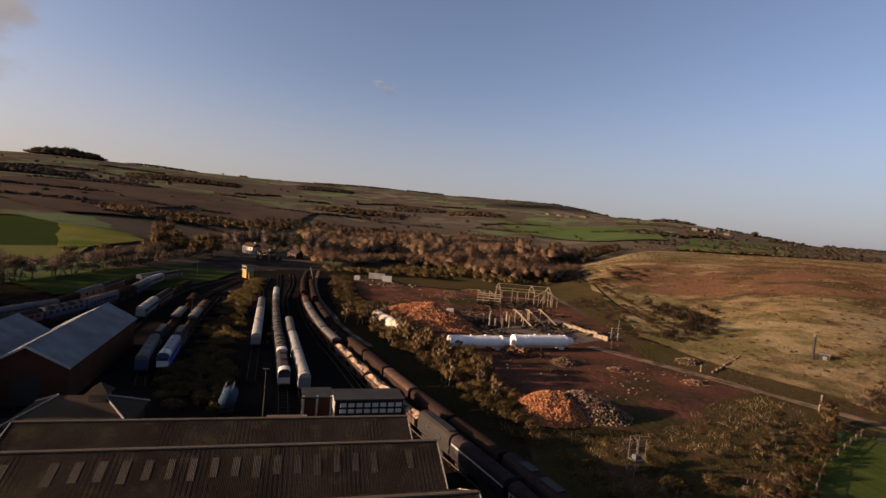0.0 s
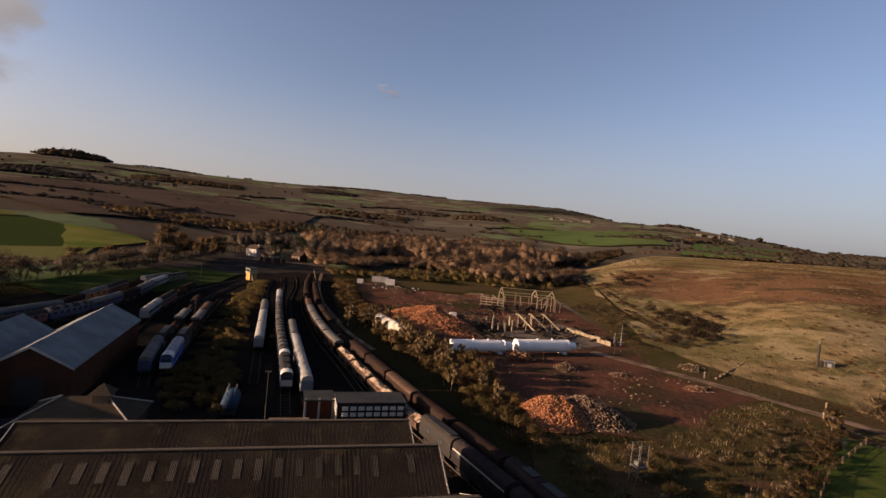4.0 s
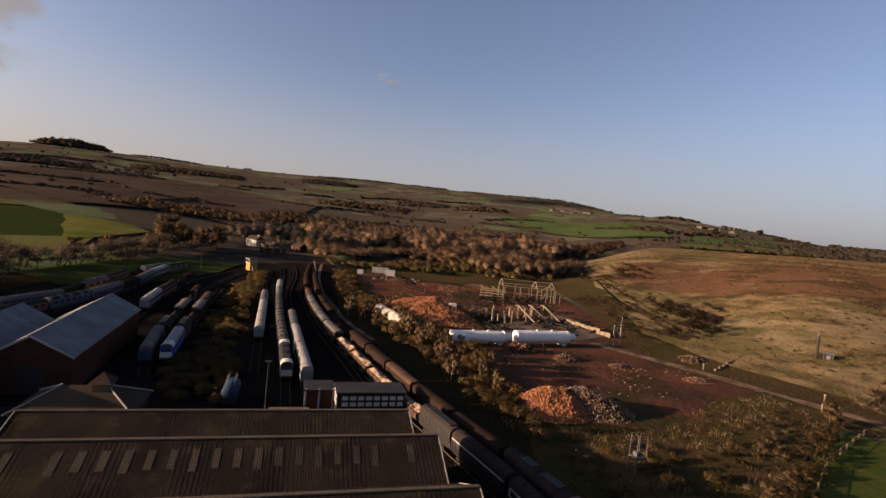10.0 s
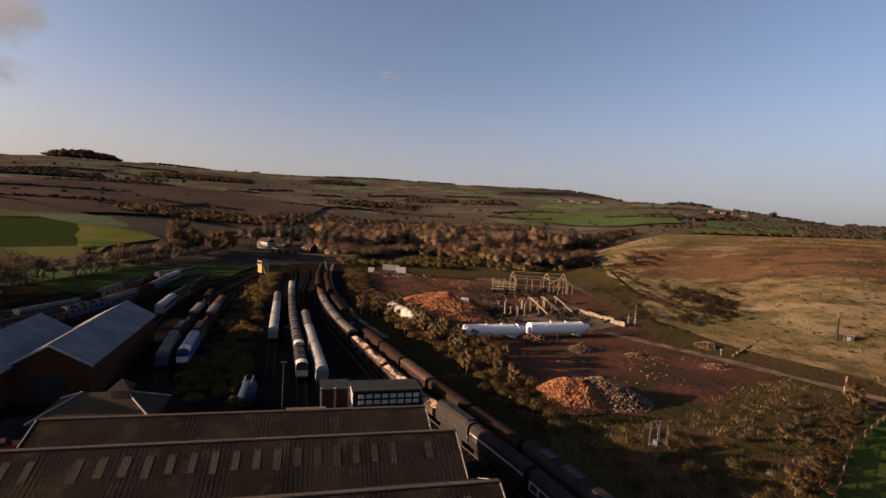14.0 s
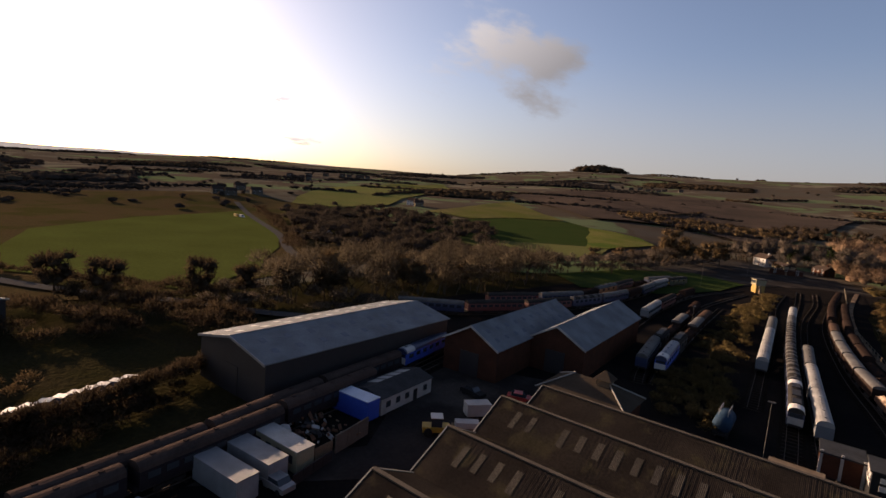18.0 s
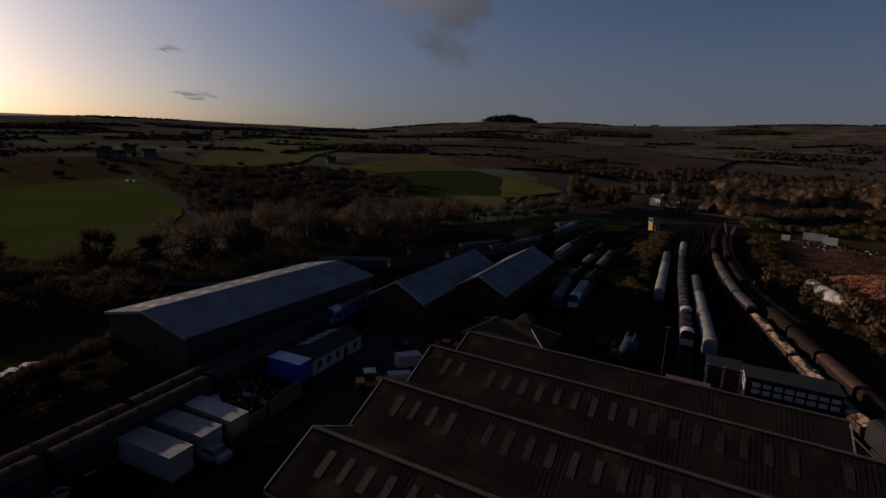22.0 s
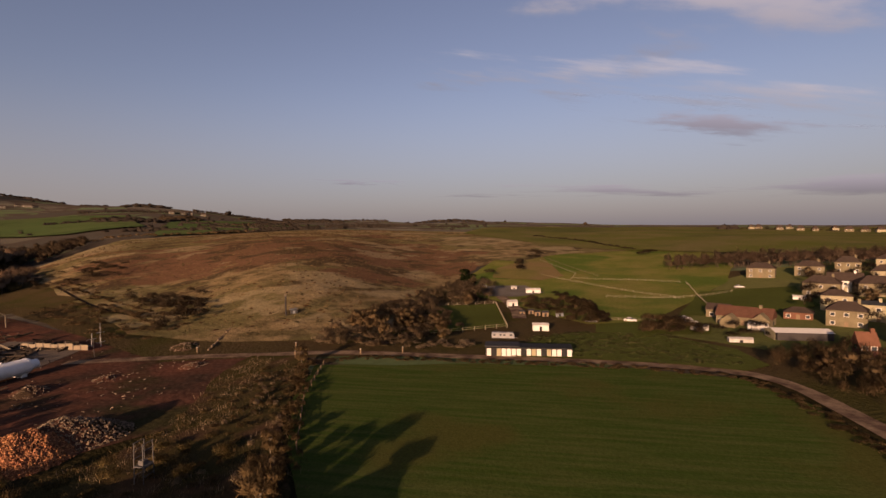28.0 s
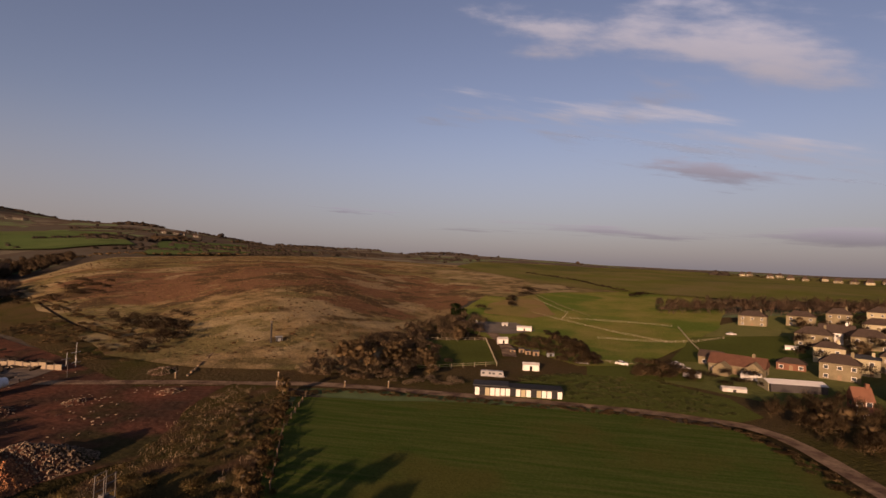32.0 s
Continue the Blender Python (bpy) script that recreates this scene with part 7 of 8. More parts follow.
def scatter(poly, gap, seed, keep=1.0):
    rng = random.Random(seed)
    xs, ys = [p[0] for p in poly], [p[1] for p in poly]
    out = []
    y = min(ys)
    while y < max(ys):
        x = min(xs)
        while x < max(xs):
            px, py = x + rng.uniform(-0.5, 0.5) * gap, y + rng.uniform(-0.5, 0.5) * gap
            if rng.random() < keep and inside(px, py, poly):
                out.append((px, py))
            x += gap
        y += gap
    return out


def belt(line, width, gap, seed):
    rng = random.Random(seed)
    return [(x + rng.uniform(-1, 1) * width / 2, y + rng.uniform(-1, 1) * width / 2) for x, y, _, _ in along(line, gap)]


def wood(name, spots, height, radius, material, leaf, per, label, category, seed, stems=None, stem_mat=None, low=0.72, lift=0.0, full=1.6, clump=0.0, dome=None):
    """A stand of trees or bushes too many to count."""
    rng = random.Random(seed)
    s = []
    for x, y in spots:
        k = rng.uniform(0.65, 1.3)
        if clump:
            c = noise.noise((x * clump, y * clump, seed)) + 0.4 * noise.noise((x * clump * 2.6, y * clump * 2.6, seed))
            if c < -0.30:
                continue
            k = rng.uniform(0.85, 1.15) * (0.66 + 0.95 * (c + 0.18))
        if dome:
            k *= max(0.3, math.sqrt(max(0.0, 1 - (math.hypot(x - dome[0], y - dome[1]) / dome[2]) ** 2)))
        h, r = height * k, radius * rng.uniform(0.75, 1.25)
        s.append((x, y, land(x, y) + lift + h * ((0.9 if leaf > 0.9 else 1.0) - low / 2), r, h * low))
    if not s:
        return None
    near, hill = leaf < 0.62, leaf > 0.9
    count = per * full * (0.45 if leaf > 1.2 else 1.5 if leaf >= 0.75 else 2.7 if near else 2.4)
    me = twig_crowns(name, s, material, max(6, int(count)), 0.28 if hill else 0.42 if near else 0.5, leaf * (0.17 if leaf >= 0.62 else 0.2), seed, fine=leaf < 0.88, heart=0.86 if hill else 0.0 if near else 0.52, up=0.9 if leaf < 0.2 else 0.45 if near or hill else 0.7)
    ob = tagged(new(name, me), label, category, kind="stuff")
    if stems:
        feet = [(x, y, land(x, y) - 0.2) for x, y in spots]
        st = part("stems", blades("stems", feet, stem_mat or M_BARK, height * 0.62, stems, 4, radius * 0.35, seed + 1), None, ob)
        tagged(st, kind="stuff")
    return ob


# woods beyond the site
core = [(-36, 420), (-6, 395), (24, 392), (66, 404), (112, 470), (150, 560), (70, 640), (-70, 640), (-150, 520), (-112, 430), (-70, 400)]
wood("russet_wood", scatter(core, 7.8, 1), 16.0, 7.2, L_RUSSET, 0.85, 42, "russet-brown leafless wood in the valley", "wood", 1, 0.16, M_BIRCH, low=0.8, clump=0.024)
wood("brown_thicket", scatter([(-80, 318), (-56, 330), (-40, 370), (-10, 360), (30, 360), (66, 385), (40, 410), (-60, 420), (-112, 410), (-100, 350)], 6.2, 2), 7.5, 5.2, L_RUSSET, 0.65, 56, "brown thicket in front of the wood", "thicket", 2, clump=0.03)
wood("brown_thicket", scatter([(-30, 380), (20, 366), (60, 372), (92, 345), (102, 380), (60, 412), (-20, 412)], 7.4, 88), 11.5, 5.2, L_RUSSET, 0.7, 80, "russet bare trees on the near edge of the wood", "trees", 88, 0.12, M_BIRCH, clump=0.03)
wood("mound_scrub", scatter([(-66, 290), (-30, 296), (20, 300), (60, 310), (90, 340), (60, 372), (0, 352), (-50, 340), (-74, 312)], 5.0, 3, 0.8), 4.4, 3.2, L_OLIVE, 0.62, 40, "olive-brown scrub on the mound", "scrub", 3, low=0.95, clump=0.03)
wood("brown_thicket", scatter([(14, 332), (40, 322), (74, 330), (96, 345), (70, 368), (20, 362)], 6.0, 90), 9.5, 5.0, L_RUSSET, 0.68, 44, "russet bare trees on the bank before the wood", "trees", 90, 0.1, M_BIRCH, low=0.85)
wood("russet_wood", scatter(core, 9.0, 71, 0.7), 6.5, 3.4, L_BROWN, 0.77, 40, "lower brown trees within the russet wood", "wood", 71)
wood("far_wood", scatter([(120, 440), (170, 500), (210, 600), (160, 640), (100, 560)], 8, 4), 8.0, 4.2, L_DARK, 0.7, 36, "dark wood at the foot of the far fields", "wood", 4)
wood("far_wood", scatter(polar((640, 22), (620, 6), (700, -6), (760, 4), (740, 20)), 10, 5, 0.8), 9, 5, L_DARK, 0.9, 34, "dark far-off wood", "wood", 5)
wood("far_wood", scatter(polar((560, 28), (600, 18), (680, 20), (660, 34), (590, 36)), 10, 6, 0.75), 8, 5, L_BROWN, 0.9, 32, "brown far-off wood", "wood", 6)
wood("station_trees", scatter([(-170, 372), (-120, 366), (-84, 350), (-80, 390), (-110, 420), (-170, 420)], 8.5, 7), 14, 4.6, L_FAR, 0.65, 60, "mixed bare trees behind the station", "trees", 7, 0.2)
wood("station_trees", scatter([(-150, 340), (-138, 344), (-118, 340), (-112, 346), (-128, 350), (-148, 352)], 6.0, 87, 0.7), 6.0, 3.0, L_DARK, 0.5, 60, "dark shrubs in front of the station", "bushes", 87)
wood("station_trees", scatter([(-134, 372), (-118, 368), (-92, 366), (-100, 380), (-130, 384)], 8.0, 8), 14, 3.0, L_GREEN, 0.55, 80, "dark evergreen trees behind the station", "trees", 8)
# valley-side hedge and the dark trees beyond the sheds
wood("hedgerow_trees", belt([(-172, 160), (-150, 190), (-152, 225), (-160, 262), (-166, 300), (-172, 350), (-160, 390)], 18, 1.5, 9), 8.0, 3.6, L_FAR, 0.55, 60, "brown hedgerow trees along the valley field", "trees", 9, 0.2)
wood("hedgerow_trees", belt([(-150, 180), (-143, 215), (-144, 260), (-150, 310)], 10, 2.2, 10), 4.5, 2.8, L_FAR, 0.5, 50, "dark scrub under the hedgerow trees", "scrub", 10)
wood("dark_trees", scatter([(-126, 34), (-118, 62), (-121, 104), (-128, 142), (-150, 176), (-176, 150), (-166, 84), (-150, 42)], 7.0, 11), 11.0, 5.0, L_HAZEL, 0.5, 90, "dense brown trees between meadow and railway", "trees", 11, 0.2)
wood("dark_trees", scatter([(-118, 20), (-112, 42), (-98, 66), (-112, 72), (-124, 50), (-136, 30)], 5.5, 12, 0.8), 5.0, 3.0, L_FAR, 0.45, 70, "dark scrub behind the engine shed", "scrub", 12)
wood("embankment_hedge", belt([(-46, -38), (-58, -25), (-66.5, -12.5), (-73, 0), (-79, 11), (-87, 22)], 3.2, 0.6, 13), 3.5, 1.9, L_DARK, 0.3, 88, "tall dark hedge on the embankment", "hedge", 13)
wood("embankment_hedge", scatter([(-46, -36), (-57, -25), (-66, -12), (-72, 0), (-79, 14), (-73, 12), (-66, 2), (-59, -7), (-49, -17), (-40, -28)], 2.0, 14), 1.9, 1.7, L_DARK, 0.26, 90, "dark brambles on the embankment slope", "scrub", 14)
wood("storage_scrub", scatter([(-58, -30), (-66, -36), (-80, -28), (-100, -30), (-92, -12), (-84, -2), (-74, -14)], 4.5, 15, 0.8), 2.8, 2.2, L_BROWN, 0.32, 70, "brown scrub round the storage field", "scrub", 15)
wood("left_woods", scatter([(-104, -94), (-64, -106), (-40, -120), (-90, -190), (-250, -240), (-330, -200), (-250, -110), (-180, -96), (-150, -72), (-130, -72)], 8.0, 16), 8.5, 4.6, L_HAZEL, 0.78, 26, "wide brown woods beyond the storage field", "wood", 16)
wood("left_woods", scatter([(-180, -90), (-260, -105), (-420, -190), (-520, -120), (-380, -70), (-270, -66), (-215, -58)], 9.0, 17, 0.7), 6.5, 4.6, L_HAZEL, 0.8, 26, "dark scrubby woods along the line", "wood", 17)
wood("left_woods", scatter([(-50, -60), (-58, -82), (-40, -104), (-10, -90), (-20, -60)], 5.0, 18), 5.0, 3.0, L_HAZEL, 0.4, 70, "dark trees beside the storage field", "trees", 18)
wood("lane_hedge", belt([(-246, -40), (-198, -30), (-166, -6), (-150, 12), (-136, 32)], 4, 2.0, 19), 3.0, 2.0, L_DARK, 0.4, 60, "dark hedge along the lane", "hedge", 19)
wood("meadow_hedge", belt([(-212, 74), (-260, 92), (-330, 104), (-420, 118)], 8, 2.2, 20), 5.0, 3.0, L_DARK, 0.55, 44, "dark hedge along the meadow road", "hedge", 20)
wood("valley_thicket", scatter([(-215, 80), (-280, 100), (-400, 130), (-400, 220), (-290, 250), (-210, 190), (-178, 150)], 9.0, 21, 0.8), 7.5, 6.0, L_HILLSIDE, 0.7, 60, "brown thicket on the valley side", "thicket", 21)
wood("left_woods", scatter(polar((150, 118), (150, 140), (330, 146), (640, 140), (640, 112), (420, 104), (300, 108)), 10.0, 60, 0.9), 7.5, 5.2, L_HAZEL, 0.9, 30, "wide brown woods to the horizon", "wood", 60)
wood("left_woods", scatter(polar((640, 94), (620, 130), (1000, 136), (1050, 96)), 17.0, 61, 0.8), 8.5, 8.0, L_HAZEL, 1.4, 24, "far dark woods below the sun", "wood", 61)
wood("storage_scrub", scatter([(-104, -20), (-100, 6), (-128, 4), (-150, -28), (-176, -52), (-150, -66), (-138, -48), (-122, -4)], 5.5, 62, 0.8), 3.4, 2.8, L_DARK, 0.4, 60, "dark scrub round the warehouse", "scrub", 62)
wood("storage_scrub", scatter([(-128, -8), (-104, 4), (-94, 28), (-112, 38), (-134, 26), (-146, 6)], 4.6, 65, 0.9), 4.6, 3.0, L_DARK, 0.45, 70, "dark scrub between the lane and the engine shed", "scrub", 65)
wood("storage_scrub", scatter([(-60, -76), (-72, -80), (-92, -78), (-120, -70), (-128, -88), (-90, -100), (-56, -98)], 5.0, 63, 0.9), 5.0, 3.0, L_DARK, 0.42, 70, "dark trees behind the caravans", "trees", 63)
wood("storage_scrub", scatter([(-46, -36), (-56, -46), (-60, -56), (-48, -60), (-34, -40), (-36, -30)], 3.0, 64, 0.9), 2.4, 2.0, L_DARK, 0.3, 80, "dark brambles below the storage field", "scrub", 64)
# yard edges
wood("yard_scrub", belt([(-37, 78), (-46, 100), (-57, 130), (-66, 160), (-76, 196), (-84, 230)], 9, 0.9, 22), 1.9, 1.8, L_OLIVE, 0.3, 70, "olive scrub between the sidings", "scrub", 22)
wood("yard_scrub", scatter([(-38, 72), (-34, 84), (-42, 100), (-50, 96), (-48, 80)], 2.6, 23), 1.7, 1.6, L_OLIVE, 0.24, 110, "yellow-green brambles beside the tank wagon", "scrub", 23)
RAILSIDE = [(17, 72), (8, 92), (-6, 118), (-22, 148), (-38, 184), (-52, 232), (-60, 262), (-50, 268), (-36, 210), (-20, 172), (-4, 146), (8, 126), (14, 106), (16, 92)]
wood("railside_scrub", scatter(RAILSIDE, 2.9, 24, 0.85), 1.8, 1.8, L_TAWNY, 0.27, 90, "tawny and brown scrub beside the railway", "scrub", 24)
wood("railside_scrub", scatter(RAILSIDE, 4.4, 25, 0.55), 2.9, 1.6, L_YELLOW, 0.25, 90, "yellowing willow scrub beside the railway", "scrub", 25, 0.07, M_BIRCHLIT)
wood("site_rough", scatter([(60, 150), (86, 168), (90, 200), (84, 250), (66, 258), (62, 190)], 4.4, 86, 0.6), 1.8, 2.2, L_BROWN, 0.32, 50, "low brown scrub between the site and the heath", "scrub", 86)
wood("front_scrub", scatter([(14, 38), (24, 24), (36, 44), (52, 66), (75, 91), (72, 104), (56, 100), (40, 84), (28, 80), (12, 82), (14, 70), (8, 66)], 2.6, 26, 0.4), 0.6, 1.1, L_OLIVE, 0.18, 44, "low dead brown grass and brambles below the drone", "scrub", 26, low=1.0)
wood("front_scrub", scatter([(18, 40), (25, 28), (36, 46), (52, 68), (75, 92), (70, 99), (52, 86), (34, 66), (24, 56)], 2.6, 70, 0.22), 1.2, 0.85, L_BROWN, 0.18, 70, "brown thorn scrub beside the field", "scrub", 70)
wood("front_scrub", scatter([(24, 48), (36, 50), (54, 70), (76, 92), (70, 100), (52, 84), (32, 62)], 2.6, 73, 0.2), 1.3, 0.75, L_TAWNY, 0.16, 70, "tawny dead stems beside the field", "scrub", 73)
wood("front_scrub", scatter([(20, 34), (30, 36), (44, 56), (62, 78), (74, 92), (64, 94), (44, 76), (30, 62), (20, 50)], 2.4, 27, 0.28), 1.6, 0.65, L_DEAD, 0.14, 70, "bleached dead stems in the scrub", "scrub", 27)
wood("front_scrub", scatter([(18, 56), (30, 56), (42, 70), (34, 78), (20, 76)], 4.0, 28, 0.5), 1.8, 1.5, L_OLIVE, 0.2, 110, "olive brambles round the steel tower", "scrub", 28)
wood("front_scrub", scatter([(6, 84), (16, 76), (18, 84), (12, 100), (4, 104)], 3.0, 72, 0.7), 2.3, 1.7, L_OLIVE, 0.24, 110, "olive bushes between the railway and the brick heap", "bushes", 72)
ROUGHGROUND = [(14, 38), (24, 24), (36, 44), (52, 66), (75, 91), (76, 112), (60, 104), (40, 84), (28, 80), (12, 82), (14, 70), (8, 66)]
for k, (g, mm, tall) in enumerate(((1.8, L_TAWNY, 0.6), (3.0, L_DEAD, 0.8), (1.6, L_OLIVEDRY, 0.5))):
    spots = [flat(x, y) for x, y in scatter(ROUGHGROUND, g, 500 + k, 0.9) if noise.noise((x * 0.09, y * 0.09, 9.0 * k)) > -0.08]
    tagged(new("rough_tussocks", blades("rough_tussocks", spots, mm, tall, 0.05, 16, 0.7, 510 + k)), ("tawny tussocks among the scrub", "bleached dead grass among the scrub", "olive grass tufts among the scrub")[k], "grass", kind="stuff")
wood("field_hedge", belt([(77, 95), (62, 79), (46, 61), (33, 46), (26, 30)], 3.2, 0.7, 29), 1.7, 0.75, L_TAWNY, 0.17, 64, "ragged tawny-brown hedge beside the crop field", "hedge", 29)
wood("field_edge", belt([(76, 96), (90, 88), (103, 62), (116, 33), (121, 10), (108, -3), (84, -15)], 2.6, 0.6, 30), 0.8, 0.9, L_TAWNY, 0.16, 44, "bleached rough grass along the field edge", "grass", 30)
# heath
HEATH = polar((158, -44), (165, -30), (195, -23), (250, -20), (330, -17), (440, -16), (550, -23), (640, -35), (680, -48), (630, -59), (430, -65), (340, -58), (270, -56), (205, -52))
for k, (g, mm, keep, lab) in enumerate(((4.6, L_TUFT, 0.7, "tawny tussocks of dead grass"), (5.0, L_BRACKEN, 0.8, "red-brown bracken patches on the heath"), (9.0, L_OLIVEDRY, 0.6, "bleached grass stems on the heath"))):
    spots = [(x, y, land(x, y) + 0.4) for x, y in scatter(HEATH, g, 80 + k, keep) if noise.noise((x * 0.02, y * 0.02, 3.0 * k)) > -0.05 - 0.2 * (k == 0)]
    tagged(new("heath_tussocks", blades("heath_tussocks", spots, mm, 0.5, 0.12, 9, 2.4, 90 + k)), lab, "grass", kind="stuff")
for k, (g, mm, keep) in enumerate(((6.5, L_TUFT, 0.8), (8.5, L_BRACKEN, 0.8), (9.0, L_OLIVEDRY, 0.7))):
    spots = [(x, y, land(x, y) + 0.5, 0.8 + 1.4 * abs(noise.noise((x, y, 2.0))), 0.9) for x, y in scatter(HEATH, g, 31 + 200 * k, keep) if noise.noise((x * 0.03, y * 0.03, 5.0 * k)) > -0.12]
    tagged(new("heath_hummocks", twig_crowns("heath_hummocks", spots, mm, 9, 0.5, 0.07, 400 + k, fine=False)), ("hummocks of straw-coloured heath grass", "hummocks of rust-brown bracken", "hummocks of dry olive grass")[k], "grass", kind="stuff")
wood("heath_bushes", scatter(polar((185, -24), (215, -24), (250, -28), (230, -31), (190, -29)), 5.5, 32, 0.7), 3.6, 2.8, L_DARK, 0.36, 70, "brown bushes at the foot of the heath", "bushes", 32)
wood("heath_bushes", belt(polar((205, -24.5), (225, -22), (250, -20), (290, -18.2), (330, -17)), 9, 4.5, 74), 2.2, 1.9, L_BROWN, 0.3, 90, "brown scrub along the heath ditch", "scrub", 74)
wood("heath_bushes", scatter(polar((290, -17), (330, -20), (390, -21), (380, -15), (320, -14)), 6.5, 33, 0.3), 3.0, 2.8, L_DARK, 0.42, 50, "brown bushes on the heath edge", "bushes", 33)
wood("heath_bushes", scatter([(88, 172), (96, 170), (104, 196), (104, 226), (94, 232), (90, 205)], 4.4, 75, 0.9), 4.4, 3.0, L_DARK, 0.34, 80, "dark brown bushes on the heath slope", "bushes", 75)
wood("heath_bushes", scatter([(104, 286), (118, 300), (132, 322), (124, 340), (108, 318)], 6.0, 76, 0.7), 3.6, 3.2, L_DARK, 0.42, 60, "brown scrub at the heath edge", "scrub", 76)
wood("heath_bushes", belt([(150, 560), (226, 585), (300, 572), (366, 553)], 16, 3.0, 77), 3.6, 3.6, L_BROWN, 0.7, 16, "brown scrub line along the top of the heath", "scrub", 77)
wood("heath_ditch", belt([(96, 342), (95, 300), (92, 250), (91.5, 208)], 1.2, 1.2, 78), 0.6, 0.8, L_DARK, 0.3, 40, "dark overgrown ditch across the heath", "ditch", 78)
wood("heath_ditch", belt([(127, 240), (120, 215), (111, 179), (104, 150)], 0.5, 1.3, 79), 0.4, 0.5, L_OLIVEDRY, 0.26, 40, "dark overgrown ditch across the heath", "ditch", 79)
wood("bank_scrub", scatter([(116, 120), (150, 112), (186, 132), (200, 146), (180, 142), (146, 130)], 3.6, 80, 0.75), 3.4, 2.2, L_PURPLE, 0.34, 90, "purple-brown thorn bushes below the heath", "scrub", 80)
wood("bank_scrub", scatter([(90, 106), (102, 82), (118, 82), (134, 88), (158, 112), (178, 132), (162, 134), (132, 124), (104, 116)], 4.0, 34, 0.65), 3.6, 2.2, L_PURPLE, 0.4, 90, "purple-brown scrub bank below the heath", "scrub", 34)
wood("bank_scrub", scatter([(92, 112), (104, 86), (113, 70), (118, 76), (110, 96), (98, 118)], 2.8, 35, 0.8), 1.6, 1.6, L_DEAD, 0.22, 70, "dead bracken beside the track", "bracken", 35)
wood("grove", scatter([(186, 138), (214, 146), (226, 140), (212, 118), (190, 112), (178, 122)], 4.4, 36), 6.0, 2.8, L_PURPLE, 0.36, 90, "purple-brown bare trees round the drive", "trees", 36, 0.12)
wood("grove", scatter([(194, 96), (206, 82), (196, 66), (160, 52), (150, 58), (166, 66), (178, 90)], 4.0, 37, 0.85), 3.6, 2.4, L_BROWN, 0.32, 80, "brown bushes round the allotments", "bushes", 37)
wood("green_bank", scatter([(118, 56), (134, 64), (150, 54), (160, 30), (148, 14), (132, 8), (126, 24)], 2.2, 38, 0.95), 0.55, 1.7, L_GREENISH, 0.24, 40, "rough green brambles behind the garages", "brambles", 38)
wood("garden_trees", scatter([(124, 2), (138, 4), (152, 0), (160, -14), (150, -32), (124, -30), (112, -14)], 3.4, 39, 0.75), 5.2, 1.4, L_BROWN, 0.19, 90, "bare brown trees beside the track bend", "trees", 39, low=0.95)
wood("garden_trees", scatter([(160, 34), (176, 36), (176, 0), (166, -2), (156, 16)], 4.6, 40, 0.7), 3.4, 2.0, L_DARK, 0.3, 70, "dark garden trees by the bungalow", "trees", 40)
wood("garden_trees", scatter([(200, -4), (300, 0), (340, -30), (320, -60), (180, -50), (180, -24)], 6.5, 41, 0.6), 5.6, 2.6, L_DARK, 0.45, 60, "dark trees among the houses", "trees", 41)
wood("estate_belt", scatter([(336, 66), (352, 30), (356, -4), (380, -52), (402, -44), (380, 30), (356, 70)], 4.6, 42), 8.6, 2.8, L_RUSSET, 0.45, 60, "bare brown tree belt behind the houses", "trees", 42, 0.1, low=0.92)
wood("ridge_trees", belt(polar((898, -83.5), (884, -88), (868, -93), (845, -98)), 26, 4.2, 89), 4.6, 3.2, L_DARK, 0.55, 22, "dark garden trees among the ridge houses", "trees", 89, low=0.95)
wood("paddock_hedge", belt([(560, 262), (536, 200), (500, 160), (468, 121)], 3, 3.0, 82), 2.6, 2.4, L_DARK, 0.5, 40, "dark hedge along the top of the paddocks", "hedge", 82)
wood("paddock_hedge", belt([(224, 92), (212, 82), (200, 70), (184, 60), (167, 52)], 4, 1.4, 83), 2.4, 1.9, L_DARK, 0.3, 70, "dark curved hedge round the allotments", "hedge", 83)
wood("garden_bushes", scatter([(154, 36), (160, 26), (170, 26), (184, 34), (174, 42)], 3.6, 84, 0.9), 3.6, 2.6, L_BROWN, 0.32, 90, "bare brown bushes beside the grass bank", "bushes", 84)
wood("paddock_bushes", [(440, 103), (444, 100), (376, 171), (373, 174)], 5.0, 4.0, L_DARK, 0.45, 100, "dark round bushes at the paddock edge", "bushes", 85)
wood("paddock_bushes", [(358, 165), (352, 168), (423, 100), (418, 103), (300, 150), (310, 156), (320, 160), (290, 145), (260, 150)], 4.5, 3.6, L_DARK, 0.5, 90, "dark round bushes in the paddock corners", "bushes", 43)

# hedgerows and copses over the hills
rng = random.Random(8)
for k in range(150):
    a, r = rng.uniform(-60, 140), 520 * (2300 / 520) ** rng.random()
    x, y = polar((r, a))[0]
    if inside(x, y, polar((150, -40), (440, -15), (560, -22), (660, -34), (700, -48), (650, -60), (270, -56))):
        continue
    t, n = rng.uniform(0, math.pi), rng.uniform(60, 200)
    if k % 3:
        t = radians(a) + rng.uniform(-0.5, 0.5)
    dx, dy = math.cos(t) * n / 2, math.sin(t) * n / 2
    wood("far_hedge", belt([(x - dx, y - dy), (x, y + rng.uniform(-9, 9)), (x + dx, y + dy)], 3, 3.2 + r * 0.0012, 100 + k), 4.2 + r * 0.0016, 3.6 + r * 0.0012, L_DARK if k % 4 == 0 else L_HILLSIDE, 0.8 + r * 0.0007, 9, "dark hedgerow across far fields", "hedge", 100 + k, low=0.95)
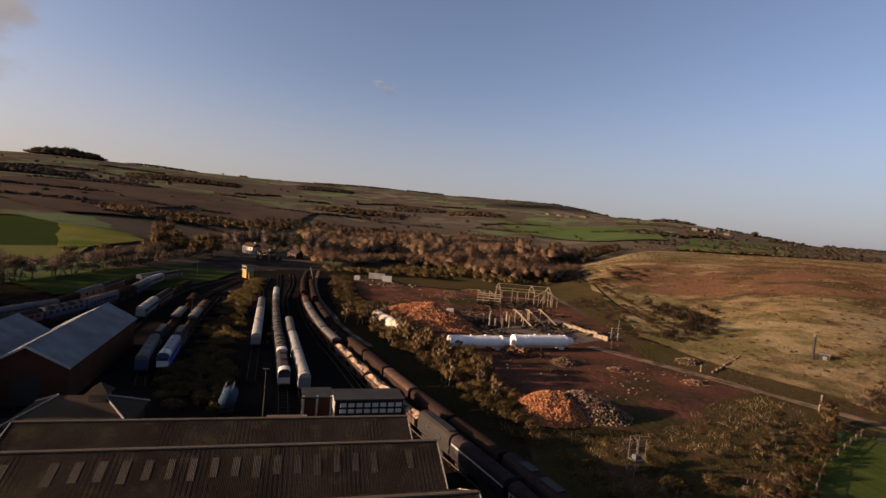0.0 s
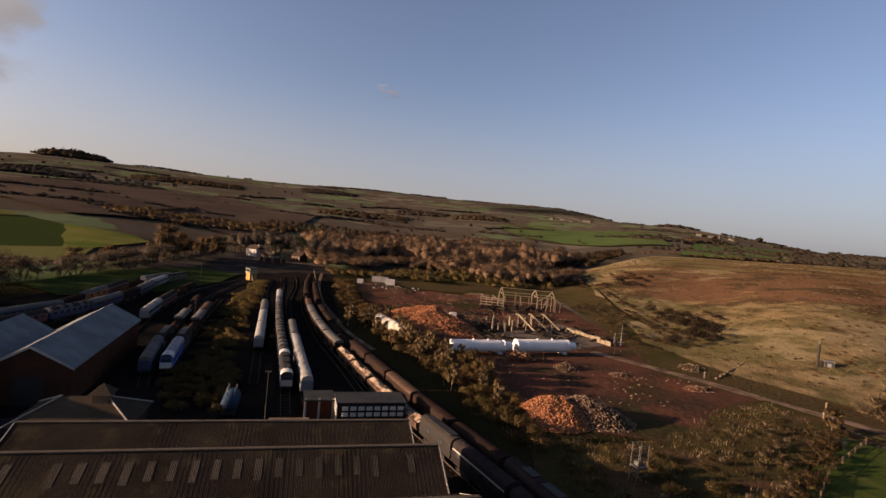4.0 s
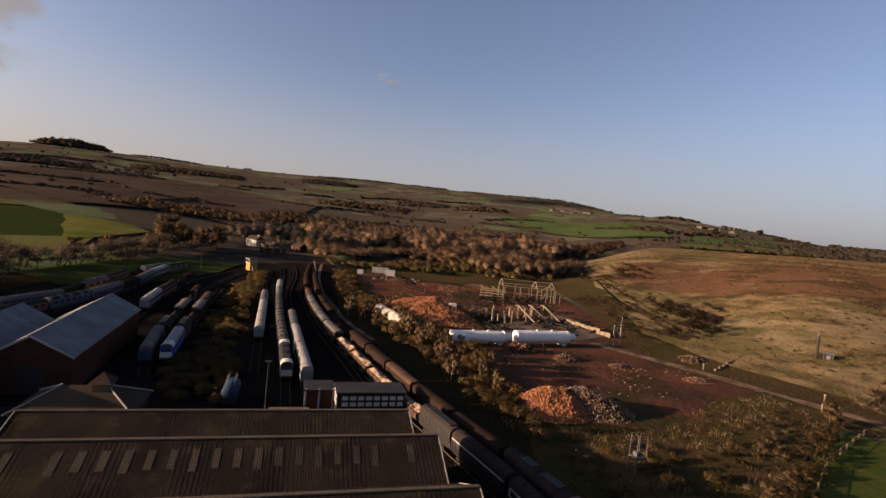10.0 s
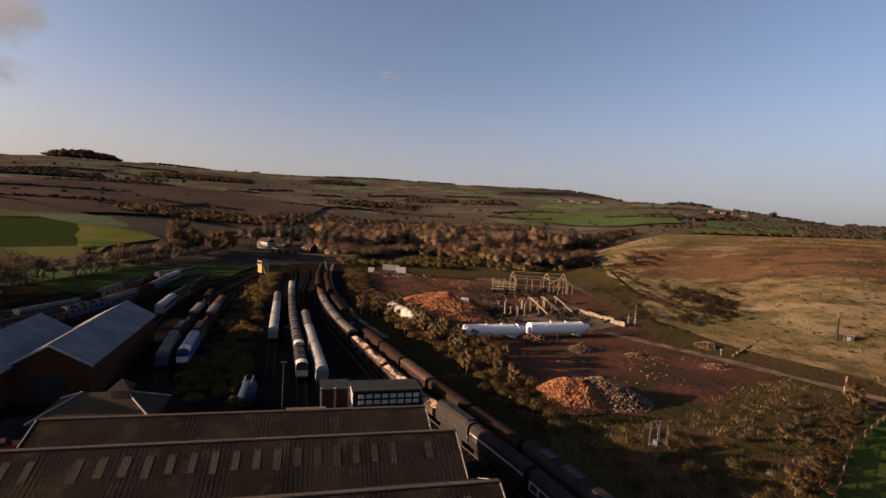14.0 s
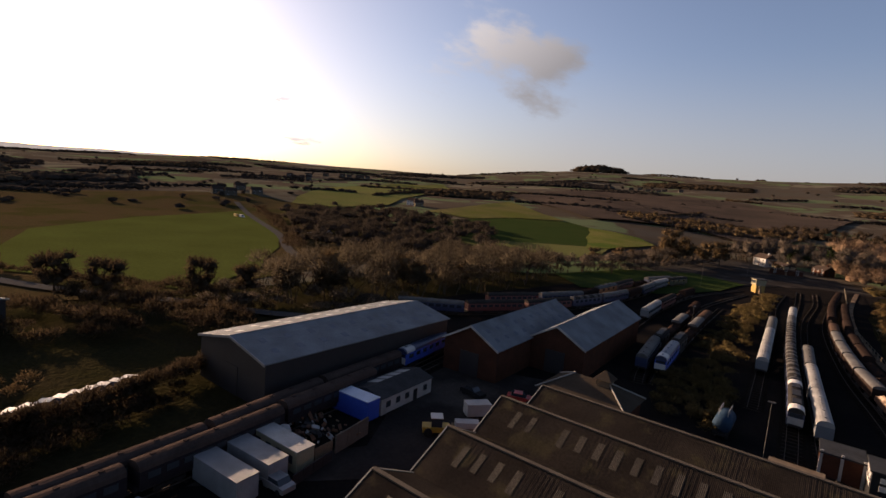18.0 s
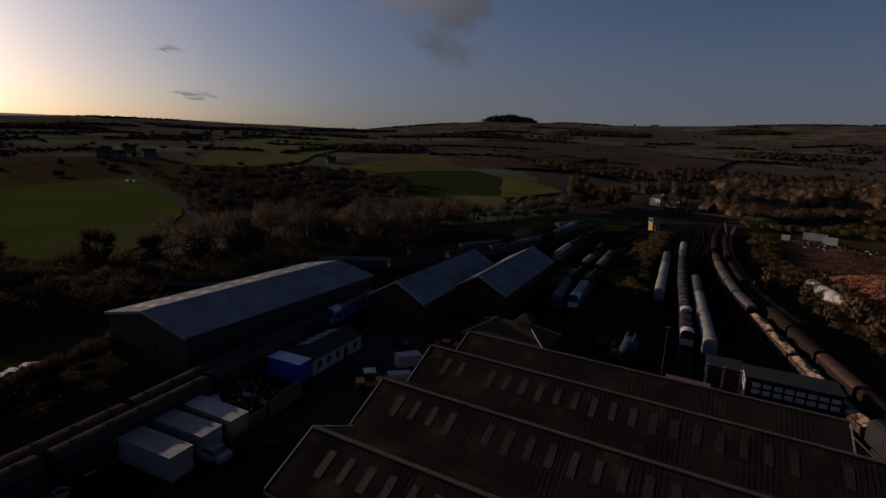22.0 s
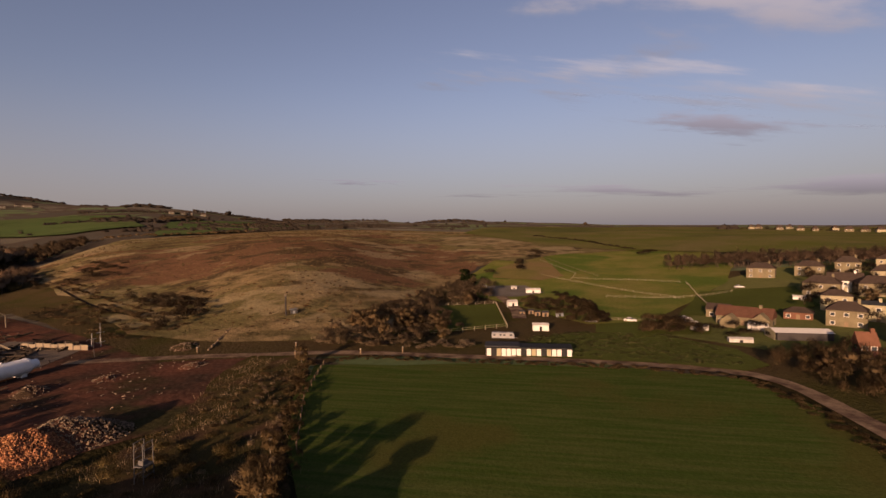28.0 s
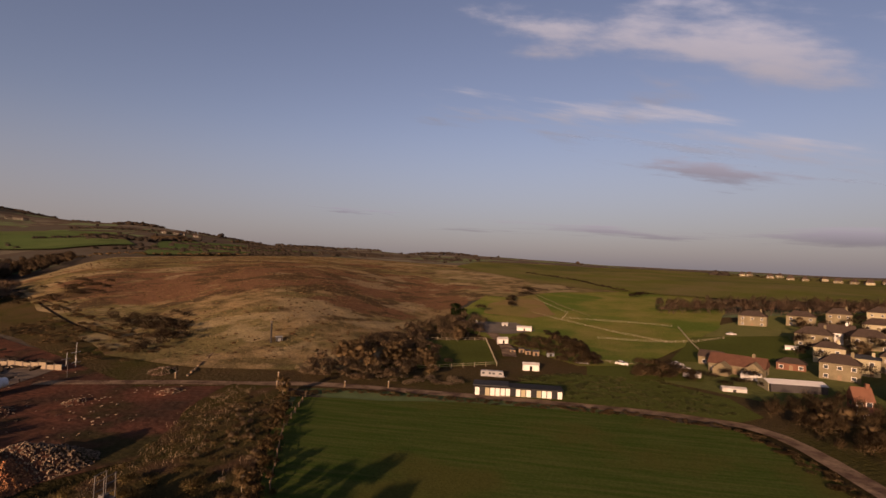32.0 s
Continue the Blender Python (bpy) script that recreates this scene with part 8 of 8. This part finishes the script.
for k, (r, a, dr, da, h) in enumerate(((2320, 37.6, 60, 2.7, 34), (2380, 22.5, 30, 0.35, 14), (2380, -11.9, 30, 1.1, 13), (2300, -15, 30, 1.6, 9), (1450, -31.3, 20, 0.45, 13), (1440, -24, 20, 2.2, 8), (1300, -3, 60, 3, 9), (1350, 3.5, 50, 3, 9), (1010, -22, 40, 2.2, 10), (1080, -27, 30, 1.8, 9), (1450, -41, 20, 2.5, 8), (1420, -55, 30, 3.5, 9), (1240, -70.5, 12, 0.3, 12), (900, -84.4, 16, 0.8, 12), (2300, 30, 30, 3, 9), (2330, 10, 30, 5, 8), (2330, -5, 30, 4, 8), (1900, 14, 60, 3, 10), (1700, 28, 80, 5, 10), (1500, 42, 90, 6, 10), (1250, 34, 60, 4, 9), (1150, 10, 60, 5, 9), (1900, 55, 60, 5, 9), (1600, 68, 60, 6, 9), (1300, 84, 60, 6, 9), (1200, 100, 80, 7, 9), (900, 112, 90, 8, 9), (1300, 124, 90, 8, 9), (2300, 76, 30, 6, 8), (2300, 92, 30, 6, 8), (2250, 112, 30, 8, 9), (2250, 128, 40, 3, 16), (760, 92, 50, 6, 8), (800, 52, 60, 5, 9), (2300, 48, 30, 5, 8))):
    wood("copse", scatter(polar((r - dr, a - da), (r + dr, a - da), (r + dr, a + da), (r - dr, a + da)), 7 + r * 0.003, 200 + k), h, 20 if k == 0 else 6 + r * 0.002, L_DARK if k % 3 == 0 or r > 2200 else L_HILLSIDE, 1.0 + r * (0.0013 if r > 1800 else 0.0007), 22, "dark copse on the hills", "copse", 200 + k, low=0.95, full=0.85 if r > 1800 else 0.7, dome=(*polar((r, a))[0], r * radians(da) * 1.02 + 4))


# loose thorn bushes and clumps strewn over the slopes
for k, (r0, r1, a0, a1, n) in enumerate(((420, 760, -14, 10, 120), (700, 1300, -24, 66, 110), (1200, 2300, -24, 66, 120), (330, 900, 66, 140, 160), (900, 2200, 66, 140, 200), (700, 1400, -62, -24, 90))):
    rng = random.Random(300 + k)
    spots = [polar((r0 * (r1 / r0) ** rng.random(), rng.uniform(a0, a1)))[0] for i in range(n)]
    spots = [p for p in spots if noise.noise((p[0] * 0.007, p[1] * 0.007, k)) > -0.15]
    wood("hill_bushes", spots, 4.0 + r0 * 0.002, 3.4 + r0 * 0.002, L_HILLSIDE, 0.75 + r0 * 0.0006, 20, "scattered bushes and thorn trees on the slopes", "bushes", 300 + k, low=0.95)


# single trees with trunk, limbs and crown
def tree_proto(name, height, radius, leaf_material, bark, leaf, per, seed, label, low=0.3, thin=0.02):
    rng = random.Random(seed)
    ob = thing(name, at(0, 0), label, "tree")
    b = Build()
    b.tube((0, 0, -0.3), (0.03 * height, 0, height * 0.45), height * thin * 1.2, height * thin * 0.7, 7)
    b.tube((0.03 * height, 0, height * 0.45), (0, 0.03 * height, height * 0.9), height * thin * 0.7, height * thin * 0.2, 6)
    tips = []
    for i in range(11):
        a, z = i * 2.4 + rng.random(), height * rng.uniform(0.28, 0.72)
        q = (radius * 0.8 * math.cos(a), radius * 0.8 * math.sin(a), z + height * rng.uniform(0.1, 0.25))
        b.tube((0.02 * height, 0, z), q, height * thin * 0.38, height * thin * 0.1, 5)
        tips.append(q)
    part("trunk", b, bark, ob)
    spots = [(x * 0.8, y * 0.8, min(z, height * 0.9), radius * 0.48, height * 0.28) for x, y, z in tips]
    spots.append((0, 0, height * 0.82, radius * 0.5, height * 0.34))
    spots += [(radius * 0.5 * math.cos(i * 1.3), radius * 0.5 * math.sin(i * 1.3), height * (0.36 + 0.1 * (i % 2)), radius * 0.55, height * 0.36) for i in range(5)]
    part("crown", twig_crowns("crown", spots, leaf_material, int(per * 1.2), 0.9, leaf * 0.22, seed, fine=False, heart=0.6), None, ob)
    return ob


PROTO = {
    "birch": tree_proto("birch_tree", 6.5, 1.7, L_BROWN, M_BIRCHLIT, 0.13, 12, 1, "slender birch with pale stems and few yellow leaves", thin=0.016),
    "bare": tree_proto("bare_tree", 8.0, 3.0, L_BROWN, M_BARK, 0.22, 70, 2, "bare brown broadleaf tree"),
    "dark": tree_proto("dark_tree", 9.0, 3.6, L_DARK, M_BARK, 0.36, 60, 3, "dark round broadleaf tree by the meadow"),
    "cedar": tree_proto("conifer", 10.0, 2.4, L_GREEN, M_BARK, 0.36, 90, 4, "tall dark conifer by the drive"),
    "larch": tree_proto("larch_tree", 17.0, 3.6, L_TAWNY, M_BARK, 0.5, 90, 6, "tall tawny larch standing before the wood"),
    "willow": tree_proto("willow_tree", 6.0, 2.0, L_TAWNY, M_BIRCH, 0.17, 100, 5, "tawny-brown willow standing in the scrub"),
}
rng = random.Random(44)


def plant(kind, x, y, size=1.0):
    copy_thing(PROTO[kind], at(x, y, land(x, y), rng.uniform(0, 360)) @ Matrix.Diagonal((size, size, size * rng.uniform(0.9, 1.15), 1)))


for x, y in belt([(12, 96), (4, 112), (-6, 130), (-16, 148), (-28, 170)], 13, 2.6, 50):
    plant("birch", x, y, rng.uniform(0.6, 1.1))
for x, y in ((-148, -4), (-141, 6), (-137, 26), (-133, 36), (-129, 45), (-127, 55), (-134, 62)):
    plant("dark", x, y, rng.uniform(0.9, 1.2))
for r, a in ((345, 26.4), (352, 24.9), (338, 28.0), (330, 29.6)):
    plant("bare", *polar((r, a))[0], rng.uniform(1.7, 2.2))
plant("larch", -45, 424)
for x, y in scatter([(-128, 40), (-124, 100), (-136, 150), (-150, 140), (-140, 60)], 17, 51):
    plant("bare", x, y, rng.uniform(1.0, 1.5))
plant("cedar", 220.5, 142.2, 1.15)
plant("cedar", 222.5, 139.0, 0.9)
for x, y, s in ((33.5, 50, 1.1), (30.5, 45.0, 1.35), (29.0, 38.0, 1.35), (36, 54, 0.8), (27.5, 44, 0.8), (77.5, 97, 0.9), (43, 61, 0.7), (9.5, 109, 1.1), (7.5, 113, 1.2), (11, 104, 0.9), (118, 84, 0.9), (128, 100, 0.8)):
    plant("willow", x, y, s * 0.85)
for x, y in scatter([(96, 112), (112, 90), (126, 92), (136, 112), (122, 124)], 8, 52):
    plant("bare", x, y, rng.uniform(0.55, 0.95))
for x, y in scatter([(-160, 190), (-150, 240), (-160, 320), (-172, 330), (-168, 220)], 14, 53):
    plant("bare", x, y, rng.uniform(0.9, 1.3))
for x, y in scatter([(126, -2), (146, -2), (146, -26), (122, -22)], 7, 54):
    plant("bare", x, y, rng.uniform(0.5, 0.75))
for x, y in scatter([(198, 0), (320, -4), (340, -40), (200, -40)], 24, 55):
    plant("bare", x, y, rng.uniform(0.6, 0.9))
for x, y in ((182, 116), (192, 120), (200, 126), (176, 112), (130, 96), (126, 90)):
    plant("bare", x, y, 0.75)
for p in PROTO.values():
    for o in (*p.children_recursive, p):
        bpy.data.objects.remove(o)

# a far ridge beyond the valley, its evening haze put in as pale emission
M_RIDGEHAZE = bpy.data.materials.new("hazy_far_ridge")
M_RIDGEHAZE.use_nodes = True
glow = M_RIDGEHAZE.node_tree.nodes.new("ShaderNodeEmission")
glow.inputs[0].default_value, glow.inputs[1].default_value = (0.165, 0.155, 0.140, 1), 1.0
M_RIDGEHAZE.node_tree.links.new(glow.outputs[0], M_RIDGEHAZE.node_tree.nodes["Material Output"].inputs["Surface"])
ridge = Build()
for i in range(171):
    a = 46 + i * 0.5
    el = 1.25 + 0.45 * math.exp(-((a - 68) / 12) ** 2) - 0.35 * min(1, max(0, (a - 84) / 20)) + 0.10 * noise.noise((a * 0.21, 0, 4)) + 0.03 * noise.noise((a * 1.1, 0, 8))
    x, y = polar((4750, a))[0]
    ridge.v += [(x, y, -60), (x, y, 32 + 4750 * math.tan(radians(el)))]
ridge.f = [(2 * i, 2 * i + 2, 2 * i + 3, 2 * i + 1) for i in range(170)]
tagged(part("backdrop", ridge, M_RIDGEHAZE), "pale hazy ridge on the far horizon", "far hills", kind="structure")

# ---- clouds, far behind everything ----
def cloud_mat(name, col, seed, strength, lit):
    m = bpy.data.materials.new(name)
    m.use_nodes = True
    nt = m.node_tree
    N, L = nt.nodes.new, nt.links.new
    nt.nodes.remove(nt.nodes["Principled BSDF"])
    co = N("ShaderNodeTexCoord")
    off = N("ShaderNodeVectorMath")
    off.operation = "ADD"
    off.inputs[1].default_value = (seed * 3.7, seed * 1.3, seed)
    L(co.outputs["Object"], off.inputs[0])
    n = N("ShaderNodeTexNoise")
    n.inputs["Scale"].default_value, n.inputs["Detail"].default_value, n.inputs["Roughness"].default_value = 1.9, 9, 0.56
    L(off.outputs[0], n.inputs["Vector"])
    sphere = N("ShaderNodeVectorMath")
    sphere.operation = "LENGTH"
    L(co.outputs["Object"], sphere.inputs[0])
    fall = N("ShaderNodeMapRange")
    fall.inputs[1].default_value, fall.inputs[2].default_value, fall.inputs[3].default_value, fall.inputs[4].default_value = 0.05, 1.0, -0.08, -0.85
    L(sphere.outputs["Value"], fall.inputs[0])
    add = N("ShaderNodeMath")
    add.operation = "MULTIPLY_ADD"
    add.inputs[1].default_value = 1.9
    L(n.outputs["Fac"], add.inputs[0])
    L(fall.outputs[0], add.inputs[2])
    alpha = N("ShaderNodeMapRange")
    alpha.interpolation_type = "SMOOTHERSTEP"
    alpha.inputs[1].default_value, alpha.inputs[2].default_value = 0.42, 0.95
    alpha.inputs[4].default_value = 0.85
    L(add.outputs[0], alpha.inputs[0])
    em, tr, mix = N("ShaderNodeEmission"), N("ShaderNodeBsdfTransparent"), N("ShaderNodeMixShader")
    sep = N("ShaderNodeVectorMath")
    sep.operation = "DOT_PRODUCT"
    sep.inputs[1].default_value = lit
    L(co.outputs["Object"], sep.inputs[0])
    shade = N("ShaderNodeMapRange")
    shade.inputs[1].default_value, shade.inputs[2].default_value, shade.inputs[3].default_value, shade.inputs[4].default_value = (-0.3, 0.4, 0.42, 1.0) if lit[0] else (-0.5, 0.4, 0.5, 1.0)
    L(sep.outputs["Value"], shade.inputs[0])
    st = N("ShaderNodeMath")
    st.operation = "MULTIPLY"
    st.inputs[1].default_value = strength
    L(shade.outputs[0], st.inputs[0])
    em.inputs[0].default_value = (*col, 1)
    L(st.outputs[0], em.inputs[1])
    L(alpha.outputs[0], mix.inputs[0])
    L(tr.outputs[0], mix.inputs[1])
    L(em.outputs[0], mix.inputs[2])
    L(mix.outputs[0], nt.nodes["Material Output"].inputs["Surface"])
    return m


for i, (az, el, w, h, tilt, col, s, lab) in enumerate((
        (-84.0, 21.5, 30, 10.0, 14, (0.74, 0.86, 1.0), 0.36, "large pale cumulus cloud"),
        (-76.0, 14.6, 30, 4.6, 12, (0.72, 0.86, 1.0), 0.31, "long thin pale cloud"),
        (-85.0, 9.8, 16, 2.8, 9, (0.56, 0.64, 0.80), 0.29, "flat grey cloud"),
        (-72.0, 4.2, 24, 1.6, 2, (0.62, 0.71, 0.86), 0.27, "long faint lavender bank of cloud"),
        (-96.0, 3.6, 20, 1.8, 2, (0.62, 0.71, 0.86), 0.27, "long faint lavender bank of cloud"),
        (-45.0, 5.6, 9, 0.8, 2, (0.62, 0.70, 0.92), 0.27, "faint flat streak of cloud"),
        (49.0, 14.6, 16, 8.0, 12, (0.82, 0.84, 0.80), 0.34, "pale cumulus cloud with a grey base"),
        (138.5, 9.2, 5.0, 1.6, 8, (0.95, 0.98, 1.0), 0.75, "thin white wisp of cloud"),
        (79.5, 13.7, 7.5, 2.4, 6, (0.95, 0.98, 1.0), 0.62, "thin white streak of cloud"),
        (70.3, 4.2, 3.4, 0.8, 2, (0.80, 0.80, 0.84), 0.42, "small flat grey cloud"),
        (137.0, 3.2, 4.5, 0.9, 2, (0.80, 0.79, 0.78), 0.50, "small flat grey cloud"),
        (72.7, 8.2, 2.4, 0.6, 2, (0.82, 0.82, 0.86), 0.44, "small flat grey cloud"),
        (8.4, 14.8, 2.2, 1.2, 0, (1.0, 0.94, 0.94), 0.16, "small faint cloud"))):
    r = 4300.0
    a, e = radians(az), radians(el)
    c = Vector((-math.sin(a) * math.cos(e) * r, math.cos(a) * math.cos(e) * r, 32 + math.sin(e) * r))
    m = look(c, (0, 0, 32)) @ pose(0, 0, 0, 0, 180, tilt) @ Matrix.Diagonal((math.tan(radians(w)) * r, math.tan(radians(h)) * r, 1, 1))
    ob = part("cloud", Build().add([(-1, -1, 0), (1, -1, 0), (1, 1, 0), (-1, 1, 0)], [(0, 1, 2, 3)]), cloud_mat("cloud", col, i + 2.5, s, (-0.9, 0.35, 0) if 20 < az < 60 else (0, 1, 0)))
    ob.matrix_basis = m
    tagged(ob, lab, "cloud", kind="structure")
